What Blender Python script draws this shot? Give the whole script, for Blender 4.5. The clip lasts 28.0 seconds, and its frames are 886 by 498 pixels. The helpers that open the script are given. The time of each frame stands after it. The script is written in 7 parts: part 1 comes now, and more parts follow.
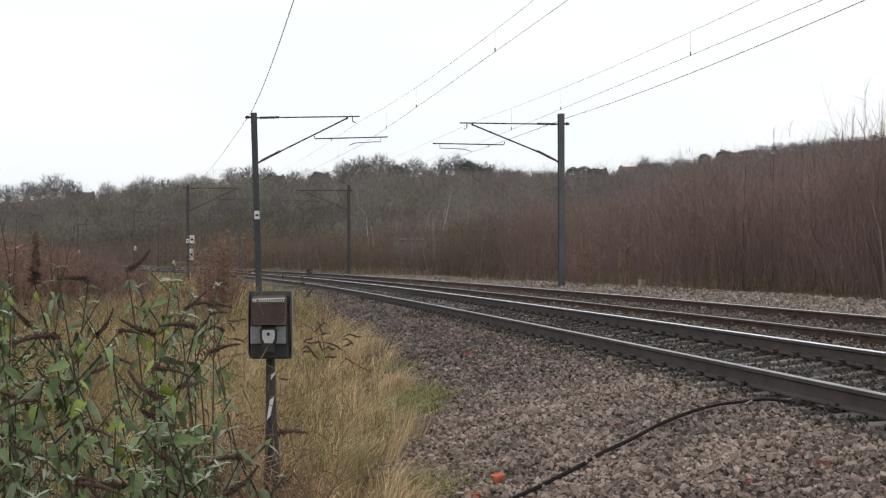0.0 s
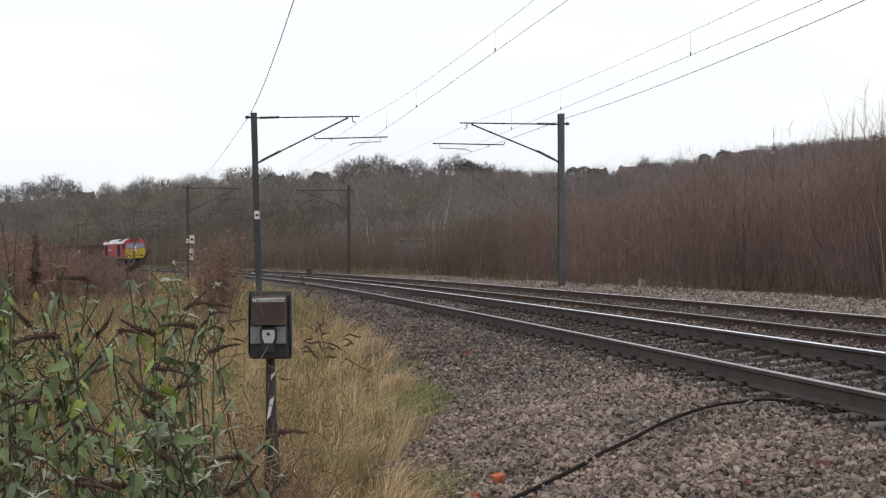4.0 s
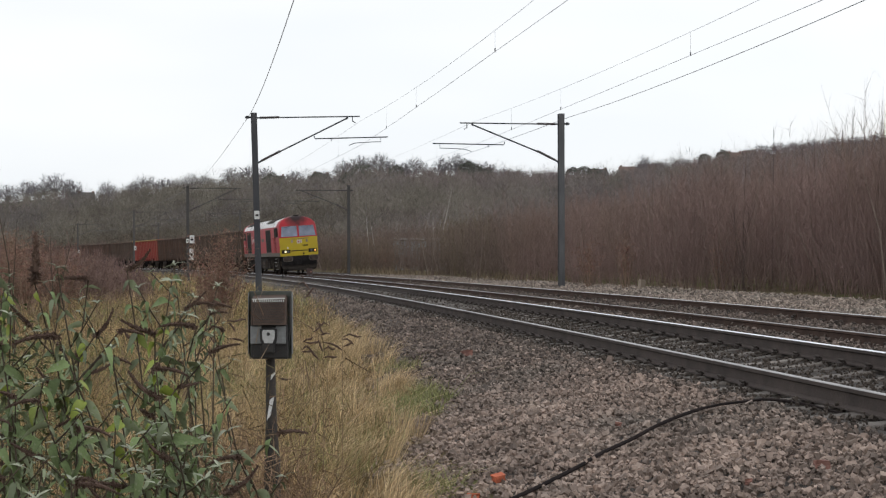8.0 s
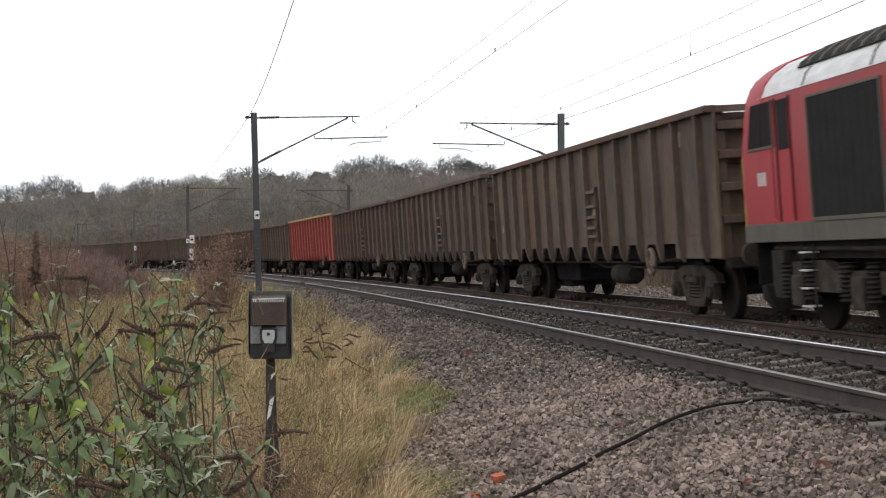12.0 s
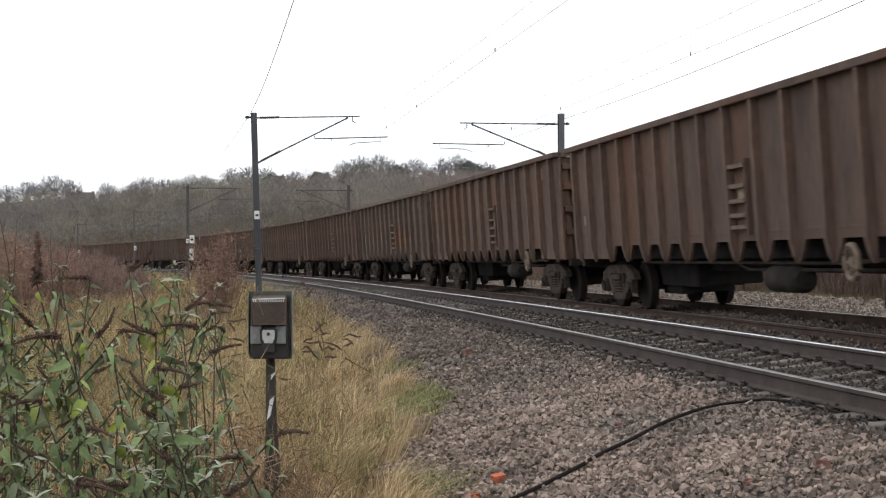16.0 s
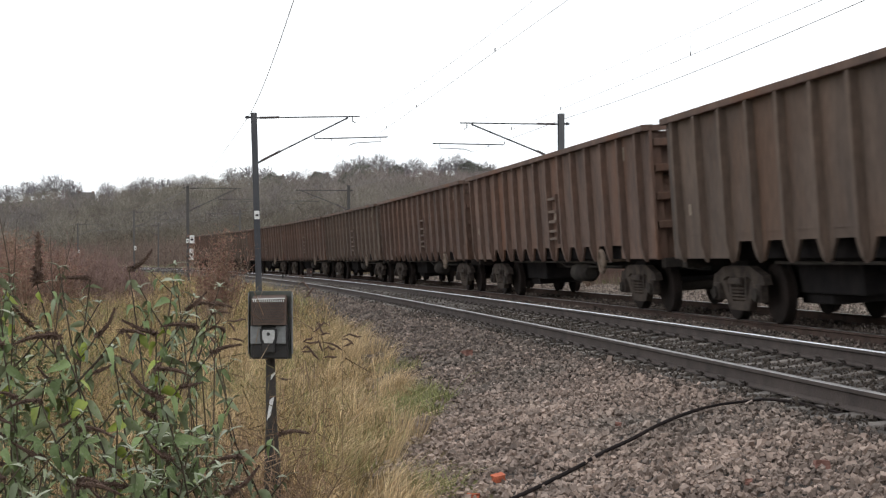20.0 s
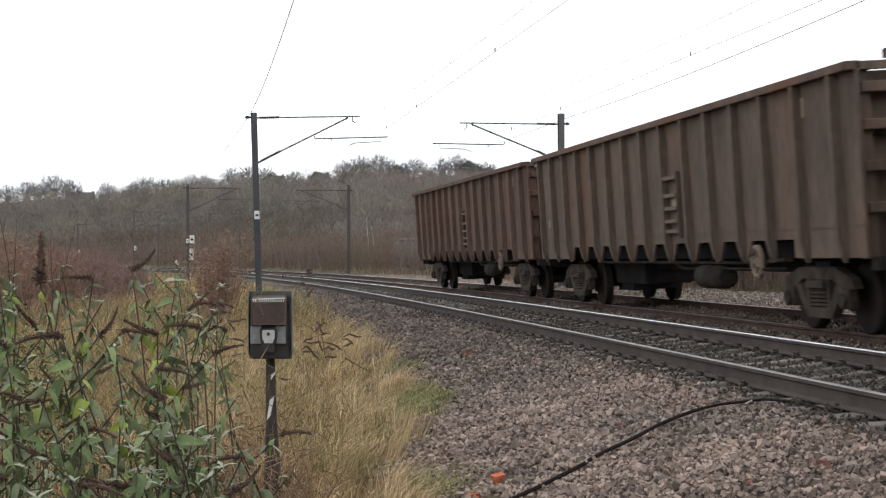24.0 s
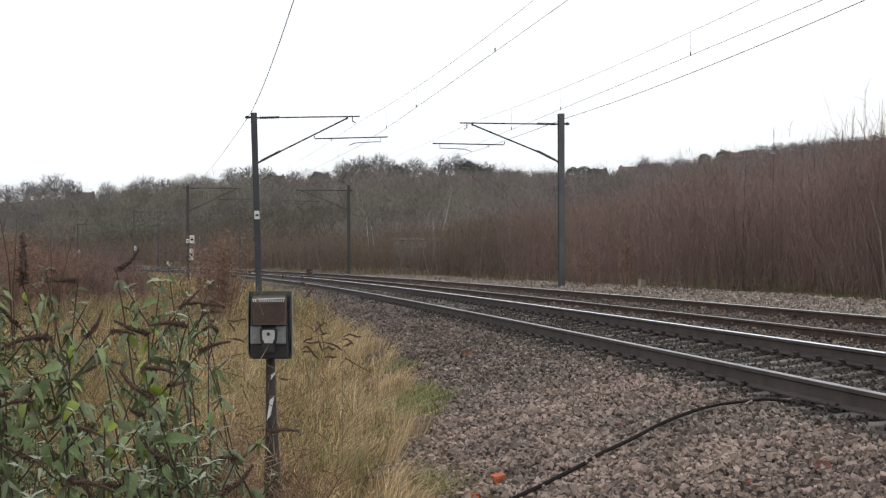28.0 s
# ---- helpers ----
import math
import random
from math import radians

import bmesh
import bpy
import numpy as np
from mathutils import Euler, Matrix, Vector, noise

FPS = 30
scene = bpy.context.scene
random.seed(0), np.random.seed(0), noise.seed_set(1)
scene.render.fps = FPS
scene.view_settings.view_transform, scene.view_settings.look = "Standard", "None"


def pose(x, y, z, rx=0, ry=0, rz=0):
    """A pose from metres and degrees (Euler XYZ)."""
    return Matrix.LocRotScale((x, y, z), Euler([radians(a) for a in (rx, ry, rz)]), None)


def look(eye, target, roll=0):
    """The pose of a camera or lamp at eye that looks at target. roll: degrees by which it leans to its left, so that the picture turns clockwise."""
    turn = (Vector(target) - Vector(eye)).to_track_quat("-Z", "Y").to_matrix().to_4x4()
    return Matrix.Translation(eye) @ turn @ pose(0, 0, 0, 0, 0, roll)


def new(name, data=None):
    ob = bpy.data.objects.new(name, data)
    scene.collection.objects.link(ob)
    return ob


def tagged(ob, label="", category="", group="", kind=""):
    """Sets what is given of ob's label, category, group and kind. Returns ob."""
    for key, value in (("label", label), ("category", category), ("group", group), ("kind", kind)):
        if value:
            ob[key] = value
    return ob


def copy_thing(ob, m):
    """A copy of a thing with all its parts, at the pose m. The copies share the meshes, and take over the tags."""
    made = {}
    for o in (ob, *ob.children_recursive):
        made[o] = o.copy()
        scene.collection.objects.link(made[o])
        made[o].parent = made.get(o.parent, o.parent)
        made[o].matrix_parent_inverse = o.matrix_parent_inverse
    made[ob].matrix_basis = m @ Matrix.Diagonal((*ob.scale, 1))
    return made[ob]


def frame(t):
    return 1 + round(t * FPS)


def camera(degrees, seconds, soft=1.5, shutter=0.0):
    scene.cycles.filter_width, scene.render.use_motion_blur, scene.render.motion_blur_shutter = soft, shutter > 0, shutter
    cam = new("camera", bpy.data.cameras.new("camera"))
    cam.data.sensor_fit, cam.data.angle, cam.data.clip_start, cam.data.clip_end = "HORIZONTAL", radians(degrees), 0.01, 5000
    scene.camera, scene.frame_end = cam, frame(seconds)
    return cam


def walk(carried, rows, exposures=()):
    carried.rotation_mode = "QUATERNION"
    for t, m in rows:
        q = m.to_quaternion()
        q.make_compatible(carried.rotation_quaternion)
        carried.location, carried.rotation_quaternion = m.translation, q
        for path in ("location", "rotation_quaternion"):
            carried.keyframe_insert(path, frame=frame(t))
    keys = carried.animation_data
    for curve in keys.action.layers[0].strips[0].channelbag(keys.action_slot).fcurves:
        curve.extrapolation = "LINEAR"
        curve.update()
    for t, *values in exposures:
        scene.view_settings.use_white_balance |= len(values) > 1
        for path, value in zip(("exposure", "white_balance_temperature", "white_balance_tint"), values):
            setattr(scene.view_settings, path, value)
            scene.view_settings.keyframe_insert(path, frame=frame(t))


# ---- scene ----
# The camera stands still beside a double track on a gentle curve.
EYE = (0.0, 0.0, 0.989)
cam = camera(31.6, 28.0, 1.25, 0.14)
STILL = look(EYE, (0, 100, 1.5845), -0.1)
walk(cam, [(0.0, STILL), (28.0, STILL)], [(0.0, -0.4), (10.5, -0.45), (11.5, -0.33), (12.1, -0.12), (13.5, 0.0), (25.0, 0.0), (26.5, -0.2), (28.0, -0.33)])

# ---- light: an even overcast ----
world = bpy.data.worlds.new("overcast_sky")
scene.world = world
world.use_nodes = True
wn, wl = world.node_tree.nodes, world.node_tree.links
sky = wn.new("ShaderNodeTexSky")
sky.sky_type, sky.sun_disc = "NISHITA", False
sky.sun_elevation, sky.sun_rotation = radians(28), radians(60)
sky_gain = wn.new("ShaderNodeVectorMath")
sky_gain.operation = "SCALE"
sky_gain.inputs[3].default_value = 0.11
cloud = wn.new("ShaderNodeTexNoise")
cloud.inputs["Scale"].default_value, cloud.inputs["Detail"].default_value = 2.2, 3
cloud_map = wn.new("ShaderNodeMapping")
cloud_map.inputs["Scale"].default_value = (1, 1, 3.5)
cloud_co = wn.new("ShaderNodeTexCoord")
cloud_col = wn.new("ShaderNodeValToRGB")
cloud_col.color_ramp.elements[0].position, cloud_col.color_ramp.elements[1].position = 0.42, 0.74
cloud_col.color_ramp.elements[0].color, cloud_col.color_ramp.elements[1].color = (0.85, 0.88, 0.92, 1), (1.0, 0.995, 0.99, 1)
veil = wn.new("ShaderNodeMixRGB")
veil.inputs[0].default_value = 0.9
wl.new(cloud_co.outputs["Generated"], cloud_map.inputs[0])
wl.new(cloud_map.outputs[0], cloud.inputs["Vector"])
wl.new(cloud.outputs["Fac"], cloud_col.inputs[0])
wl.new(sky.outputs[0], sky_gain.inputs[0])
wl.new(sky_gain.outputs[0], veil.inputs[1])
wl.new(cloud_col.outputs[0], veil.inputs[2])
wl.new(veil.outputs[0], wn["Background"].inputs[0])
wn["Background"].inputs[1].default_value = 1.53
sun = new("sun", bpy.data.lights.new("sun", "SUN"))
sun.data.energy, sun.data.angle, sun.data.color = 0.5, radians(40), (1.0, 0.97, 0.93)
sun.matrix_world = look((0, 0, 50), (-22, 12.7, 36.5))

# ---- the line of the railway: s runs away from the camera, u across to the far side ----
PITCH, GAUGE, CANT, SIX = 19.33, 1.505, 0.102, 3.44
S_TAB = np.arange(-620.0, 900.0, 0.5)


def bend(s):
    k = (0.7253 + 1.1727e-2 * s - 0.617e-4 * s * s) * 1e-3
    k = np.where(s < -45, 0.0001, k)
    return np.where(s > 190, 0.0008, k)


_k = bend(S_TAB)
_i0 = int(np.argmin(abs(S_TAB)))
_h = np.concatenate([[0], np.cumsum((_k[1:] + _k[:-1]) * 0.25)])
H_TAB = _h - _h[_i0] + 0.1501
_x = np.concatenate([[0], np.cumsum(-(np.sin(H_TAB[1:]) + np.sin(H_TAB[:-1])) * 0.25)])
_y = np.concatenate([[0], np.cumsum((np.cos(H_TAB[1:]) + np.cos(H_TAB[:-1])) * 0.25)])
X_TAB, Y_TAB = _x - _x[_i0] + 5.047, _y - _y[_i0] + 28.509


def line(s):
    """Centre of the far track at s: x, y, heading, rise."""
    return np.interp(s, S_TAB, X_TAB), np.interp(s, S_TAB, Y_TAB), np.interp(s, S_TAB, H_TAB), -0.0011 * np.clip(s, -100, 300)


def at(s, u, z):
    """World place of s, u at height z over the low rail's level."""
    x, y, h, g = line(s)
    return x + np.cos(h) * u, y + np.sin(h) * u, z + g


BED_U = [-900, -60, -30, -12, -8.0, -7.2, -5.0, -4.55, -4.19, -2.69, -2.2, -1.5, -0.75, 0.75, 1.5, 2.3, 3.3, 6, 12, 30, 60, 2500]
BED_Z = [-1.6, -1.3, -1.1, -0.78, -0.68, -0.62, -0.27, -0.235, -0.25, -0.155, -0.16, -0.175, -0.165, -0.075, -0.085, -0.05, -0.02, 0.03, 0.2, 0.5, 0.8, 0.8]


def bed(u):
    return np.interp(u, BED_U, BED_Z)


def hill(x, y):
    """Height of the wooded ridge across the valley; the railway keeps to the valley floor."""
    x, y = np.asarray(x, float), np.asarray(y, float)
    near = np.full(x.shape, 1e9)
    for lx, ly in zip(X_TAB[::24], Y_TAB[::24]):
        near = np.minimum(near, np.hypot(x - lx, y - ly))
    rise = np.clip((y - 235) / 465.0, 0, 1.035) ** 1.12 * np.clip((near - 14) / 80.0, 0, 1)
    a = x / np.maximum(y, 50)
    crest = np.interp(a, [-0.5, -0.283, -0.254, -0.223, -0.185, -0.164, -0.131, -0.08, -0.052, -0.03, 0.006, 0.05, 0.10, 0.132, 0.186, 0.24, 0.283, 0.5], [24, 25, 27.5, 25.5, 29, 30.5, 33, 34.3, 37.5, 36.2, 37.2, 35.6, 35.8, 38.5, 44.3, 49.5, 52.3, 54])
    return rise * crest


def ground_z(s, u):
    x, y, _ = at(s, u, 0)
    return bed(u) - 0.0011 * np.clip(s, -100, 300) + hill(x, y)


# ---- small building helpers ----
def box(bm, x0, x1, y0, y1, z0, z1, bevel=0.0):
    vs = [bm.verts.new((x, y, z)) for x in (x0, x1) for y in (y0, y1) for z in (z0, z1)]
    fs = [bm.faces.new([vs[i] for i in f]) for f in ((0, 1, 3, 2), (4, 6, 7, 5), (0, 4, 5, 1), (2, 3, 7, 6), (0, 2, 6, 4), (1, 5, 7, 3))]
    if bevel:
        es = list({e for f in fs for e in f.edges})
        bmesh.ops.bevel(bm, geom=es, offset=bevel, segments=2, affect="EDGES", profile=0.6)


def tube(bm, pts, radii, n=8, cap=True):
    """A round bar along pts; radii: one number or one for each point."""
    pts = [Vector(p) for p in pts]
    if not hasattr(radii, "__len__"):
        radii = [radii] * len(pts)
    rings = []
    for i, p in enumerate(pts):
        d = (pts[min(i + 1, len(pts) - 1)] - pts[max(i - 1, 0)]).normalized()
        a = d.orthogonal().normalized() if abs(d.z) > 0.9 else d.cross(Vector((0, 0, 1))).normalized()
        b = d.cross(a)
        rings.append([bm.verts.new(p + (a * math.cos(6.28318 * k / n) + b * math.sin(6.28318 * k / n)) * radii[i]) for k in range(n)])
    for r, q in zip(rings, rings[1:]):
        for k in range(n):
            bm.faces.new((r[k], r[(k + 1) % n], q[(k + 1) % n], q[k]))
    if cap:
        bm.faces.new(rings[0][::-1])
        bm.faces.new(rings[-1])


def disc(bm, c, axis, r, w, n=20, dish=0.0):
    """A wheel-like drum of width w about axis through c."""
    axis = Vector(axis).normalized()
    c = Vector(c)
    tube(bm, [c - axis * w / 2, c - axis * w * 0.4, c + axis * w * 0.4, c + axis * w / 2], [r * 0.97, r, r, r * 0.97], n)


def loft(bm, rings, cap=True):
    vs = [[bm.verts.new(p) for p in r] for r in rings]
    n = len(vs[0])
    for r, q in zip(vs, vs[1:]):
        for k in range(n):
            bm.faces.new((r[k], r[(k + 1) % n], q[(k + 1) % n], q[k]))
    if cap:
        bm.faces.new(vs[0][::-1])
        bm.faces.new(vs[-1])


def plate(bm, pts, out):
    """A flat sheet with corners pts, thickened by the vector out."""
    o = Vector(out)
    a = [bm.verts.new(Vector(p)) for p in pts]
    b = [bm.verts.new(Vector(p) + o) for p in pts]
    n = len(a)
    bm.faces.new(a[::-1])
    bm.faces.new(b)
    for k in range(n):
        bm.faces.new((a[k], a[(k + 1) % n], b[(k + 1) % n], b[k]))


def mesh_of(name, bm, material, smooth=None):
    bmesh.ops.recalc_face_normals(bm, faces=bm.faces)
    me = bpy.data.meshes.new(name)
    bm.to_mesh(me)
    bm.free()
    me.materials.append(material)
    if smooth:
        me.shade_smooth()
        me.set_sharp_from_angle(angle=radians(smooth))
    return me


def part(name, bm, material, parent=None, label="", smooth=None):
    ob = new(name, mesh_of(name, bm, material, smooth))
    ob.parent = parent
    return tagged(ob, label) if label else ob


def shared(name, me, parent, m=None, label=""):
    ob = new(name, me)
    ob.parent = parent
    if m is not None:
        ob.matrix_basis = m
    return tagged(ob, label) if label else ob


def thing(name, label, category, group="", m=None, kind=""):
    ob = new(name)
    ob.empty_display_size = 0.2
    if m is not None:
        ob.matrix_basis = m
    return tagged(ob, label, category, group, kind)


def raw(name, V, F, material, smooth=False):
    """A large mesh from arrays; all faces have the same number of corners."""
    V, F = np.asarray(V, np.float32), np.asarray(F, np.int32)
    me = bpy.data.meshes.new(name)
    n = F.shape[1]
    me.vertices.add(len(V))
    me.vertices.foreach_set("co", V.ravel())
    me.loops.add(F.size)
    me.loops.foreach_set("vertex_index", F.ravel())
    me.polygons.add(len(F))
    me.polygons.foreach_set("loop_start", np.arange(0, F.size, n, dtype=np.int32))
    me.polygons.foreach_set("use_smooth", np.full(len(F), smooth))
    me.update(calc_edges=True)
    me.materials.append(material)
    return me


# ---- materials ----
def mat(name, c1, c2=None, scale=4.0, rough=0.7, metal=0.0, bump=0.0, stretch=(1, 1, 1), c3=None, fine=40.0, vary="", amount=0.25, lo=0.35, hi=0.65, spec=0.4, patch=(0.5, 0.7), grain=(0.82, 1.15)):
    """Two colours mixed by noise, a third in sparse patches, fine grain, relief; vary: 'object' or 'island' brightness."""
    m = bpy.data.materials.new(name)
    m.use_nodes = True
    nt = m.node_tree
    N, L = nt.nodes, nt.links
    b = N["Principled BSDF"]
    b.inputs["Roughness"].default_value, b.inputs["Metallic"].default_value = rough, metal
    b.inputs["Specular IOR Level"].default_value = spec
    co = N.new("ShaderNodeTexCoord")
    mp = N.new("ShaderNodeMapping")
    mp.inputs["Scale"].default_value = stretch
    L.new(co.outputs["Object"], mp.inputs[0])

    def noise_fac(sc, detail, a, z):
        t = N.new("ShaderNodeTexNoise")
        t.inputs["Scale"].default_value, t.inputs["Detail"].default_value, t.inputs["Roughness"].default_value = sc, detail, 0.62
        L.new(mp.outputs[0], t.inputs["Vector"])
        r = N.new("ShaderNodeMapRange")
        r.inputs[1].default_value, r.inputs[2].default_value = a, z
        L.new(t.outputs["Fac"], r.inputs[0])
        return r.outputs[0]

    def mixed(fac, a, c):
        x = N.new("ShaderNodeMixRGB")
        if fac is not None:
            L.new(fac, x.inputs[0])
        for inp, v in ((x.inputs[1], a), (x.inputs[2], c)):
            if isinstance(v, tuple):
                inp.default_value = (*v, 1)
            else:
                L.new(v, inp)
        return x
    c2 = c2 or tuple(v * 0.7 for v in c1)
    col = mixed(noise_fac(scale, 5, lo, hi), c1, c2).outputs[0]
    if c3:
        col = mixed(noise_fac(scale * 0.37, 4, *patch), col, c3).outputs[0]
    speck = mixed(noise_fac(fine, 3, 0.25, 0.75), (grain[0],) * 3, (grain[1],) * 3).outputs[0]
    g = N.new("ShaderNodeMixRGB")
    g.blend_type = "MULTIPLY"
    g.inputs[0].default_value = 1
    L.new(col, g.inputs[1])
    L.new(speck, g.inputs[2])
    col = g.outputs[0]
    if vary:
        src = N.new("ShaderNodeObjectInfo").outputs["Random"] if vary == "object" else N.new("ShaderNodeNewGeometry").outputs["Random Per Island"]
        r = N.new("ShaderNodeMapRange")
        r.inputs[3].default_value, r.inputs[4].default_value = 1 - amount, 1 + amount
        L.new(src, r.inputs[0])
        s = N.new("ShaderNodeVectorMath")
        s.operation = "SCALE"
        L.new(col, s.inputs[0])
        L.new(r.outputs[0], s.inputs[3])
        col = s.outputs[0]
    L.new(col, b.inputs["Base Color"])
    if bump:
        t = N.new("ShaderNodeTexNoise")
        t.inputs["Scale"].default_value, t.inputs["Detail"].default_value = fine, 4
        L.new(mp.outputs[0], t.inputs["Vector"])
        bp = N.new("ShaderNodeBump")
        bp.inputs["Strength"].default_value, bp.inputs["Distance"].default_value = bump, 0.02
        L.new(t.outputs["Fac"], bp.inputs["Height"])
        L.new(bp.outputs[0], b.inputs["Normal"])
    return m


def glow(name, c, strength):
    m = bpy.data.materials.new(name)
    m.use_nodes = True
    b = m.node_tree.nodes["Principled BSDF"]
    b.inputs["Base Color"].default_value = (*c, 1)
    b.inputs["Emission Color"].default_value, b.inputs["Emission Strength"].default_value = (*c, 1), strength
    return m


M_STONE = mat("ballast_stone", (0.345, 0.264, 0.217), (0.195, 0.148, 0.122), 1.2, 0.85, fine=60, bump=0.3, vary="island", amount=0.52, c3=(0.22, 0.182, 0.155))
M_STONEPALE = mat("pale_ballast_stone", (0.375, 0.305, 0.253), (0.225, 0.18, 0.15), 1.2, 0.85, fine=60, bump=0.3, vary="island", amount=0.6, c3=(0.27, 0.235, 0.20))
# Bed darkened so its colour supplies the shade between the stones
M_BED = mat("gap_shade_bed", (0.06, 0.048, 0.041), (0.032, 0.027, 0.023), 22, 0.95, fine=45, bump=1.0, c3=(0.055, 0.047, 0.04))
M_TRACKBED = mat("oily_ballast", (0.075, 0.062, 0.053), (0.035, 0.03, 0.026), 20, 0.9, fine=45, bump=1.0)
M_TRACKSTONE = mat("grimy_ballast_stone", (0.098, 0.080, 0.067), (0.062, 0.051, 0.043), 2, 0.9, fine=60, bump=0.3, vary="island", amount=0.4, spec=0.15)
M_STONEDARK = mat("brown_stained_ballast", (0.19, 0.148, 0.125), (0.105, 0.083, 0.07), 1.2, 0.9, fine=60, bump=0.3, vary="island", amount=0.6, c3=(0.15, 0.125, 0.105))
M_EARTH = mat("rough_earth", (0.15, 0.115, 0.07), (0.09, 0.075, 0.045), 0.9, 1.0, spec=0.05, fine=25, bump=0.8, c3=(0.11, 0.12, 0.045))
M_HILL = mat("wooded_hillside", (0.095, 0.081, 0.067), (0.07, 0.06, 0.05), 0.05, 1.0, spec=0.0, fine=1.2, bump=0.5, c3=(0.085, 0.078, 0.06))
M_RAIL = mat("rail_web_rust", (0.088, 0.070, 0.062), (0.056, 0.045, 0.041), 3, 0.85, 0.0, spec=0.2, fine=50, bump=0.2)
M_RAILTOP = mat("polished_rail_head", (0.95, 0.96, 0.99), (0.86, 0.87, 0.91), 3, 0.5, 1.0, fine=20)
M_SLEEPER = mat("concrete_sleeper", (0.20, 0.176, 0.155), (0.115, 0.10, 0.089), 6, 0.9, fine=60, bump=0.3, vary="object", amount=0.5)
M_CLIP = mat("rail_clip_steel", (0.085, 0.07, 0.062), None, 20, 0.7, 0.4)
M_MAST = mat("weathered_galvanised_steel", (0.14, 0.142, 0.145), (0.085, 0.085, 0.09), 5, 0.65, 0.2, fine=40, stretch=(1, 1, 0.2), bump=0.1)
# Farthest masts: distance haze put into the steel's paler tone
M_MASTFAR = mat("haze_paled_steel", (0.115, 0.11, 0.104), (0.085, 0.08, 0.077), 5, 0.75, 0.1, fine=40)
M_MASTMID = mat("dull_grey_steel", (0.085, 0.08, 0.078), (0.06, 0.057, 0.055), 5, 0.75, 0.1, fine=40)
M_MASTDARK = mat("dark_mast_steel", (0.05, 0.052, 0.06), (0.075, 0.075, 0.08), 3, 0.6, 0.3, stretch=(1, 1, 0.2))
M_WIRE = mat("copper_wire_dulled", (0.24, 0.24, 0.24), (0.17, 0.17, 0.18), 2, 0.6, 0.4)
M_INSUL = mat("insulator_glaze", (0.06, 0.045, 0.045), None, 3, 0.3)
M_WHITE = mat("white_enamel", (0.75, 0.75, 0.73), (0.62, 0.62, 0.6), 5, 0.4)
M_RED = mat("red_body_paint", (0.455, 0.026, 0.038), (0.36, 0.03, 0.04), 1.4, 0.5, spec=0.25, grain=(0.95, 1.04), fine=9, stretch=(1, 1, 0.3), c3=(0.25, 0.045, 0.045), patch=(0.45, 0.72))
M_YELLOW = mat("yellow_warning_paint", (0.475, 0.352, 0.012), (0.435, 0.32, 0.014), 1.5, 0.42, grain=(0.96, 1.03), fine=6, c3=(0.36, 0.27, 0.02), patch=(0.62, 0.85))
M_ROOF = mat("pale_roof_paint", (0.80, 0.79, 0.785), (0.64, 0.62, 0.61), 1.2, 0.5, fine=8, stretch=(1, 0.3, 1), c3=(0.32, 0.29, 0.28), patch=(0.56, 0.8))
M_SKIRT = mat("grey_solebar_paint", (0.125, 0.108, 0.085), (0.09, 0.078, 0.062), 2, 0.6, fine=10, stretch=(1, 1, 0.3))
M_GRILLE = mat("dark_grille", (0.018, 0.0165, 0.016), (0.026, 0.024, 0.022), 3, 0.8, spec=0.15)
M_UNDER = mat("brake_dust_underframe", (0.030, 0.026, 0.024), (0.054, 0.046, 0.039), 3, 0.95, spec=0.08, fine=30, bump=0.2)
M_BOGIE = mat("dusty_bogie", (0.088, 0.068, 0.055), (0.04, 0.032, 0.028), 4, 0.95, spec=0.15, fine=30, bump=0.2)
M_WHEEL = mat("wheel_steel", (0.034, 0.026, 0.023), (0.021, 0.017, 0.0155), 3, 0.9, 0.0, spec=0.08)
# Serves soot and black paint, and underfloor shade put into the colour
M_BLACK = mat("soot_and_shade_black", (0.020, 0.018, 0.019), (0.030, 0.027, 0.026), 3, 0.95, spec=0.05)
M_GLASS = mat("cab_window_glass", (0.19, 0.21, 0.28), (0.13, 0.15, 0.21), 1, 0.14, fine=3, spec=0.8)
M_DARKGLASS = mat("dark_side_window", (0.030, 0.020, 0.021), None, 1, 0.6, fine=3, spec=0.03)
M_LAMP = glow("lit_headlamp", (1.0, 0.84, 0.52), 2.6)
M_AMBER = glow("amber_marker_lamp", (1.0, 0.42, 0.08), 2.0)
M_LETTER = mat("pale_lettering", (0.62, 0.50, 0.49), (0.5, 0.38, 0.37), 4, 0.5)
M_WORN = mat("rubbed_bare_steel", (0.20, 0.18, 0.165), (0.12, 0.105, 0.095), 5, 0.6, 0.2)
M_LENS = mat("grey_lens", (0.13, 0.135, 0.14), None, 3, 0.3, spec=0.4)
M_RUST = mat("weathered_brown_wagon", (0.165, 0.102, 0.076), (0.072, 0.048, 0.039), 1.6, 0.85, fine=11, stretch=(1, 1, 0.35), bump=0.25, lo=0.3, hi=0.7, c3=(0.135, 0.066, 0.040), vary="object", amount=0.14, patch=(0.48, 0.66), grain=(0.72, 1.2))
M_RUSTGREY = mat("weathered_grey_brown_wagon", (0.152, 0.105, 0.079), (0.070, 0.051, 0.041), 1.6, 0.85, fine=11, stretch=(1, 1, 0.35), bump=0.25, lo=0.3, hi=0.7, c3=(0.125, 0.072, 0.047), vary="object", amount=0.14, patch=(0.5, 0.7), grain=(0.72, 1.2))
M_WRED = mat("faded_red_wagon", (0.42, 0.108, 0.064), (0.33, 0.096, 0.062), 1.0, 0.65, fine=12, stretch=(1, 1, 0.25), c3=(0.26, 0.11, 0.085), patch=(0.5, 0.75))
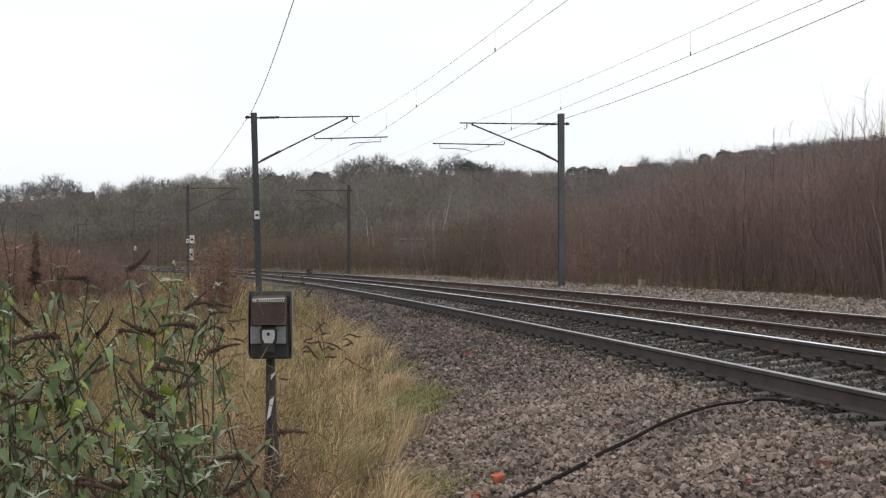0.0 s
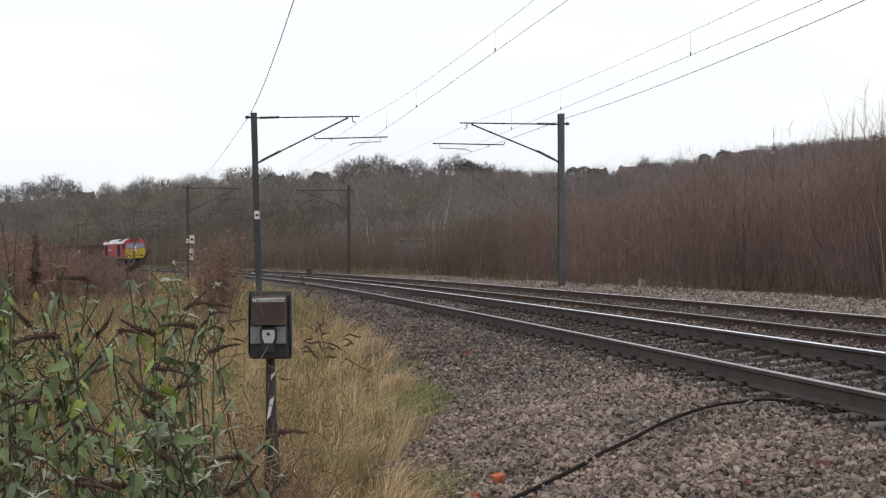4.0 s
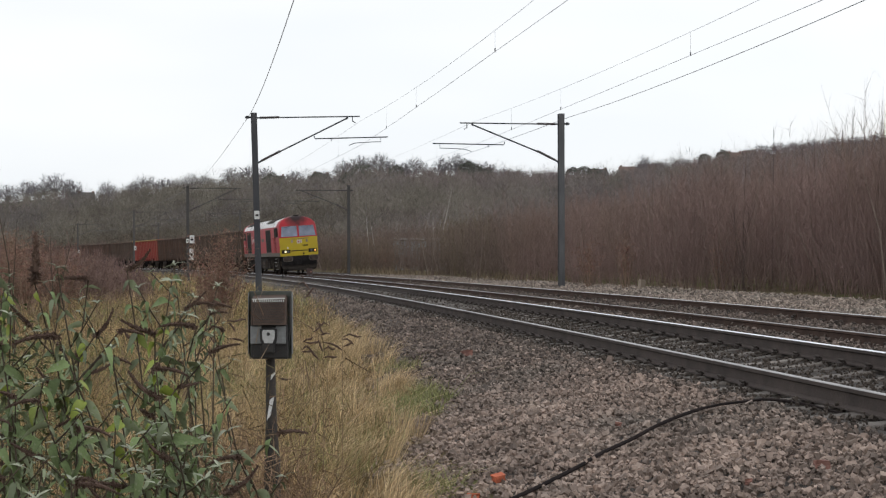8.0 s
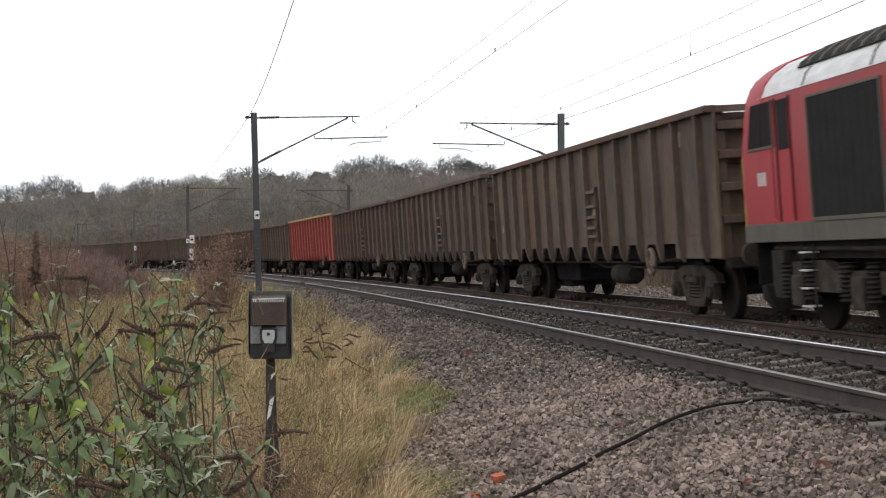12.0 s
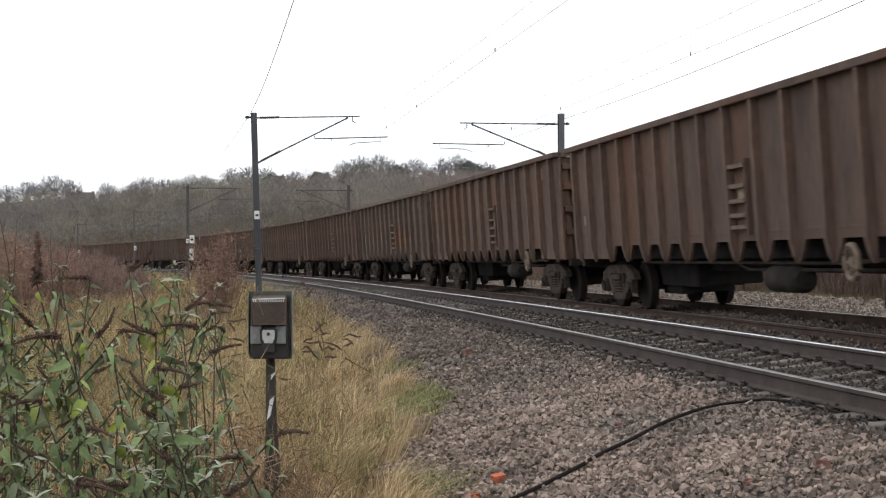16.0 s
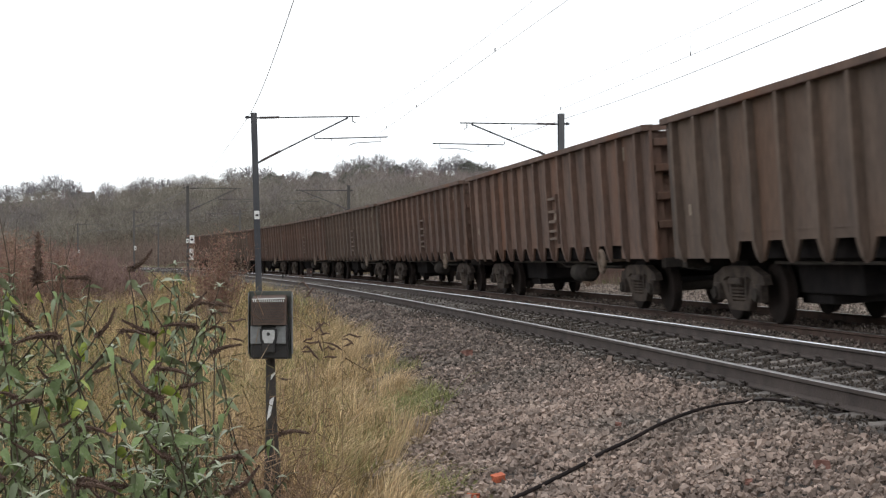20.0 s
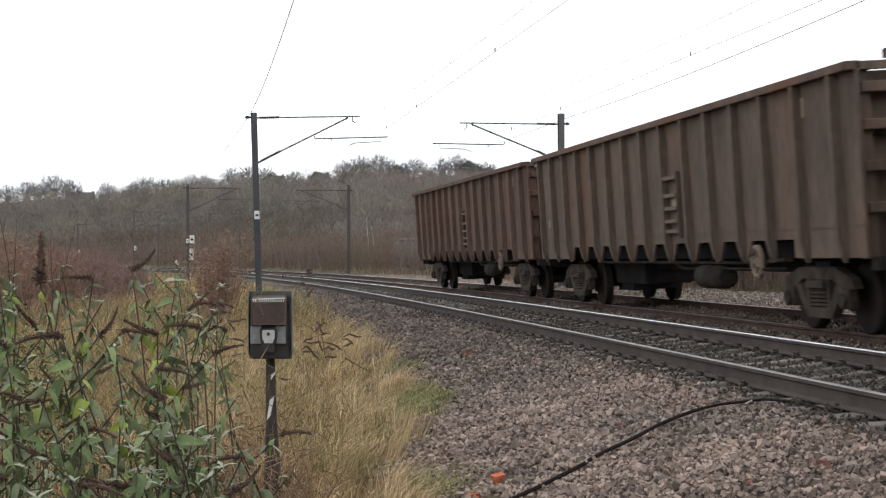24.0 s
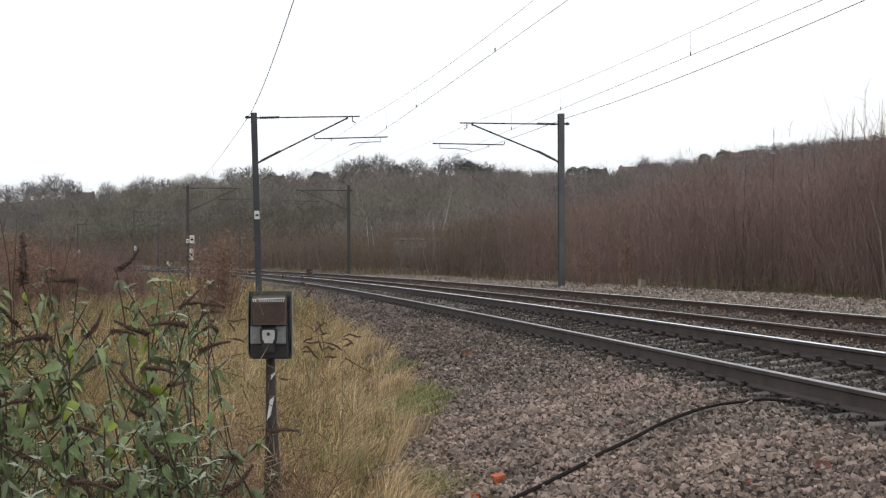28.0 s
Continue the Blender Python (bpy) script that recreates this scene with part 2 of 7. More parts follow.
M_WREDRIB = mat("red_wagon_rib", (0.34, 0.05, 0.045), (0.27, 0.055, 0.045), 1.5, 0.65, fine=12)
M_WYEL = mat("ochre_rim", (0.44, 0.30, 0.09), (0.33, 0.22, 0.08), 2, 0.7, fine=12)
M_CHALK = mat("pale_worn_patch", (0.33, 0.27, 0.21), (0.22, 0.17, 0.13), 3, 0.85)
M_YPATCH = mat("worn_yellow_mark", (0.23, 0.175, 0.068), (0.125, 0.092, 0.056), 6, 0.85)


def soot_paint():
    """The cab's red paint, blackened round the exhaust side of the roof."""
    m = M_RED.copy()
    m.name = "sooty_red_paint"
    N, L = m.node_tree.nodes, m.node_tree.links
    b = N["Principled BSDF"]
    old = b.inputs["Base Color"].links[0].from_socket
    co = N.new("ShaderNodeTexCoord")
    d = N.new("ShaderNodeVectorMath")
    d.operation = "DISTANCE"
    d.inputs[1].default_value = (0.0, -9.65, 3.92)
    L.new(co.outputs["Object"], d.inputs[0])
    n = N.new("ShaderNodeTexNoise")
    n.inputs["Scale"].default_value = 3.0
    L.new(co.outputs["Object"], n.inputs["Vector"])
    a = N.new("ShaderNodeMath")
    a.operation = "MULTIPLY_ADD"
    a.inputs[1].default_value = 0.5
    L.new(n.outputs["Fac"], a.inputs[0])
    L.new(d.outputs["Value"], a.inputs[2])
    r = N.new("ShaderNodeMapRange")
    r.inputs[1].default_value, r.inputs[2].default_value, r.inputs[3].default_value, r.inputs[4].default_value = 0.62, 1.25, 0.97, 0.0
    L.new(a.outputs[0], r.inputs[0])
    x = N.new("ShaderNodeMixRGB")
    x.inputs[2].default_value = (0.014, 0.012, 0.012, 1)
    L.new(r.outputs[0], x.inputs[0])
    L.new(old, x.inputs[1])
    L.new(x.outputs[0], b.inputs["Base Color"])
    return m


M_CAB = soot_paint()

# ---- ground: one sheet laid along the line ----
def build_ground():
    s = np.concatenate([np.arange(-600, -40, 20), np.arange(-40, 70, 1.0), np.arange(70, 260, 4), np.arange(260, 880, 12)])
    u = np.array([-600, -400, -250, -160, -110, -80, -60, -45, -34, -26, -20, -16, -13, -11, -9.5, -8.6, -8, -7.6, -7.2, -6.7, -6.2, -5.6, -5.0, -4.75, -4.55, -4.19, -3.44, -2.69, -2.2, -1.5, -0.75, 0, 0.75, 1.5, 2.3, 3.3, 4.2, 5, 6, 8, 12, 18, 26, 40, *range(60, 900, 15), 1000, 1300])
    ss, uu = np.meshgrid(s, u, indexing="ij")
    x, y, _ = at(ss, uu, 0)
    z = ground_z(ss, uu)
    rng = np.random.default_rng(3)
    z += np.where(uu < -8.3, 1, 0) * rng.normal(0, 0.05, z.shape) + np.where((uu > 7), 1, 0) * rng.normal(0, 0.08, z.shape)
    V = np.stack([x, y, z], -1).reshape(-1, 3)
    n, m = ss.shape
    i = (np.arange(n - 1)[:, None] * m + np.arange(m - 1)[None]).ravel()
    F = np.stack([i, i + 1, i + m + 1, i + m], -1)
    me = raw("ground", V, F, M_EARTH, True)
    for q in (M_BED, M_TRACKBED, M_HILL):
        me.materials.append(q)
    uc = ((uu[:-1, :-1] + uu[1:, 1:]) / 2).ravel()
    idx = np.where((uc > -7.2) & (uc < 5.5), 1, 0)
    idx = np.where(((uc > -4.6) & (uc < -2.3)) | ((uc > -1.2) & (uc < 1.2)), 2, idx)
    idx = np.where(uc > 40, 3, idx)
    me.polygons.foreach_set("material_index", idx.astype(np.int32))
    return tagged(new("ground", me), "rough grassy valley ground with a ballasted railway formation", "ground", kind="structure")


ground = build_ground()


# ---- track ----
def sweep_line(s, off, z, prof):
    """A bar of section prof (across, up) laid along the line."""
    V, n = [], len(prof)
    for a, b in prof:
        V.append(np.stack(at(s, off + a, z + b), -1))
    V = np.stack(V, 1)
    m = len(s)
    i = np.arange(m - 1)[:, None] * n
    k = np.arange(n)
    F = np.stack([i + k, i + (k + 1) % n, i + n + (k + 1) % n, i + n + k], -1).reshape(-1, 4)
    return V.reshape(-1, 3), F


RAIL_WEB = [(-0.07, -0.172), (0.07, -0.172), (0.07, -0.158), (0.012, -0.140), (0.010, -0.05), (0.035, -0.036), (0.035, -0.006), (-0.035, -0.006), (-0.035, -0.036), (-0.010, -0.05), (-0.012, -0.140), (-0.07, -0.158)]
RAIL_HEAD = [(-0.034, -0.0058), (0.034, -0.0058), (0.028, 0.0), (-0.028, 0.0)]
S_RAIL = np.concatenate([np.arange(-600, -60, 12), np.arange(-60, 120, 1.5), np.arange(120, 300, 3), np.arange(300, 860, 8)])
SL_LEN, SL_GAP = 2.5, 0.65


def sleeper_mesh():
    bm = bmesh.new()
    secs = []
    for x, w, h in ((-1.25, 0.125, 0.0), (-0.75, 0.125, 0.0), (-0.45, 0.11, -0.03), (0.45, 0.11, -0.03), (0.75, 0.125, 0.0), (1.25, 0.125, 0.0)):
        secs.append([(x, -w, -0.2), (x, w, -0.2), (x, w * 0.88, h - 0.012), (x, w * 0.78, h), (x, -w * 0.78, h), (x, -w * 0.88, h - 0.012)])
    loft(bm, secs)
    return mesh_of("sleeper", bm, M_SLEEPER)


def clip_mesh():
    bm = bmesh.new()
    tube(bm, [(0.03, -0.035, 0.012), (0.045, 0.03, 0.018), (0.075, 0.04, 0.045), (0.098, 0.0, 0.05), (0.075, -0.035, 0.035), (0.055, 0.0, 0.03)], 0.012, 5)
    box(bm, 0.07, 0.115, -0.028, 0.028, -0.02, 0.02)
    return mesh_of("rail_clip", bm, M_CLIP)


ME_SLEEPER, ME_CLIP = sleeper_mesh(), clip_mesh()


def build_track(label, off, low, cant, head_mat, web_mat):
    tr = thing("railway_track", label, "railway track", "running lines")
    for du, dz, top_m in ((-GAUGE / 2, 0.0, M_DULLTOP), (GAUGE / 2, cant, head_mat)):
        r = new("rail", raw("rail", *sweep_line(S_RAIL, off + du, low + dz, RAIL_WEB), web_mat))
        r.parent = tr
        h = new("running_surface", raw("running_surface", *sweep_line(S_RAIL, off + du, low + dz, RAIL_HEAD), top_m))
        h.parent = r
    rng = np.random.default_rng(int(100 - off * 10))
    lean = math.atan2(cant, GAUGE)
    far_V, far_F = [], []
    base = np.array([v.co[:] for v in ME_SLEEPER.vertices])
    tris = [tuple(p.vertices) for p in ME_SLEEPER.polygons if len(p.vertices) == 4]
    for i, s in enumerate(np.arange(-48, 200, SL_GAP)):
        s += rng.normal(0, 0.012)
        x, y, z = at(s, off, low + cant / 2 - 0.172)
        m = Matrix.Translation((x, y, z)) @ Matrix.Rotation(line(s)[2] + rng.normal(0, 0.006), 4, "Z") @ Matrix.Rotation(-lean, 4, "Y")
        if -14 < s < 62:
            sl = shared("sleeper", ME_SLEEPER, tr, m)
            if s < 22:
                for du in (-GAUGE / 2, GAUGE / 2):
                    for side in (-1, 1):
                        shared("rail_clip", ME_CLIP, sl, Matrix.Translation((du + side * 0.02, 0, 0.008)) @ Matrix.Rotation(0 if side > 0 else math.pi, 4, "Z"))
        else:
            far_F += [[k + len(base) * len(far_V) for k in t] for t in tris]
            far_V.append(base @ np.array(m.to_3x3()).T + np.array(m.translation))
    f = new("sleeper_run", raw("sleeper_run", np.concatenate(far_V), far_F, M_SLEEPER))
    f.parent = tr
    tagged(f, kind="stuff")
    return tr


M_MIDTOP = mat("lightly_worn_rail_head", (0.74, 0.73, 0.73), (0.60, 0.58, 0.58), 3, 0.5, 1.0, fine=20)
M_RAILRUST = mat("brown_rusted_rail", (0.098, 0.064, 0.051), (0.060, 0.041, 0.034), 3, 0.9, 0.0, spec=0.15, fine=50, bump=0.2)
M_DULLTOP = mat("dull_rail_head", (0.40, 0.38, 0.37), (0.28, 0.265, 0.26), 3, 0.4, 1.0, fine=20)
build_track("near double-track line with bright worn rails on concrete sleepers", -SIX, -0.04, 0.096, M_RAILTOP, M_RAIL)
build_track("far running line with rusty-sided rails on concrete sleepers", 0.0, 0.0, CANT, M_MIDTOP, M_RAILRUST)


# ---- loose ballast ----
def stones(name, s, u, z, size, material, label, seed):
    rng = np.random.default_rng(seed)
    n = len(s)
    block = np.array([(x, y, z) for z in (-1, 1) for x, y in ((-1, -1), (1, -1), (1, 1), (-1, 1))]) * 0.72
    tris = np.array([(0, 2, 1), (0, 3, 2), (4, 5, 6), (4, 6, 7), (0, 1, 5), (0, 5, 4), (1, 2, 6), (1, 6, 5), (2, 3, 7), (2, 7, 6), (3, 0, 4), (3, 4, 7)])
    V = block[None] * rng.uniform(0.5, 1.1, (n, 1, 3)) * rng.uniform(0.62, 1.25, (n, 8, 3)) * (size * rng.lognormal(0, 0.25, n))[:, None, None] * 0.5
    q = rng.normal(size=(n, 4))
    q /= np.linalg.norm(q, axis=1)[:, None]
    w, a, b, c = q.T
    R = np.stack([1 - 2 * (b * b + c * c), 2 * (a * b - c * w), 2 * (a * c + b * w), 2 * (a * b + c * w), 1 - 2 * (a * a + c * c), 2 * (b * c - a * w), 2 * (a * c - b * w), 2 * (b * c + a * w), 1 - 2 * (a * a + b * b)], -1).reshape(n, 3, 3)
    V = np.einsum("nij,nkj->nki", R, V)
    x, y, zz = at(s, u, z)
    V += np.stack([x, y, zz], -1)[:, None]
    F = (tris[None] + 8 * np.arange(n)[:, None, None]).reshape(-1, 3)
    return tagged(new(name, raw(name, V.reshape(-1, 3), F, material)), label, "ballast", kind="stuff")


def scatter(rng, n, s0, s1, u0, u1):
    return rng.uniform(s0, s1, n), rng.uniform(u0, u1, n)


def build_ballast():
    rng = np.random.default_rng(11)
    S, U, Z = [], [], []

    def add(n, s0, s1, u0, u1, lift=0.012):
        s, u = scatter(rng, n, s0, s1, u0, u1)
        S.append(s), U.append(u), Z.append(bed(u) + lift - 0.015 + rng.normal(0, 0.022, n))
    for s0, s1, dens in ((-21, -8, 1120), (-8, 4, 560), (4, 18, 200), (18, 40, 80)):
        add(int((s1 - s0) * 2.75 * dens), s0, s1, -7.25, -4.64)
    for s0, s1, dens in ((-30, -21, 60), (-48, -30, 14)):
        add(int((s1 - s0) * 3.0 * dens), s0, s1, -7.5, -4.5)
        add(int((s1 - s0) * 4.0 * dens * 0.4), s0, s1, 1.2, 5.2)
    # spill of stones into the grass, and beyond the far rail
    for s0, s1, dens in ((-24, -8, 560), (-8, 4, 260), (4, 24, 60)):
        add(int((s1 - s0) * 0.8 * dens), s0, s1, -8.0, -7.2, 0.02)
    for s0, s1, dens in ((-12, 12, 130), (12, 40, 85), (40, 70, 30)):
        add(int((s1 - s0) * 4.3 * dens), s0, s1, 1.2, 5.5, 0.03)
    for s0, s1, dens in ((-20, 10, 190), (10, 40, 70)):
        add(int((s1 - s0) * 1.1 * dens), s0, s1, -2.35, -1.05)
    s, u, z = (np.concatenate(q) for q in (S, U, Z))
    size = 0.044 + 0.008 * (s > -8) + 0.018 * (s > 6)
    worn = (rng.random(len(s)) < np.clip((s + 12.5) / 6, 0, 1) * np.interp(s, [20, 40], [0.95, 0.6])) & (u < -4) | ((u > -2.4) & (u < -1)) & (rng.random(len(s)) < 0.7)
    worn |= (u > -4.8) & (u < -4) & (rng.random(len(s)) < 0.75)
    pale = ~worn & (u > 1.1)
    stones("far_shoulder_ballast", s[pale], u[pale], z[pale], size[pale], M_STONEPALE, "pale grey ballast heaped beyond the far rail", 9)
    worn = worn | pale
    stones("ballast_stones", s[~worn], u[~worn], z[~worn], size[~worn], M_STONE, "loose pinkish-grey granite ballast stones heaped beside the track", 5)
    worn &= ~pale
    stones("stained_ballast", s[worn], u[worn], z[worn], size[worn], M_STONEDARK, "brown-stained ballast stones along the track shoulder", 7)
    S, U, Z = [], [], []
    for s0, s1, dens in ((-30, -19, 60), (-19, 8, 420), (8, 45, 70)):
        add(int((s1 - s0) * 2.65 * dens), s0, s1, -SIX - 1.45, -SIX + 1.2, 0.007)
    s, u, z = (np.concatenate(q) for q in (S, U, Z))
    stones("crib_ballast", s, u, z, 0.033 + 0.010 * (s > 8), M_TRACKSTONE, "grimy ballast packed between the concrete sleepers", 6)
    # the far track lies almost buried in its stones
    S, U, Z = [], [], []
    for s0, s1, dens in ((-19, 10, 165), (10, 45, 60)):
        add(int((s1 - s0) * 2.4 * dens), s0, s1, -1.2, 1.2, 0.034)
    s, u, z = (np.concatenate(q) for q in (S, U, Z))
    stones("far_crib_ballast", s, u, z, 0.056 + 0 * s, M_STONEDARK, "brown ballast heaped over the far sleepers", 8)


build_ballast()


# ---- overhead line ----
def mast_pose(s, u):
    x, y, z = at(s, u, 0)
    return Matrix.Translation((x, y, z)) @ Matrix.Rotation(line(s)[2], 4, "Z")


def h_section(bm, w, d, z0, z1, t=0.014):
    """Steel H column: flanges across x, web between."""
    box(bm, -w / 2, w / 2, -d / 2, -d / 2 + t, z0, z1)
    box(bm, -w / 2, w / 2, d / 2 - t, d / 2, z0, z1)
    box(bm, -t / 2, t / 2, -d / 2 + t, d / 2 - t, z0, z1)


def insulator(a, b, parent, n=7, r=0.065):
    bm = bmesh.new()
    a, b = Vector(a), Vector(b)
    pts, rad = [], []
    for i in range(n * 2 + 1):
        pts.append(a.lerp(b, i / (2 * n)))
        rad.append(r if i % 2 else 0.032)
    tube(bm, pts, rad, 10)
    return part("insulator", bm, M_INSUL, parent, "dark ribbed insulator", 40)


def build_mast(s, u, side, top, lean, dark, label, plates=()):
    """side: -1 where the arm reaches to smaller u, 1 to larger."""
    m = thing("catenary_mast", label, "catenary mast", "overhead line masts", mast_pose(s, u) @ Matrix.Rotation(radians(lean), 4, "Y"))
    bm = bmesh.new()
    h_section(bm, *((0.20, 0.21) if s < 50 else (0.18, 0.19) if s < 100 else (0.16, 0.17)), -0.55 if u < 0 else -0.1, top)
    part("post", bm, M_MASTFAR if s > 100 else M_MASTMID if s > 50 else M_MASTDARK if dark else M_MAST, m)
    bm = bmesh.new()
    box(bm, -0.3, 0.3, -0.3, 0.3, -0.8 if u < 0 else -0.3, -0.55 if u < 0 else 0.02, 0.02)
    part("footing", bm, M_SLEEPER, m, "concrete footing")
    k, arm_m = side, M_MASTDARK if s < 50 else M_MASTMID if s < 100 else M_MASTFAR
    zt, zb = top - (0.17 if k > 0 else 0.37), top - 1.70
    insulator((k * 0.20, 0, zt), (k * 0.86, 0, zt + 0.01), m, 9, 0.048)
    bm = bmesh.new()
    tube(bm, [(k * 0.1, 0, zt), (k * 0.2, 0, zt)], 0.03, 6)
    tube(bm, [(k * 0.86, 0, zt), (k * 3.6, 0, zt)], 0.024, 6)
    part("top_tube", bm, arm_m, m)
    insulator((k * 0.2, 0, zb + 0.07), (k * 0.86, 0, zb + 0.39), m, 9, 0.055)
    bm = bmesh.new()
    tube(bm, [(k * 0.1, 0, zb), (k * 0.22, 0, zb + 0.08)], 0.035, 6)
    tube(bm, [(k * 0.75, 0, zb + 0.33), (k * 3.2, 0, zt - 0.04)], 0.028, 6)
    part("diagonal_strut", bm, arm_m, m)
    bm = bmesh.new()
    za = zt - 0.74
    tube(bm, [(k * 2.02, 0, zt - 0.64), (k * 2.04, 0, za), (k * 4.55, 0, za + 0.02)], 0.022, 6)
    tube(bm, [(k * 2.6, 0, za), (k * 2.6, 0, za - 0.09)], 0.015, 5)
    part("registration_arm", bm, arm_m, m)
    bm = bmesh.new()
    tube(bm, [(k * 4.3, 0, za), (k * 4.3, 0, za - 0.14), (k * 4.0, 0, za - 0.14), (k * 3.4, 0, za - 0.17), (k * 3.2, 0, za - 0.25)], 0.014, 5)
    part("steady_arm", bm, arm_m, m)
    bm = bmesh.new()
    tube(bm, [(k * 3.35, 0, zt), (k * 3.35, 0, zt - 0.16), (k * 3.45, 0.0, zt - 0.22)], 0.018, 5)
    tube(bm, [(k * 3.15, 0, zt), (k * 3.15, 0, zt - 0.1)], 0.02, 5)
    part("wire_clamp", bm, arm_m, m)
    bm = bmesh.new()
    tube(bm, [(-k * 0.1, 0, zt + 0.02), (-k * 0.3, 0, zt + 0.02)], 0.035, 6)
    tube(bm, [(-k * 0.22, 0, zt - 0.03), (-k * 0.22, 0, zt + 0.07)], 0.05, 6)
    part("return_wire_bracket", bm, arm_m, m)
    for z0, z1, w, sx in plates:
        bm = bmesh.new()
        box(bm, sx - w / 2, sx + w / 2, -0.135, -0.112, z0, z1, 0.004)
        p = part("number_plate", bm, M_WHITE, m, "small white identification plate")
        bm = bmesh.new()
        box(bm, sx - w * 0.3, sx + w * 0.3, -0.139, -0.136, z0 + (z1 - z0) * 0.35, z0 + (z1 - z0) * 0.6)
        part("marking", bm, M_BLACK, p)
    return m


MAST_S = [26.0, 78.4, 131.4, 185.6]
U_R, U_L = 3.3, -7.22
for i, s in enumerate(MAST_S):
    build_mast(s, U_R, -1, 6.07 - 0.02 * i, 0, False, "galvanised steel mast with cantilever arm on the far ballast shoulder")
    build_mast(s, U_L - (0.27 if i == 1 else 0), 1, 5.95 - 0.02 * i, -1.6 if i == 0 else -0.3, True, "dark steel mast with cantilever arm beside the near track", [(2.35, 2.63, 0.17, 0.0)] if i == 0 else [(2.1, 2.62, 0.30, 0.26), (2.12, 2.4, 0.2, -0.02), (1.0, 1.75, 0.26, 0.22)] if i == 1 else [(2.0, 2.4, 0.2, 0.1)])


SPANS = [-80, -27.0, *MAST_S, 240, 295, 350]


def wire_pts(us, zs, sag, n=24):
    """A wire hung from support to support; us, zs: its offset and height at each, sag: drop at mid-span."""
    pts = []
    for i in range(len(SPANS) - 1):
        p, q = Vector(at(SPANS[i], us[i], 0)), Vector(at(SPANS[i + 1], us[i + 1], 0))
        for k in range(n + (i == len(SPANS) - 2)):
            t = k / n
            pts.append(p.lerp(q, t) + Vector((0, 0, zs[i] + (zs[i + 1] - zs[i]) * t - 4 * (sag if i < 2 else min(sag, 0.2)) * t * (1 - t))))
    return pts


def build_overhead(us, cat_z, cat_sag, con_z, label):
    ov = thing("overhead_line", label, "overhead wire", "overhead lines")
    top, low = wire_pts(us, [cat_z] * 9, cat_sag), wire_pts(us, [con_z] * 9, 0.05)
    bm = bmesh.new()
    tube(bm, top, 0.0036, 5)
    part("catenary_wire", bm, M_WIRE, ov)
    bm = bmesh.new()
    tube(bm, low, 0.0046, 5)
    part("contact_wire", bm, M_WIRE, ov)
    for i in range(24, 24 * 4):
        if i % 24 in (3, 8, 13, 18, 21):
            bm = bmesh.new()
            tube(bm, [low[i], top[i]], 0.0022, 4)
            dr = part("dropper", bm, M_WIRE, ov)
            bm = bmesh.new()
            tube(bm, [low[i] + Vector((0, 0, -0.01)), low[i] + Vector((0, 0, 0.07))], 0.012, 5)
            part("dropper_clip", bm, M_MASTDARK, dr)
    return ov


build_overhead([0.3, 0.3] + [0.2] * 7, 5.75, 0.4, 4.95, "copper contact and catenary wires above the far track")
build_overhead([-3.54, -3.54] + [-3.64] * 7, 5.80, 0.5, 4.95, "copper contact and catenary wires above the near track")
for us, zs, sag in (([2.4, 2.4, 3.55] + [U_R + 0.25] * 6, [6.42, 6.42] + [5.94] * 7, 0.45), ([-7.6, -7.6, U_L - 0.28] + [U_L + 0.15] * 6, [5.92] * 9, 0.6)):
    bm = bmesh.new()
    tube(bm, wire_pts(us, zs, sag), 0.0085, 5)
    tagged(part("return_wire", bm, M_WIRE), "single return conductor slung along the mast tops", "overhead wire", "return conductors")

# ---- the train ----
def ride(s_front, length, b_in):
    """Pose of a vehicle whose front is at s_front, on bogies b_in from its ends."""
    xa, ya, _, ga = line(s_front + b_in)
    xb, yb, _, gb = line(s_front + length - b_in)
    a, b = Vector((xa, ya, ga)), Vector((xb, yb, gb))
    ey = (b - a).normalized()
    n = Vector((ey.y, -ey.x, 0)).normalized()
    c = math.atan2(CANT, GAUGE)
    ez0 = n.cross(ey)
    ex = n * math.cos(c) + ez0 * math.sin(c)
    ez = ex.cross(ey)
    m = Matrix((ex, ey, ez)).transposed().to_4x4()
    m.translation = (a + b) / 2 + Vector((0, 0, CANT / 2))
    return m


LOCO = 20.06


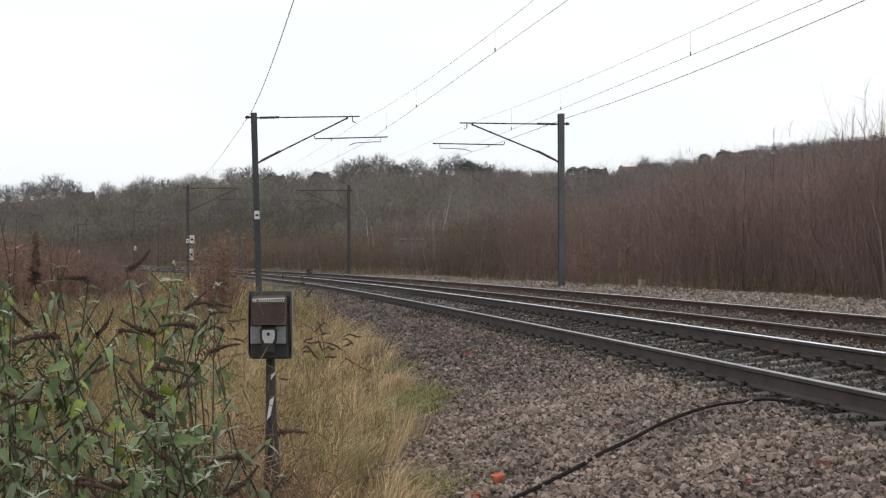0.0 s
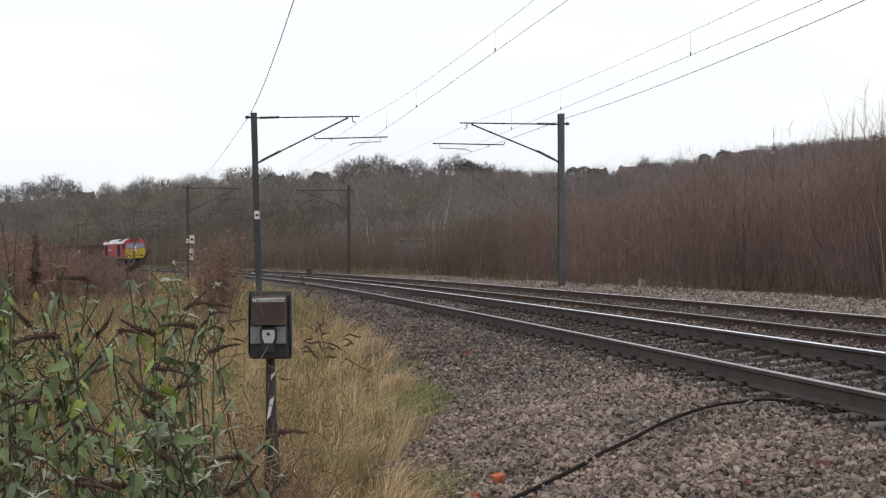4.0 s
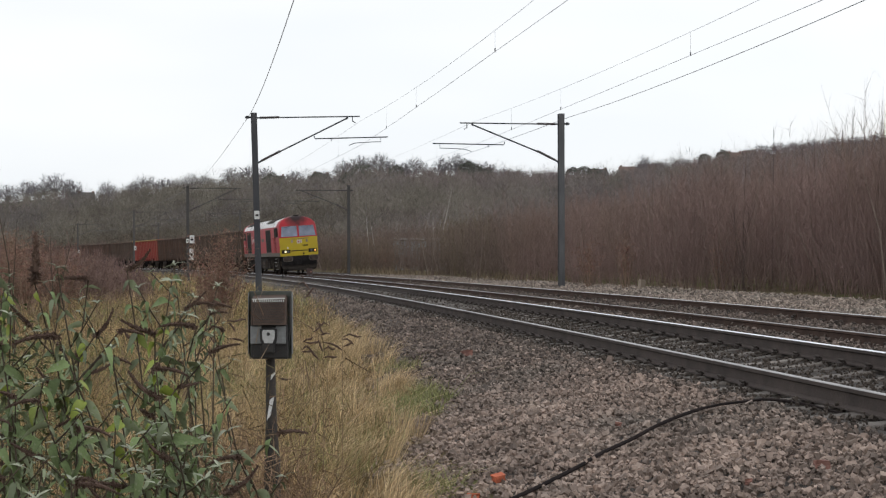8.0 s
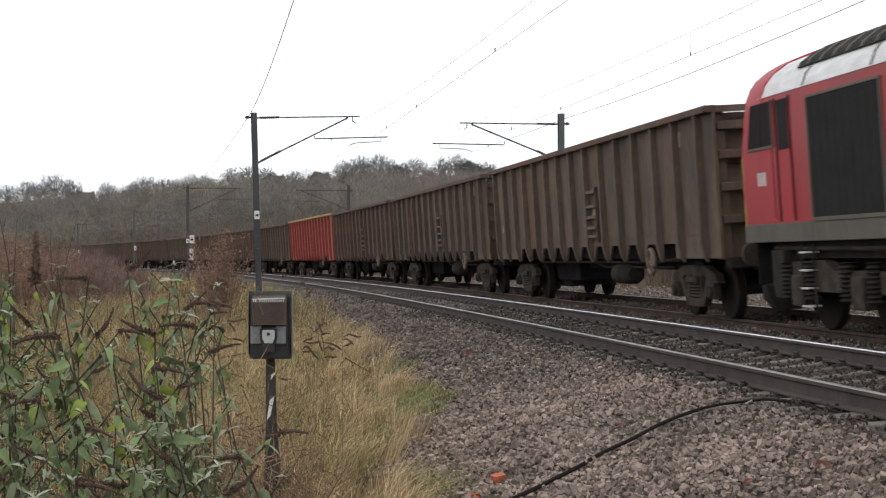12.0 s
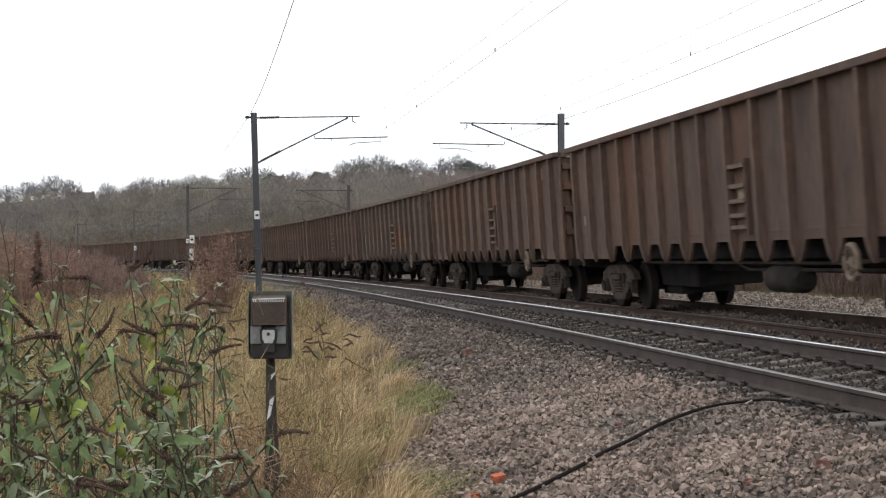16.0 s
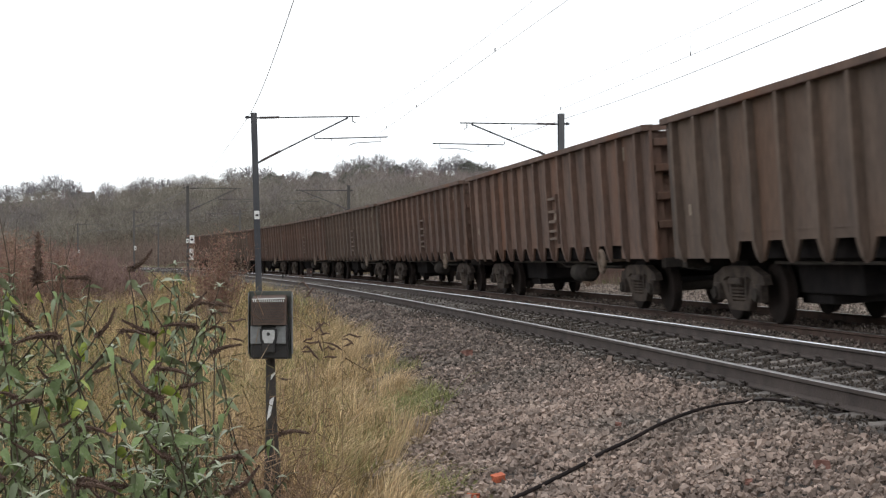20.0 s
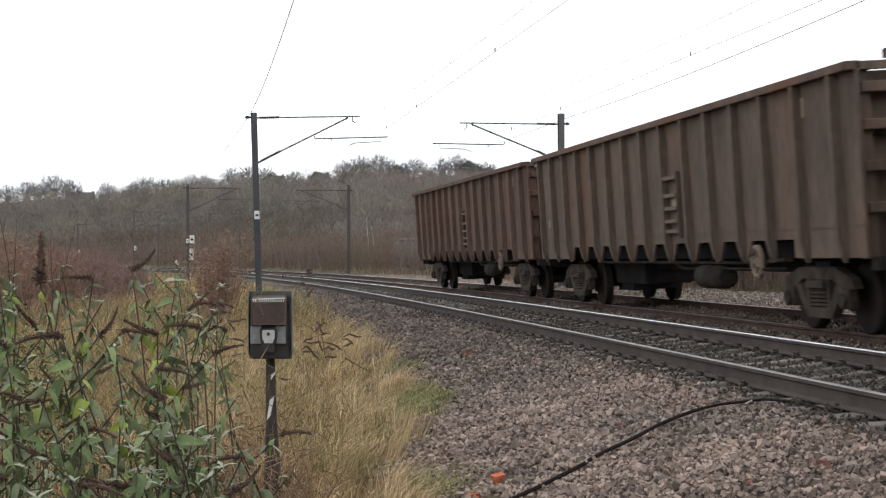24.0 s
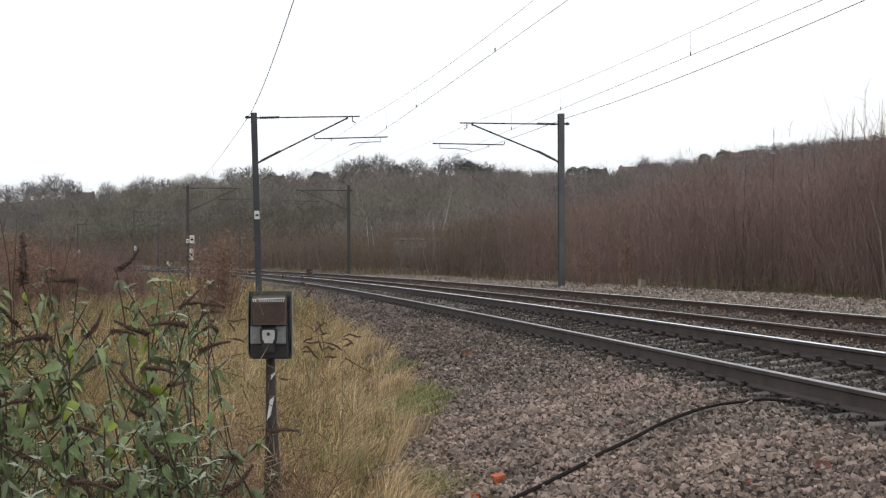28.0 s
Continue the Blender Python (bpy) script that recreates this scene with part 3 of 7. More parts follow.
def build_loco():
    lo = thing("diesel_locomotive", "red six-axle diesel locomotive with yellow ends, pale roof and lit headlamps", "locomotive")
    Y = lambda s: s - LOCO / 2
    half = [(1.32, 1.50), (1.32, 3.05), (1.29, 3.27)]
    roof_half = [(1.30, 3.27), (1.23, 3.44), (1.09, 3.60), (0.86, 3.745), (0.5, 3.86), (0.0, 3.90)]

    def ring(pts, s):
        return [(-x, Y(s), z) for x, z in pts] + [(x, Y(s), z) for x, z in reversed(pts)]
    bm = bmesh.new()
    loft(bm, [ring(half, s) for s in (0.85, 2.0, 10, 18, LOCO - 0.85)])
    body = part("body", bm, M_RED, lo, "faded red body side", 30)
    bm = bmesh.new()
    ys = [0.95, 1.15, 10, LOCO - 1.15, LOCO - 0.95]
    loft(bm, [[(-x, Y(s), z) for x, z in roof_half] + [(x, Y(s), z) for x, z in reversed(roof_half[:-1])] for s in ys])
    roof = part("roof", bm, M_ROOF, lo, "pale grey streaked roof", 40)
    for s in (2.6, 5.4, 8.0, 9.4, 10.8, 12.2, 13.6, 15.2, 17.4):
        bm = bmesh.new()
        loft(bm, [[(x * 1.004 * k, Y(s + d), z + 0.012) for k in (-1,) for x, z in roof_half] + [(x * 1.004, Y(s + d), z + 0.012) for x, z in reversed(roof_half[:-1])] for d in (-0.025, 0.025)])
        part("roof_seam", bm, M_SKIRT, roof)
    for s0, s1 in ((3.4, 6.9), (14.9, 17.9)):
        bm = bmesh.new()
        gp = [(-1.16, 3.56), (-1.10, 3.64), (-0.88, 3.785), (-0.5, 3.90), (0.0, 3.94), (0.5, 3.90), (0.88, 3.785), (1.10, 3.64), (1.16, 3.56), (0.0, 3.50)]
        loft(bm, [[(x, Y(s), z) for x, z in gp] for s in (s0, s1)])
        g = part("roof_grille", bm, M_GRILLE, roof, "dark roof grille")
        for i in range(6):
            s = s0 + 0.4 + (s1 - s0 - 0.8) * i / 5
            bm = bmesh.new()
            loft(bm, [[(x * 1.01, Y(s + d), z + 0.012) for x, z in gp[:-1]] for d in (-0.03, 0.03)])
            part("grille_bar", bm, M_SKIRT, g)
    bm = bmesh.new()
    box(bm, -0.22, 0.22, Y(9.3), Y(10.4), 3.82, 3.97, 0.04)
    part("exhaust", bm, M_BLACK, lo, "soot-black exhaust outlet")
    # grey solebar band along the foot of the body
    bm = bmesh.new()
    box(bm, -1.325, 1.325, Y(0.12), Y(LOCO - 0.12), 1.24, 1.50, 0.01)
    part("solebar", bm, M_SKIRT, lo, "grey solebar band")
    # cabs
    for end in (0, 1):
        f = 1 if end == 0 else -1

        def P(x, s, z):
            return (x * f, Y(s) * f if end == 0 else -Y(s), z)
        bm = bmesh.new()
        levels = [(1.26, 0.02, 1.28, 1.315), (1.9, 0.0, 1.29, 1.32), (2.48, 0.0, 1.285, 1.32), (3.05, 0.11, 1.25, 1.32), (3.30, 0.16, 1.22, 1.30), (3.46, 0.19, 1.16, 1.24), (3.58, 0.23, 1.08, 1.13), (3.70, 0.28, 0.92, 0.98), (3.80, 0.34, 0.70, 0.78), (3.89, 0.42, 0.44, 0.5), (3.94, 0.55, 0.18, 0.24), (3.95, 0.75, 0.08, 0.12)]
        rings = []
        for z, s, wf, wb in levels:
            rings.append([P(-wb, 1.1, z), P(-wb + (wb - wf) * 0.35, s + 0.22, z), P(-wf, s + 0.06, z), P(-wf + 0.12, s, z), P(wf - 0.12, s, z), P(wf, s + 0.06, z), P(wb - (wb - wf) * 0.35, s + 0.22, z), P(wb, 1.1, z)])
        loft(bm, rings)
        cab = part("cab", bm, M_CAB, lo, "red cab end with a sooty roof front", 35)
        bm = bmesh.new()
        loft(bm, [[P(-1.30, 0.14, z), P(-1.285, 0.05, z), P(-1.17, -0.012, z), P(1.17, -0.012, z), P(1.285, 0.05, z), P(1.30, 0.14, z), P(1.0, 0.14, z), P(-1.0, 0.14, z)] for z in (1.24, 1.9, 2.475)])
        nose = part("nose_panel", bm, M_YELLOW, cab, "yellow warning panel", 35)
        for k in (-1, 1):
            bm = bmesh.new()
            rk = lambda z: 0.11 * (z - 2.48) / 0.57 if z < 3.05 else 0.11 + 0.05 * (z - 3.05) / 0.25
            pts = [(0.06, 2.55), (1.18, 2.55), (1.08, 3.25), (0.08, 3.25)]
            a = [P(k * x, rk(z) - 0.018, z) for x, z in pts]
            plate(bm, a, (0, 0.02 * f, 0))
            part("windscreen", bm, M_GLASS, cab, "grey-blue windscreen pane reflecting sky")
            bm = bmesh.new()
            tube(bm, [P(k * 0.60, rk(3.2) - 0.04, 3.26), P(k * 0.55, rk(3.2) - 0.045, 3.21), P(k * 0.95, rk(3.2) - 0.04, 3.185)], 0.012, 5)
            part("wiper", bm, M_BLACK, cab)
            # lamp cluster
            bm = bmesh.new()
            x0, x1 = sorted((k * 0.62, k * 1.19))
            plate(bm, [P(x0, -0.022, 1.43), P(x1, -0.022, 1.43), P(x1, -0.022, 1.67), P(x0, -0.022, 1.67)], (0, 0.02 * f, 0))
            lb = part("lamp_recess", bm, M_GRILLE, nose, "dark lamp cluster")
            for j, (dx, mt, nm, r) in enumerate(((0.94, M_LAMP if end == 0 else M_LENS, "headlamp", 0.06), (0.75, M_LENS, "marker_lamp", 0.075))):
                if k > 0 and end == 0:
                    dx, mt, r = (1.07, M_AMBER, 0.055) if j == 0 else (0.82, M_LENS, 0.075)
                bm = bmesh.new()
                disc(bm, P(k * dx, -0.03, 1.55), (0, 1, 0), r, 0.03, 16)
                part(nm, bm, mt, lb)
            # buffer
            bm = bmesh.new()
            tube(bm, [P(k * 0.87, 0.15, 1.06), P(k * 0.87, -0.42, 1.06)], [0.17, 0.12], 12)
            bf = part("buffer", bm, M_UNDER, lo, "oval buffer with worn rim")
            bm = bmesh.new()
            rr = [[P(k * 0.87 + 0.33 * q * math.copysign(abs(math.cos(t)) ** 0.55, math.cos(t)), y, 1.06 + 0.19 * q * math.copysign(abs(math.sin(t)) ** 0.7, math.sin(t))) for t in np.linspace(0, 6.283, 25)[:-1]] for q, y in ((0.95, -0.42), (1.0, -0.45), (1.0, -0.47), (0.93, -0.48))]
            loft(bm, rr)
            bh = part("buffer_head", bm, M_BOGIE, bf, "", 30)
            bm = bmesh.new()
            loft(bm, [[P(k * 0.87 + 0.33 * q * math.copysign(abs(math.cos(t)) ** 0.55, math.cos(t)), -0.484, 1.06 + 0.19 * q * math.copysign(abs(math.sin(t)) ** 0.7, math.sin(t))) for t in np.linspace(0, 6.283, 25)[:-1]] for q in (0.90, 0.97)], False)
            part("worn_rim", bm, M_WORN, bf, "pale worn rim")
            # cab side window, door and handrails, set on each flank
            bm = bmesh.new()
            x = k * 1.318
            plate(bm, [P(x, 0.46, 2.58), P(x, 1.50, 2.58), P(x * 0.992, 1.50, 3.20), P(x * 0.992, 0.66, 3.20)], (k * f * 0.012, 0, 0))
            cw = part("cab_side_window", bm, M_DARKGLASS, cab, "dark cab side window")
            bm = bmesh.new()
            plate(bm, [P(x, 1.00, 2.58), P(x, 1.04, 2.58), P(x * 0.992, 1.04, 3.20), P(x * 0.992, 1.00, 3.20)], (k * f * 0.02, 0, 0))
            part("window_bar", bm, M_UNDER, cw)
            bm = bmesh.new()
            for q in ([(0.44, 2.55), (1.53, 2.55), (1.53, 2.585), (0.46, 2.585)], [(1.50, 2.55), (1.53, 2.55), (1.53, 3.22), (1.50, 3.22)]):
                plate(bm, [P(x, s, z) for s, z in q], (k * f * 0.022, 0, 0))
            part("window_surround", bm, M_SKIRT, cw)
            bm = bmesh.new()
            for s in (1.62, 2.16):
                plate(bm, [P(x, s, 1.52), P(x, s + 0.045, 1.52), P(x, s + 0.045, 3.22), P(x, s, 3.22)], (k * f * 0.012, 0, 0))
            plate(bm, [P(x, 1.72, 2.5), P(x, 2.10, 2.5), P(x, 2.10, 3.18), P(x, 1.72, 3.18)], (k * f * 0.012, 0, 0))
            part("cab_door", bm, M_GRILLE, lo, "recessed cab door with dark gaps")
            for s in (1.57, 2.26):
                bm = bmesh.new()
                tube(bm, [P(k * 1.33, s, 1.55), P(k * 1.37, s, 1.6), P(k * 1.37, s, 2.5), P(k * 1.33, s, 2.55)], 0.011, 5)
                part("handrail", bm, M_RED, lo)
            bm = bmesh.new()
            for s in (2.12, 2.55):
                tube(bm, [P(k * 1.25, s, 1.2), P(k * 1.25, s, 0.35)], 0.02, 5)
            st = part("cab_steps", bm, M_UNDER, lo)
            for z in (0.36, 0.60, 0.84, 1.08):
                bm = bmesh.new()
                box(bm, min(k * f * 1.15, k * f * 1.32), max(k * f * 1.15, k * f * 1.32), *sorted((P(0, 2.2, 0)[1], P(0, 2.47, 0)[1])), z, z + 0.022)
                part("step", bm, M_WHITE, st, "white-edged step")
        bm = bmesh.new()
        plate(bm, [P(-0.05, -0.002, 2.5), P(0.05, -0.002, 2.5), P(0.05, 0.145, 3.3), P(-0.05, 0.145, 3.3)], (0, 0.01 * f, 0))
        part("windscreen_pillar", bm, M_RED, cab)
        bm = bmesh.new()
        tube(bm, [P(-0.55, -0.02, 2.40), P(-0.55, -0.06, 2.40), P(-0.3, -0.07, 2.37), P(0.3, -0.07, 2.37), P(0.68, -0.06, 2.40), P(0.68, -0.02, 2.40)], 0.018, 6)
        part("lamp_rail", bm, M_LENS, nose, "pale grab rail")
        for x0, x1, z0, z1, mt, nm in ((-0.13, 0.20, 2.08, 2.30, M_WHITE, "crest_plate"), (-0.53, -0.40, 2.12, 2.33, M_CHALK, "socket_cover"), (0.48, 0.61, 2.12, 2.33, M_CHALK, "socket_cover"), (-0.5, 0.58, 1.62, 1.70, M_YELLOW, "step_ledge"), (0.22, 0.33, 1.30, 1.42, M_BLACK, "coupling_socket"), (-0.80, -0.73, 1.74, 1.86, M_WHITE, "lamp_iron")):
            bm = bmesh.new()
            d = 0.05 if nm == "step_ledge" else 0.012
            plate(bm, [P(x0, -0.012 - d, z0), P(x1, -0.012 - d, z0), P(x1, -0.012 - d, z1), P(x0, -0.012 - d, z1)], (0, d * f, 0))
            part(nm, bm, mt, nose)
        # dark strip that paints the shadow below the step ledge
        bm = bmesh.new()
        plate(bm, [P(-0.58, -0.0165, 1.545), P(0.58, -0.0165, 1.545), P(0.58, -0.0165, 1.60), P(-0.58, -0.0165, 1.60)], (0, 0.004 * f, 0))
        part("ledge_gap", bm, M_UNDER, nose)
        bm = bmesh.new()
        plate(bm, [P(-0.45, -0.03, 1.60), P(-0.24, -0.03, 1.60), P(-0.24, -0.03, 1.63), P(-0.45, -0.03, 1.63)], (0, 0.012 * f, 0))
        part("lamp_shelf", bm, M_CHALK, nose)
        bm = bmesh.new()
        for i in range(5):
            x0 = 0.25 + 0.075 * i
            plate(bm, [P(x0, -0.018, 1.86), P(x0 + 0.055, -0.018, 1.86), P(x0 + 0.055, -0.018, 1.96), P(x0, -0.018, 1.96)], (0, 0.006 * f, 0))
        part("number_bars", bm, M_BLACK, nose)
        bm = bmesh.new()
        for x0, x1, z0, z1 in ((-0.10, 0.17, 2.255, 2.275), (-0.10, 0.17, 2.105, 2.125), (-0.10, -0.08, 2.125, 2.255), (0.15, 0.17, 2.125, 2.255), (-0.05, 0.02, 2.15, 2.235), (0.05, 0.12, 2.15, 2.235)):
            plate(bm, [P(x0, -0.0245, z0), P(x1, -0.0245, z0), P(x1, -0.0245, z1), P(x0, -0.0245, z1)], (0, -0.003 * f, 0))
        part("crest", bm, M_WRED, nose)
        # soot and dirt above the windscreens
        bm = bmesh.new()
        loft(bm, [[P(-0.42, 0.27, 3.62), P(0.42, 0.27, 3.62), P(0.36, 0.37, 3.79), P(-0.36, 0.37, 3.79)], [P(-0.42, 0.25, 3.625), P(0.42, 0.25, 3.625), P(0.36, 0.345, 3.80), P(-0.36, 0.345, 3.80)]])
        part("horn_grille", bm, M_BLACK, cab, "sooty horn grille")
        bm = bmesh.new()
        box(bm, -0.16, 0.16, *sorted((P(0, 0.5, 0)[1], P(0, 1.0, 0)[1])), 3.85, 3.99, 0.04)
        part("horn_cover", bm, M_BLACK, cab)
        # apron and coupling
        bm = bmesh.new()
        loft(bm, [[P(-1.2, 0.25, z), P(-1.12, y, z), P(1.12, y, z), P(1.2, 0.25, z)] for z, y in ((1.24, 0.05), (0.85, 0.0), (0.62, -0.02))])
        ap = part("buffer_beam", bm, M_BLACK, lo, "black buffer beam")
        bm = bmesh.new()
        loft(bm, [[P(-w, 0.5, z), P(-w, y + 0.25, z), P(-w * 0.75, y, z), P(w * 0.75, y, z), P(w, y + 0.25, z), P(w, 0.5, z)] for z, y, w in ((0.62, 0.1, 1.2), (0.42, -0.05, 1.15), (0.24, 0.0, 1.02))])
        part("snow_plough", bm, M_UNDER, lo, "dusty black plough below the beam")
        bm = bmesh.new()
        tube(bm, [P(0, 0.05, 1.02), P(0, -0.3, 0.98), P(0.02, -0.36, 0.8), P(0.0, -0.3, 0.62)], 0.04, 6)
        part("coupling_hook", bm, M_BLACK, lo)
        for x in (-0.35, -0.22, 0.3, 0.45):
            bm = bmesh.new()
            tube(bm, [P(x, 0.0, 0.95), P(x, -0.12, 0.85), P(x * 1.1, -0.14, 0.6), P(x * 1.2, -0.05, 0.45)], 0.022, 6)
            part("air_hose", bm, M_BLACK, lo)
    # large intakes along the flank
    for s0, s1 in ((4.05, 6.45), (14.95, 17.2)):
        for k in (-1, 1):
            bm = bmesh.new()
            box(bm, *sorted((k * 1.315, k * 1.332)), Y(s0), Y(s1), 1.55, 3.10)
            g = part("side_grille", bm, M_GRILLE, lo, "tall black intake grille")
            bm = bmesh.new()
            for y0, y1, z0, z1 in ((s0 - 0.035, s0, 1.52, 3.13), (s1, s1 + 0.035, 1.52, 3.13), (s0, s1, 3.10, 3.13), (s0, s1, 1.5, 1.55)):
                box(bm, *sorted((k * 1.315, k * 1.342)), Y(y0), Y(y1), z0, z1)
            part("grille_frame", bm, M_SKIRT, g)
            for i in range(9):
                y = s0 + (s1 - s0) * (i + 0.5) / 9
                bm = bmesh.new()
                box(bm, *sorted((k * 1.330, k * 1.335)), Y(y - 0.012), Y(y + 0.012), 1.57, 3.08)
                part("louvre", bm, M_GRILLE, g)
    for k in (-1, 1):
        # maker's plate, lettering bars and emblem
        bm = bmesh.new()
        box(bm, *sorted((k * 1.318, k * 1.335)), Y(7.7), Y(8.9), 2.33, 2.55)
        part("name_plate", bm, M_SKIRT, lo, "grey plate on the flank")
        bm = bmesh.new()
        for y0, y1, z0, z1 in ((14.0, 14.55, 2.72, 2.77), (14.0, 14.55, 2.23, 2.28), (14.0, 14.06, 2.28, 2.72), (14.49, 14.55, 2.28, 2.72), (14.15, 14.4, 2.36, 2.64)):
            box(bm, *sorted((k * 1.318, k * 1.326)), Y(y0), Y(y1), z0, z1)
        part("emblem", bm, M_LETTER, lo, "pale boxed emblem")
        for i in range(8):
            bm = bmesh.new()
            y = 11.75 + 0.27 * i
            box(bm, *sorted((k * 1.318, k * 1.326)), Y(y), Y(y + 0.2), 2.36, 2.60)
            part("lettering_bar", bm, M_LETTER, lo)
        bm = bmesh.new()
        for s in (2.75, 3.25):
            box(bm, *sorted((k * 1.318, k * 1.33)), Y(s), Y(s + 0.12), 2.42, 2.54)
        part("side_mark", bm, M_BLACK, lo)
        bm = bmesh.new()
        box(bm, *sorted((k * 1.318, k * 1.326)), Y(LOCO - 1.14), Y(LOCO - 0.80), 2.04, 2.23)
        part("data_panel", bm, M_LETTER, lo, "small pale data panel")
    # underframe
    bm = bmesh.new()
    box(bm, -1.1, 1.1, Y(0.7), Y(LOCO - 0.7), 1.0, 1.25)
    part("underframe", bm, M_UNDER, lo)
    bm = bmesh.new()
    box(bm, -1.24, 1.24, Y(7.3), Y(10.0), 0.34, 1.05, 0.06)
    box(bm, -1.27, 1.27, Y(7.9), Y(9.6), 0.42, 0.95, 0.03)
    part("fuel_tank", bm, M_UNDER, lo, "dusty fuel tank")
    bm = bmesh.new()
    box(bm, -1.2, 1.2, Y(10.3), Y(12.6), 0.45, 1.05, 0.05)
    part("battery_box", bm, M_UNDER, lo)
    for k in (-1, 1):
        for s in (7.05, 10.15):
            bm = bmesh.new()
            tube(bm, [(k * 1.2, Y(s), 0.5), (k * 1.2, Y(s), 1.0)], 0.16, 10)
            part("air_reservoir", bm, M_BOGIE, lo)
        bm = bmesh.new()
        box(bm, *sorted((k * 1.27, k * 1.285)), Y(8.1), Y(9.4), 0.66, 0.90, 0.006)
        box(bm, *sorted((k * 1.27, k * 1.285)), Y(8.1), Y(9.4), 0.46, 0.60, 0.006)
        part("tank_hatch", bm, M_BOGIE, lo, "dusty tank hatch")
        bm = bmesh.new()
        box(bm, *sorted((k * 1.2, k * 1.28)), Y(10.5), Y(11.4), 0.5, 1.0, 0.02)
        part("battery_door", bm, M_BOGIE, lo)
        bm = bmesh.new()
        box(bm, *sorted((k * 1.2, k * 1.28)), Y(11.6), Y(12.4), 0.5, 1.0, 0.02)
        part("battery_door", bm, M_BOGIE, lo)
        bm = bmesh.new()
        tube(bm, [(k * 1.22, Y(0.9), 1.16), (k * 1.22, Y(6.8), 1.14), (k * 1.24, Y(7.0), 1.10), (k * 1.24, Y(12.8), 1.10), (k * 1.22, Y(19.0), 1.15)], 0.028, 6)
        part("cable_pipe", bm, M_UNDER, lo)
        for s in (1.25, 6.75, LOCO - 6.75, LOCO - 1.25):
            bm = bmesh.new()
            loft(bm, [[(k * 1.02, Y(s - w), z), (k * 1.27, Y(s - w), z), (k * 1.27, Y(s + w), z), (k * 1.02, Y(s + w), z)] for z, w in ((0.46, 0.16), (0.62, 0.24), (1.12, 0.24))])
            part("sand_box", bm, M_UNDER, lo, "dusty sand box")
    for c in (3.95, LOCO - 3.95):
        bg = new("bogie")
        bg.parent = lo
        bg.matrix_basis = Matrix.Translation((0, Y(c), 0))
        for k in (-1, 1):
            bm = bmesh.new()
            prof = [(-3.1, 0.62), (-2.9, 0.95), (-1.2, 0.98), (-0.9, 0.84), (0.9, 0.84), (1.2, 0.98), (2.9, 0.95), (3.1, 0.62), (2.6, 0.56), (-2.6, 0.56)]
            plate(bm, [(k * 1.05, y, z) for y, z in prof], (k * 0.14, 0, 0))
            part("side_frame", bm, M_BOGIE, bg)
            for y in (-2.05, 0, 2.05):
                bm = bmesh.new()
                box(bm, *sorted((k * 1.1, k * 1.28)), y - 0.19, y + 0.19, 0.36, 0.78, 0.03)
                part("axle_box", bm, M_BOGIE, bg)
                for d in (-0.42, 0.42):
                    bm = bmesh.new()
                    tube(bm, [(k * 1.2, y + d, 0.44 + 0.03 * i) for i in range(18)], [0.125 if i % 2 else 0.08 for i in range(18)], 10)
                    part("coil_spring", bm, M_UNDER, bg)
        for y in (-2.05, 0, 2.05):
            for k in (-1, 1):
                bm = bmesh.new()
                disc(bm, (k * 0.77, y, 0.52), (1, 0, 0), 0.52, 0.13, 24)
                part("wheel", bm, M_WHEEL, bg, "", 30)
            bm = bmesh.new()
            tube(bm, [(-0.75, y, 0.52), (0.75, y, 0.52)], 0.09, 8)
            part("axle", bm, M_UNDER, bg)
    return lo


WL = 18.25
M_TANWORN = mat("rubbed_tan_paint", (0.215, 0.158, 0.118), (0.13, 0.098, 0.075), 9, 0.85)
M_RUNG = mat("worn_ladder_rung", (0.17, 0.118, 0.09), (0.12, 0.083, 0.064), 6, 0.8)


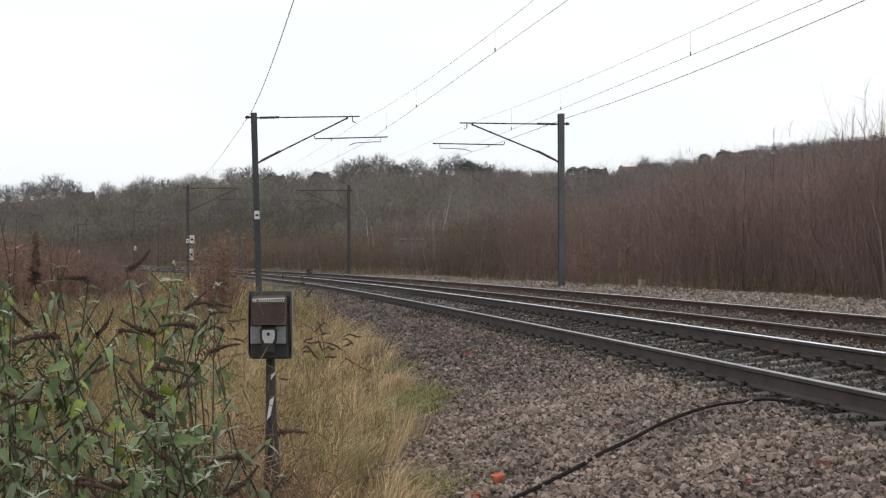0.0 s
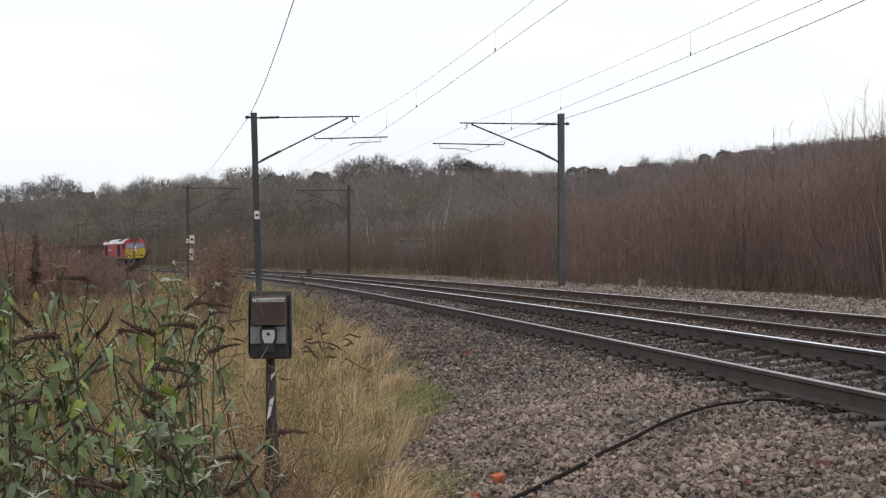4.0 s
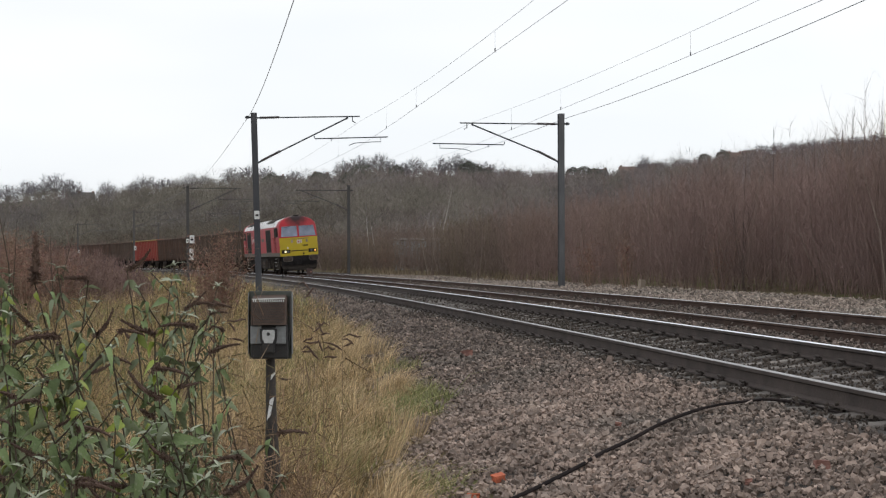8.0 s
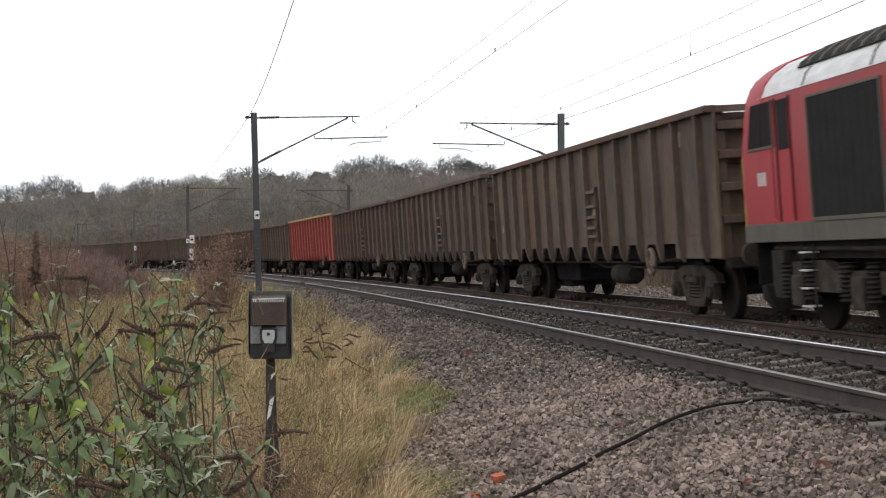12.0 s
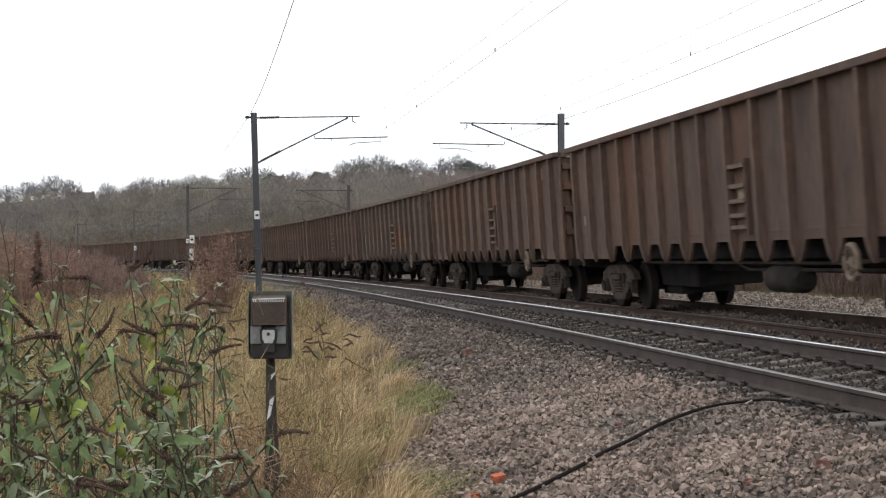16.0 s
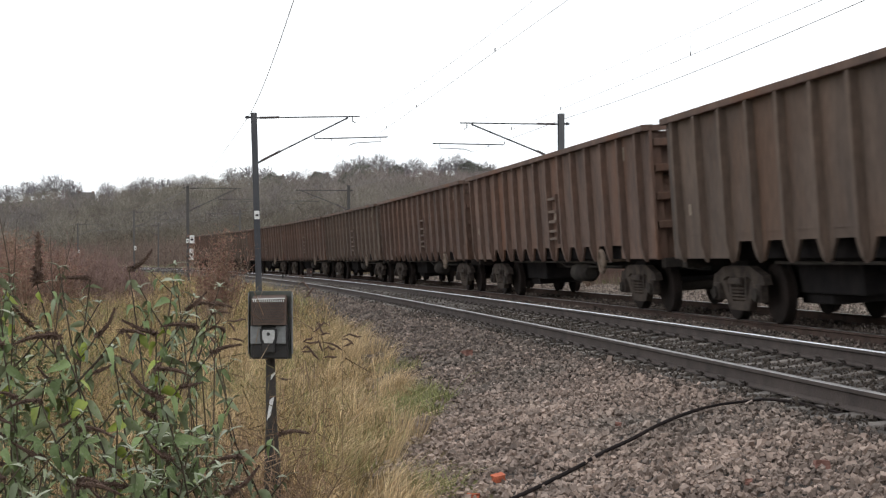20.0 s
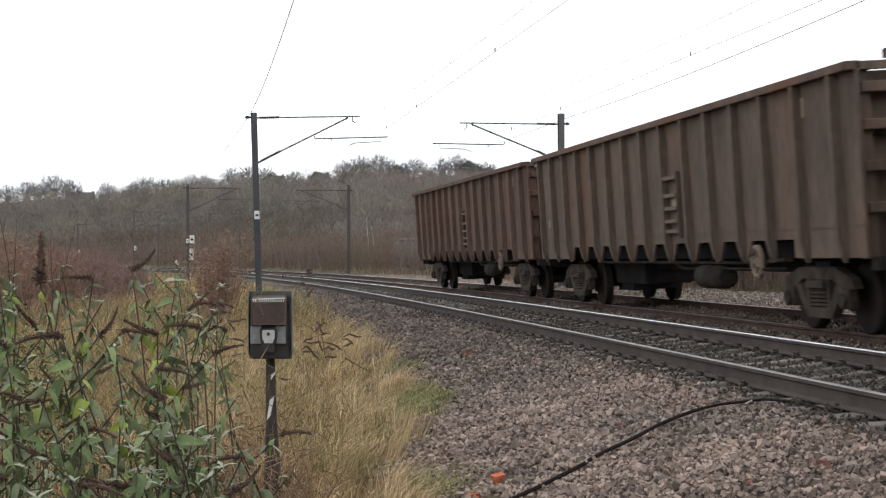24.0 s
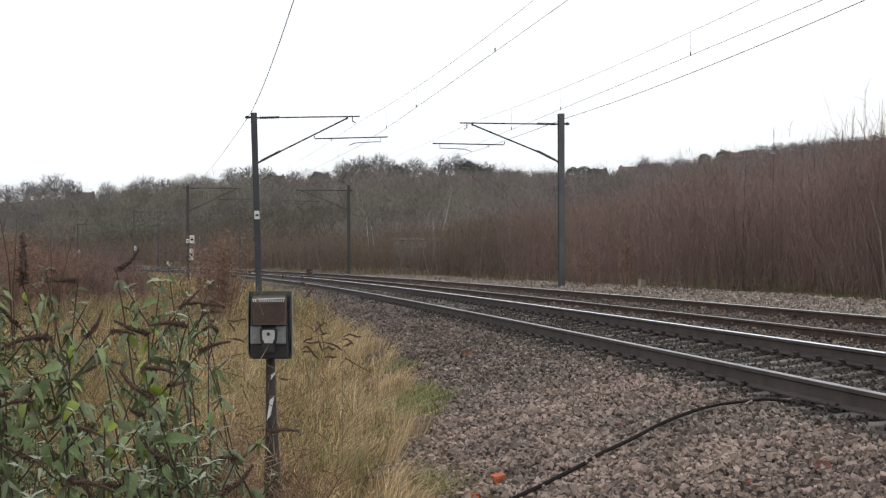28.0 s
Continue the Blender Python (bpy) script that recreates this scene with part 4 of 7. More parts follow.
def build_wagon(label, side_mat, rib_mat, rim_mat, extra=""):
    wg = thing("freight_wagon", label, "freight wagon", "train of box wagons")
    h = WL / 2
    zb, zt = 1.27, 3.33 if extra == "red" else 3.27
    for k in (-1, 1):
        bm = bmesh.new()
        x0, x1 = sorted((k * 1.33, k * 1.38))
        box(bm, x0, x1, -h, h, zb, zt)
        for y0, y1 in ((-h, -h + 2.3), (h - 3.1, h)):
            plate(bm, [(k * 1.33, y0, 1.02), (k * 1.33, y1, 1.02), (k * 1.33, y1, zb), (k * 1.33, y0, zb)], (k * 0.05, 0, 0))
        for i in range(3, 13):
            y = -h + 0.6 + (WL - 1.2) * i / 14
            plate(bm, [(k * 1.335, y - 0.07, 0.98), (k * 1.335, y + 0.07, 0.98), (k * 1.335, y + 0.29, zb), (k * 1.335, y - 0.29, zb)], (k * 0.043, 0, 0))
        sd = part("side_sheet", bm, side_mat, wg, "ribbed steel side sheet")
        bm = bmesh.new()
        box(bm, *sorted((k * 1.30, k * 1.505)), -h, h, zt, zt + 0.11, 0.015)
        part("top_rim", bm, rim_mat, wg, "flat top rim" if extra != "red" else "ochre painted top rim")
        bm = bmesh.new()
        box(bm, *sorted((k * 1.38, k * 1.39)), -h, h, 1.40, 1.43)
        part("side_seam", bm, side_mat, sd)
        # ribs, with a tapered foot below the sheet
        n = 15
        bmr = bmesh.new()
        loft(bmr, [[(0, -w, z), (k * d, -w * 0.86, z), (k * d, w * 0.86, z), (0, w, z)] for z, d, w in ((0.96, 0.03, 0.04), (1.04, 0.07, 0.06), (1.27, 0.12, 0.07), (1.45, 0.12, 0.065), (zt, 0.115, 0.06))])
        me = mesh_of("rib", bmr, rib_mat)
        for i in range(n):
            y = -h + 0.6 + (WL - 1.2) * i / (n - 1)
            shared("rib", me, wg, Matrix.Translation((k * 1.378, y, 0)))
        # ladder with five rungs
        yl = h - 10.7
        for z in (1.45, 1.62, 1.83, 2.05, 2.34):
            bm = bmesh.new()
            box(bm, *sorted((k * 1.38, k * 1.48)), yl - 0.36, yl + 0.36, z, z + 0.06)
            part("ladder_rung", bm, M_RUNG if extra != "red" else M_WREDRIB, wg)
        for d in (-0.38, 0.38):
            bm = bmesh.new()
            box(bm, *sorted((k * 1.38, k * 1.46)), yl + d - 0.03, yl + d + 0.03, 1.36, 2.46)
            part("ladder_stile", bm, rib_mat, wg)
        for y0, y1, z0, z1 in ((h - 1.10, h - 0.98, 1.72, 1.9), (-h + 1.65, -h + 1.78, 2.85, 3.1)):
            bm = bmesh.new()
            box(bm, *sorted((k * 1.38, k * 1.386)), y0, y1, z0, z1)
            part("label_plate", bm, M_CHALK, wg, "pale worn label plate")
    # ends with stout cross bars
    for e in (-1, 1):
        bm = bmesh.new()
        box(bm, -1.33, 1.33, *sorted((e * (h - 0.30), e * (h - 0.24))), 1.02, zt)
        box(bm, -1.36, 1.36, *sorted((e * (h - 0.12), e * (h - 0.0))), zt, zt + 0.1)
        en = part("end_wall", bm, side_mat, wg)
        for z in (1.55, 2.05, 2.55, 3.0):
            bm = bmesh.new()
            box(bm, -1.30, 1.30, *sorted((e * (h - 0.24), e * (h - 0.03))), z, z + 0.13, 0.015)
            part("end_bar", bm, rib_mat, en)
        for k in (-1, 1):
            bm = bmesh.new()
            box(bm, *sorted((k * 1.16, k * 1.33)), *sorted((e * (h - 0.25), e * (h - 0.10))), 1.0, zt + 0.08)
            part("corner_post", bm, rib_mat, en)
            bm = bmesh.new()
            tube(bm, [(k * 0.87, e * (h - 0.1), 1.02), (k * 0.87, e * (h + 0.32), 1.02)], 0.09, 8)
            disc(bm, (k * 0.87, e * (h + 0.35), 1.02), (0, 1, 0), 0.22, 0.06, 16)
            part("buffer", bm, M_UNDER, wg)
        bm = bmesh.new()
        box(bm, -1.25, 1.25, *sorted((e * (h - 0.2), e * (h + 0.02))), 0.86, 1.02)
        tube(bm, [(0, e * (h - 0.1), 0.95), (0, e * (h + 0.38), 0.92)], 0.05, 6)
        part("headstock", bm, M_UNDER, wg)
    # black box behind the foot gaps, their shade put into its colour
    bm = bmesh.new()
    box(bm, -1.04, 1.04, -h + 0.32, h - 0.32, 1.0, 1.24)
    box(bm, -0.35, 0.35, -h + 0.2, h - 0.2, 0.74, 1.0)
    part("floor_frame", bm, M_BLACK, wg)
    bm = bmesh.new()
    rng = random.Random(7)
    vs = [[bm.verts.new((x, y, 2.55 + rng.uniform(-0.18, 0.25))) for x in (-1.3, -0.6, 0, 0.6, 1.3)] for y in np.linspace(-h + 0.12, h - 0.12, 24)]
    for a, b in zip(vs, vs[1:]):
        for i in range(4):
            bm.faces.new((a[i], a[i + 1], b[i + 1], b[i]))
    part("load", bm, M_BED, wg, "rough load of stone")
    # brake gear, air tank and pipes between the bogies
    # the gear's black also stands in for shade under the floor
    bm = bmesh.new()
    box(bm, -0.6, 0.6, 3.2, h - 1.2, 0.46, 0.99, 0.03)
    box(bm, -0.5, 0.5, h - 4.6, h - 3.4, 0.30, 0.75, 0.03)
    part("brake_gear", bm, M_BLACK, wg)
    for k in (-1, 1):
        bm = bmesh.new()
        tube(bm, [(k * 0.95, -2.75, 0.70), (k * 0.95, -2.68, 0.70), (k * 0.95, -1.62, 0.70), (k * 0.95, -1.55, 0.70)], [0.14, 0.2, 0.2, 0.14], 14)
        part("air_reservoir", bm, M_UNDER, wg, "dusty cylindrical air reservoir", 40)
        bm = bmesh.new()
        box(bm, *sorted((k * 0.92, k * 0.98)), -2.2, -2.1, 0.86, 1.03)
        part("tank_strap", bm, M_UNDER, wg)
        bm = bmesh.new()
        box(bm, *sorted((k * 1.0, k * 1.05)), -4.9, 4.9, 0.91, 0.95)
        tube(bm, [(k * 0.98, -5.4, 0.84), (k * 0.98, -0.6, 0.82), (k * 0.98, 0.0, 0.93), (k * 0.98, 5.4, 0.93)], 0.025, 6)
        part("brake_rod", bm, M_UNDER, wg)
        # spoked hand wheel on its bracket below the side
        bm = bmesh.new()
        ring = [(k * 1.43, -5.5 + 0.19 * math.cos(q * math.pi / 9), 0.97 + 0.21 * math.sin(q * math.pi / 9)) for q in range(19)]
        tube(bm, ring, 0.044, 6)
        for q in range(5):
            c, d = math.cos(q * 1.2566), math.sin(q * 1.2566)
            tube(bm, [(k * 1.42, -5.5, 0.97), (k * 1.43, -5.5 + 0.18 * c, 0.97 + 0.2 * d)], 0.024, 5)
        disc(bm, (k * 1.42, -5.5, 0.97), (1, 0, 0), 0.07, 0.06, 10)
        tube(bm, [(k * 0.9, -5.5, 0.97), (k * 1.42, -5.5, 0.97)], 0.03, 6)
        part("brake_wheel", bm, M_TANWORN, wg, "worn pale brown hand brake wheel")
        bm = bmesh.new()
        box(bm, *sorted((k * 1.387, k * 1.394)), yl - 0.14, yl + 0.12, 1.895, 2.04)
        part("load_plate", bm, M_CHALK, wg, "pale worn label plate")
    for c in (-h + 2.3, h - 2.3):
        bg = new("bogie")
        bg.parent = wg
        bg.matrix_basis = Matrix.Translation((0, c, 0))
        for k in (-1, 1):
            # cast side frame: top chord, sloping legs and a spring pocket, open between them
            bm = bmesh.new()
            x0, ox = k * 0.97, (k * 0.13, 0, 0)
            plate(bm, [(x0, y, z) for y, z in ((-1.2, 0.60), (-1.12, 0.74), (-0.6, 0.88), (0.6, 0.88), (1.12, 0.74), (1.2, 0.60), (0.78, 0.62), (0.5, 0.72), (-0.5, 0.72), (-0.78, 0.62))], ox)
            for e in (-1, 1):
                plate(bm, [(x0, e * y, z) for y, z in ((0.80, 0.63), (0.60, 0.66), (0.32, 0.28), (0.44, 0.22))][::e], ox)
                plate(bm, [(x0, e * y, z) for y, z in ((0.28, 0.72), (0.38, 0.72), (0.40, 0.34), (0.30, 0.34))][::e], ox)
            plate(bm, [(x0, y, z) for y, z in ((-0.44, 0.34), (0.44, 0.34), (0.42, 0.20), (-0.42, 0.20))], ox)
            part("side_frame", bm, M_BOGIE, bg, "dusty cast side frame")
            for d in (-0.17, 0, 0.17):
                bm = bmesh.new()
                zz = [0.34 + 0.027 * i for i in range(15)]
                tube(bm, [(k * 1.06, d, z) for z in zz], [0.085 if i % 2 else 0.055 for i in range(15)], 8)
                part("coil_spring", bm, M_BOGIE, bg)
            bm = bmesh.new()
            box(bm, *sorted((k * 0.9, k * 1.16)), -0.3, 0.3, 0.60, 0.70, 0.02)
            part("bolster_end", bm, M_BOGIE, bg)
            for y in (-0.95, 0.95):
                bm = bmesh.new()
                disc(bm, (k * 0.77, y, 0.46), (1, 0, 0), 0.46, 0.13, 22)
                wh = part("wheel", bm, M_WHEEL, bg, "", 30)
                bm = bmesh.new()
                disc(bm, (k * 0.70, y, 0.46), (1, 0, 0), 0.487, 0.03, 22)
                part("flange", bm, M_WHEEL, wh)
                bm = bmesh.new()
                box(bm, *sorted((k * 1.0, k * 1.14)), y - 0.15, y + 0.15, 0.34, 0.62, 0.03)
                ab = part("axle_box", bm, M_BOGIE, bg)
                bm = bmesh.new()
                disc(bm, (k * 1.16, y, 0.46), (1, 0, 0), 0.10, 0.05, 12)
                part("axle_cap", bm, M_UNDER, ab)
                bm = bmesh.new()
                side = math.copysign(1, y)
                box(bm, *sorted((k * 0.72, k * 0.84)), *sorted((y - side * 0.56, y - side * 0.48)), 0.28, 0.74, 0.01)
                part("brake_block", bm, M_BLACK, bg)
        for y in (-0.95, 0.95):
            bm = bmesh.new()
            tube(bm, [(-0.75, y, 0.46), (0.75, y, 0.46)], 0.09, 8)
            part("axle", bm, M_UNDER, bg)
        # bolster and a black filler, the bogie's inner shade put into the colour
        bm = bmesh.new()
        box(bm, -1.0, 1.0, -0.25, 0.25, 0.58, 0.95)
        box(bm, -0.62, 0.62, -0.85, 0.85, 0.42, 0.62)
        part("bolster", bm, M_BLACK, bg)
    return wg


SPEED, S_AT_11 = 26.15, 0.32
# the train surges and checks a little on its couplings: metres ahead (-) or behind (+), second by second
SURGE = [0, 0.1, 0.3, 0.1, -0.2, -0.7, -1.0, -0.6, -0.3, -0.35, 0.5, -0.65, 0.55, 0.5, 0.5, 0.6, -0.25, 0.65, -0.15, 0.15, 0.6, -0.2, -0.2, -0.3, -0.35, 0.3, 0.3, 0.3, 0.3]


def front_at(t):
    return S_AT_11 - SPEED * (t - 11) + SURGE[int(t)]


loco = build_loco()
w_brown = build_wagon("rust-brown high-sided box wagon with vertical ribs", M_RUST, M_RUST, M_RUST)
w_grey = build_wagon("grey-brown weathered box wagon with vertical ribs", M_RUSTGREY, M_RUSTGREY, M_RUST)
w_red = build_wagon("faded red box wagon with an ochre top rim", M_WRED, M_WREDRIB, M_WYEL, "red")
w_orange = build_wagon("brown box wagon patched with orange and pale wear", M_RUSTGREY, M_RUSTGREY, M_RUST)
w_marked = build_wagon("rust-brown box wagon with worn yellow marks", M_RUST, M_RUST, M_RUST)


def wear(wg, k, marks):
    """Worn paint in the panels between the ribs, in ragged upright streaks: panel, height, half height, breadth, material."""
    for i, z, hh, f, mt in marks:
        y = -WL / 2 + 0.6 + (WL - 1.2) * (i + 0.5) / 14
        rng = random.Random(i * 7 + int(z * 10))
        bm = bmesh.new()
        q = -0.46 * f
        while q < 0.46 * f:
            w = rng.uniform(0.02, 0.09)
            fall = math.sqrt(max(0.05, 1 - (q / (0.5 * f)) ** 2))
            a, b = z - hh * fall * rng.uniform(0.4, 1.1), z + hh * fall * rng.uniform(0.3, 1.0)
            m = (a + b) / 2
            plate(bm, [(k * 1.3795, y + q, a + 0.05), (k * 1.3795, y + q + w * 0.5, a), (k * 1.3795, y + q + w, a + 0.08), (k * 1.3795, y + q + w * 0.8, m), (k * 1.3795, y + q + w * 0.7, b - 0.05), (k * 1.3795, y + q + w * 0.3, b), (k * 1.3795, y + q + 0.01, m)], (k * 0.004, 0, 0))
            q += w + rng.uniform(0.0, 0.06)
        part("worn_paint", bm, mt, wg, "worn paint patch")


M_OPATCH = mat("faded_orange_paint", (0.42, 0.155, 0.062), (0.20, 0.10, 0.058), 4, 0.8, fine=20, stretch=(1, 1, 0.3))
M_PALEPATCH = mat("bleached_streaks", (0.33, 0.255, 0.19), (0.15, 0.113, 0.086), 5, 0.85, fine=20, stretch=(1, 1, 0.15))
wear(w_orange, -1, [(3, 1.85, 0.5, 1.0, M_OPATCH), (4, 1.8, 0.55, 1.0, M_OPATCH), (2, 1.8, 0.35, 0.7, M_OPATCH), (8, 1.85, 0.5, 0.8, M_PALEPATCH), (9, 1.9, 0.5, 0.9, M_PALEPATCH), (10, 1.85, 0.55, 0.9, M_PALEPATCH), (11, 1.8, 0.55, 0.9, M_PALEPATCH), (12, 1.95, 0.55, 0.9, M_PALEPATCH), (13, 2.0, 0.6, 0.9, M_PALEPATCH), (7, 1.7, 0.3, 0.7, M_PALEPATCH)])
wear(w_marked, -1, [(9, 1.68, 0.3, 0.75, M_YPATCH), (7, 1.7, 0.34, 0.85, M_YPATCH), (11, 1.6, 0.16, 0.4, M_YPATCH)])


def rib_wear(wg, k, marks):
    """Worn paint on the faces of the ribs: rib, height, half height, material."""
    for i, z, hh, mt in marks:
        y = -WL / 2 + 0.6 + (WL - 1.2) * i / 14
        bm = bmesh.new()
        plate(bm, [(k * 1.4995, y - 0.05, z - hh), (k * 1.4995, y + 0.05, z - hh * 0.8), (k * 1.4995, y + 0.04, z + hh), (k * 1.4995, y - 0.05, z + hh * 0.7)], (k * 0.004, 0, 0))
        part("worn_paint", bm, mt, wg, "worn paint patch")


rib_wear(w_orange, -1, [(3, 1.8, 0.5, M_OPATCH), (4, 1.85, 0.55, M_OPATCH), (5, 1.8, 0.45, M_OPATCH), (8, 1.8, 0.4, M_PALEPATCH), (9, 1.9, 0.55, M_PALEPATCH), (10, 1.85, 0.5, M_PALEPATCH), (11, 1.8, 0.55, M_PALEPATCH), (12, 1.9, 0.5, M_PALEPATCH)])
wagons = []
for i in range(18):
    proto = {3: w_red, 7: w_orange, 6: w_marked, 12: w_brown}.get(i, (w_grey, w_grey, w_brown, w_brown, w_grey, w_brown)[i % 6])
    wagons.append(proto if proto not in wagons else copy_thing(proto, Matrix()))

# the last wagon carries its ladders one panel nearer its tail
for c in wagons[17].children:
    if c.name.startswith(("ladder", "load_plate")):
        c.matrix_basis = Matrix.Translation((0, 0.8, 0)) @ c.matrix_basis


def motions():
    times = list(range(0, 29))
    walk(loco, [(t, ride(front_at(t), LOCO, 3.95)) for t in times])
    for i, w in enumerate(wagons):
        s0 = LOCO + 0.35 + PITCH * i + (PITCH - WL) / 2
        walk(w, [(t, ride(front_at(t) + s0, WL, 2.3)) for t in times])
    sway()

# ---- vegetation ----
M_GRASS = mat("dry_winter_grass", (0.475, 0.338, 0.178), (0.265, 0.178, 0.096), 1.6, 0.9, spec=0.1, fine=30, vary="island", amount=0.85, c3=(0.25, 0.225, 0.10), patch=(0.46, 0.62))
M_STRAW = mat("bleached_straw", (0.68, 0.52, 0.31), (0.42, 0.305, 0.175), 3, 0.85, fine=30, vary="island", amount=0.6, spec=0.1)
M_VERGE = mat("dull_verge_grass", (0.27, 0.215, 0.145), (0.18, 0.14, 0.095), 1.2, 0.9, fine=30, vary="island", amount=0.4, spec=0.0)
M_GREENGRASS = mat("green_grass_blades", (0.19, 0.215, 0.075), (0.25, 0.24, 0.095), 2, 0.7, fine=30, vary="island", amount=0.35)
M_LEAF = mat("buddleia_leaf", (0.172, 0.228, 0.096), (0.110, 0.156, 0.062), 9, 0.6, spec=0.2, fine=70, vary="object", amount=0.35, bump=0.2, c3=(0.16, 0.22, 0.085))
M_LEAFGREY = mat("grey_green_leaf", (0.225, 0.258, 0.165), (0.15, 0.18, 0.108), 9, 0.7, spec=0.2, fine=70, vary="object", amount=0.3)
M_LEAFYEL = mat("yellow_green_leaf", (0.26, 0.31, 0.05), (0.19, 0.25, 0.05), 9, 0.5, fine=70, vary="object", amount=0.25)
M_SPIKE = mat("dead_flower_spike", (0.085, 0.052, 0.040), (0.135, 0.085, 0.062), 25, 0.9, fine=90, bump=0.6)
M_STEM = mat("woody_stem", (0.085, 0.062, 0.04), (0.05, 0.038, 0.028), 8, 0.85, fine=60, bump=0.3)
M_BIRCHRED = mat("red_brown_saplings", (0.30, 0.212, 0.188), (0.215, 0.154, 0.137), 0.25, 0.85, fine=8, vary="island", amount=0.18, c3=(0.20, 0.15, 0.112), spec=0.0)
M_BIRCHPALE = mat("pale_birch_bark", (0.30, 0.25, 0.21), (0.18, 0.14, 0.115), 2, 0.8, fine=12, vary="island", amount=0.3, spec=0.0)
M_RUSSET = mat("russet_leaves", (0.30, 0.155, 0.125), (0.22, 0.13, 0.107), 2, 0.8, fine=12, vary="island", amount=0.4, spec=0.0)
# Haze is put into crown colours A, B and C, lightened and blued
M_WOOD_A = mat("hazed_grey_brown_crowns", (0.295, 0.243, 0.232), (0.18, 0.149, 0.143), 0.11, 0.9, fine=0.5, vary="island", amount=0.1, c3=(0.25, 0.222, 0.195), spec=0.0, lo=0.4, hi=0.6)
M_WOOD_B = mat("hazed_olive_brown_crowns", (0.285, 0.260, 0.218), (0.17, 0.154, 0.130), 0.11, 0.9, fine=0.5, vary="island", amount=0.1, spec=0.0, lo=0.4, hi=0.6)
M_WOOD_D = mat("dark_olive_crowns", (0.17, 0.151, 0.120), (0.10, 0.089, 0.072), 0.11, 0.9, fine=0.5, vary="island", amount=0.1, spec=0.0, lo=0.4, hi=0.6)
M_WOOD_C = mat("hazed_brown_crowns", (0.235, 0.212, 0.206), (0.16, 0.145, 0.142), 0.11, 0.9, fine=0.5, vary="island", amount=0.1, spec=0.0, lo=0.4, hi=0.6)
M_BIRCHBROWN = mat("grey_brown_saplings", (0.205, 0.155, 0.132), (0.15, 0.115, 0.098), 0.15, 0.85, fine=5, vary="island", amount=0.18, c3=(0.18, 0.15, 0.10), spec=0.0)
M_SILVER = mat("silver_bark", (0.48, 0.45, 0.41), (0.3, 0.27, 0.24), 2, 0.8, fine=12, spec=0.1)
# Skyline crowns, lightened and blued to hold the distance haze
M_CREST = mat("hazed_bare_crowns", (0.25, 0.235, 0.248), (0.185, 0.175, 0.186), 0.3, 0.95, fine=3, vary="island", amount=0.3, spec=0.0)
M_EVERGREEN = mat("dark_evergreen", (0.10, 0.107, 0.092), (0.13, 0.135, 0.115), 0.3, 0.8, fine=3, vary="island", amount=0.4, spec=0.0)
M_DEADSTALK = mat("dead_brown_stalks", (0.32, 0.225, 0.165), (0.21, 0.155, 0.115), 3, 0.9, fine=20, vary="island", amount=0.4, spec=0.0)


def slivers(P, D, w):
    """Thin triangles: feet P, vectors D to the tip, widths w."""
    n = len(P)
    rng = np.random.default_rng(n)
    side = np.cross(D, rng.normal(size=(n, 3)))
    side /= np.linalg.norm(side, axis=1)[:, None] + 1e-9
    side *= (w / 2)[:, None]
    V = np.stack([P - side, P + side, P + D], 1).reshape(-1, 3)
    return V, np.arange(3 * n).reshape(-1, 3)


def strips(P, D, bend_v, w):
    """Curved blades of three triangles each."""
    n = len(P)
    rng = np.random.default_rng(n + 1)
    side = np.stack([rng.normal(size=n), rng.normal(size=n), np.zeros(n)], -1)
    side /= np.linalg.norm(side, axis=1)[:, None] + 1e-9
    side *= (w / 2)[:, None]
    mid = P + D * 0.55
    V = np.stack([P - side, P + side, mid - side * 0.8, mid + side * 0.8, P + D + bend_v], 1).reshape(-1, 3)
    k = 5 * np.arange(n)[:, None]
    F = np.concatenate([k + [0, 1, 2], k + [1, 3, 2], k + [2, 3, 4]], 1).reshape(-1, 3)
    return V, F


def merge(parts):
    Vs, Fs, o = [], [], 0
    for V, F in parts:
        Vs.append(V)
        Fs.append(F + o)
        o += len(V)
    return np.concatenate(Vs), np.concatenate(Fs)


def stuff(name, VF, material, label, category, smooth=False):
    return tagged(new(name, raw(name, *VF, material, smooth)), label, category, kind="stuff")


def foot(s, u):
    x, y, _ = at(s, u, 0)
    return np.stack([x, y, ground_z(s, u)], -1)


def grass_edge(s):
    return np.interp(s, [-30, -18, -13, 4, 15, 40, 80], [-8.25, -7.97, -7.50, -6.36, -5.92, -5.7, -5.6]) + 0.22 * np.sin(s * 1.7) + 0.15 * np.sin(s * 4.1 + 1)


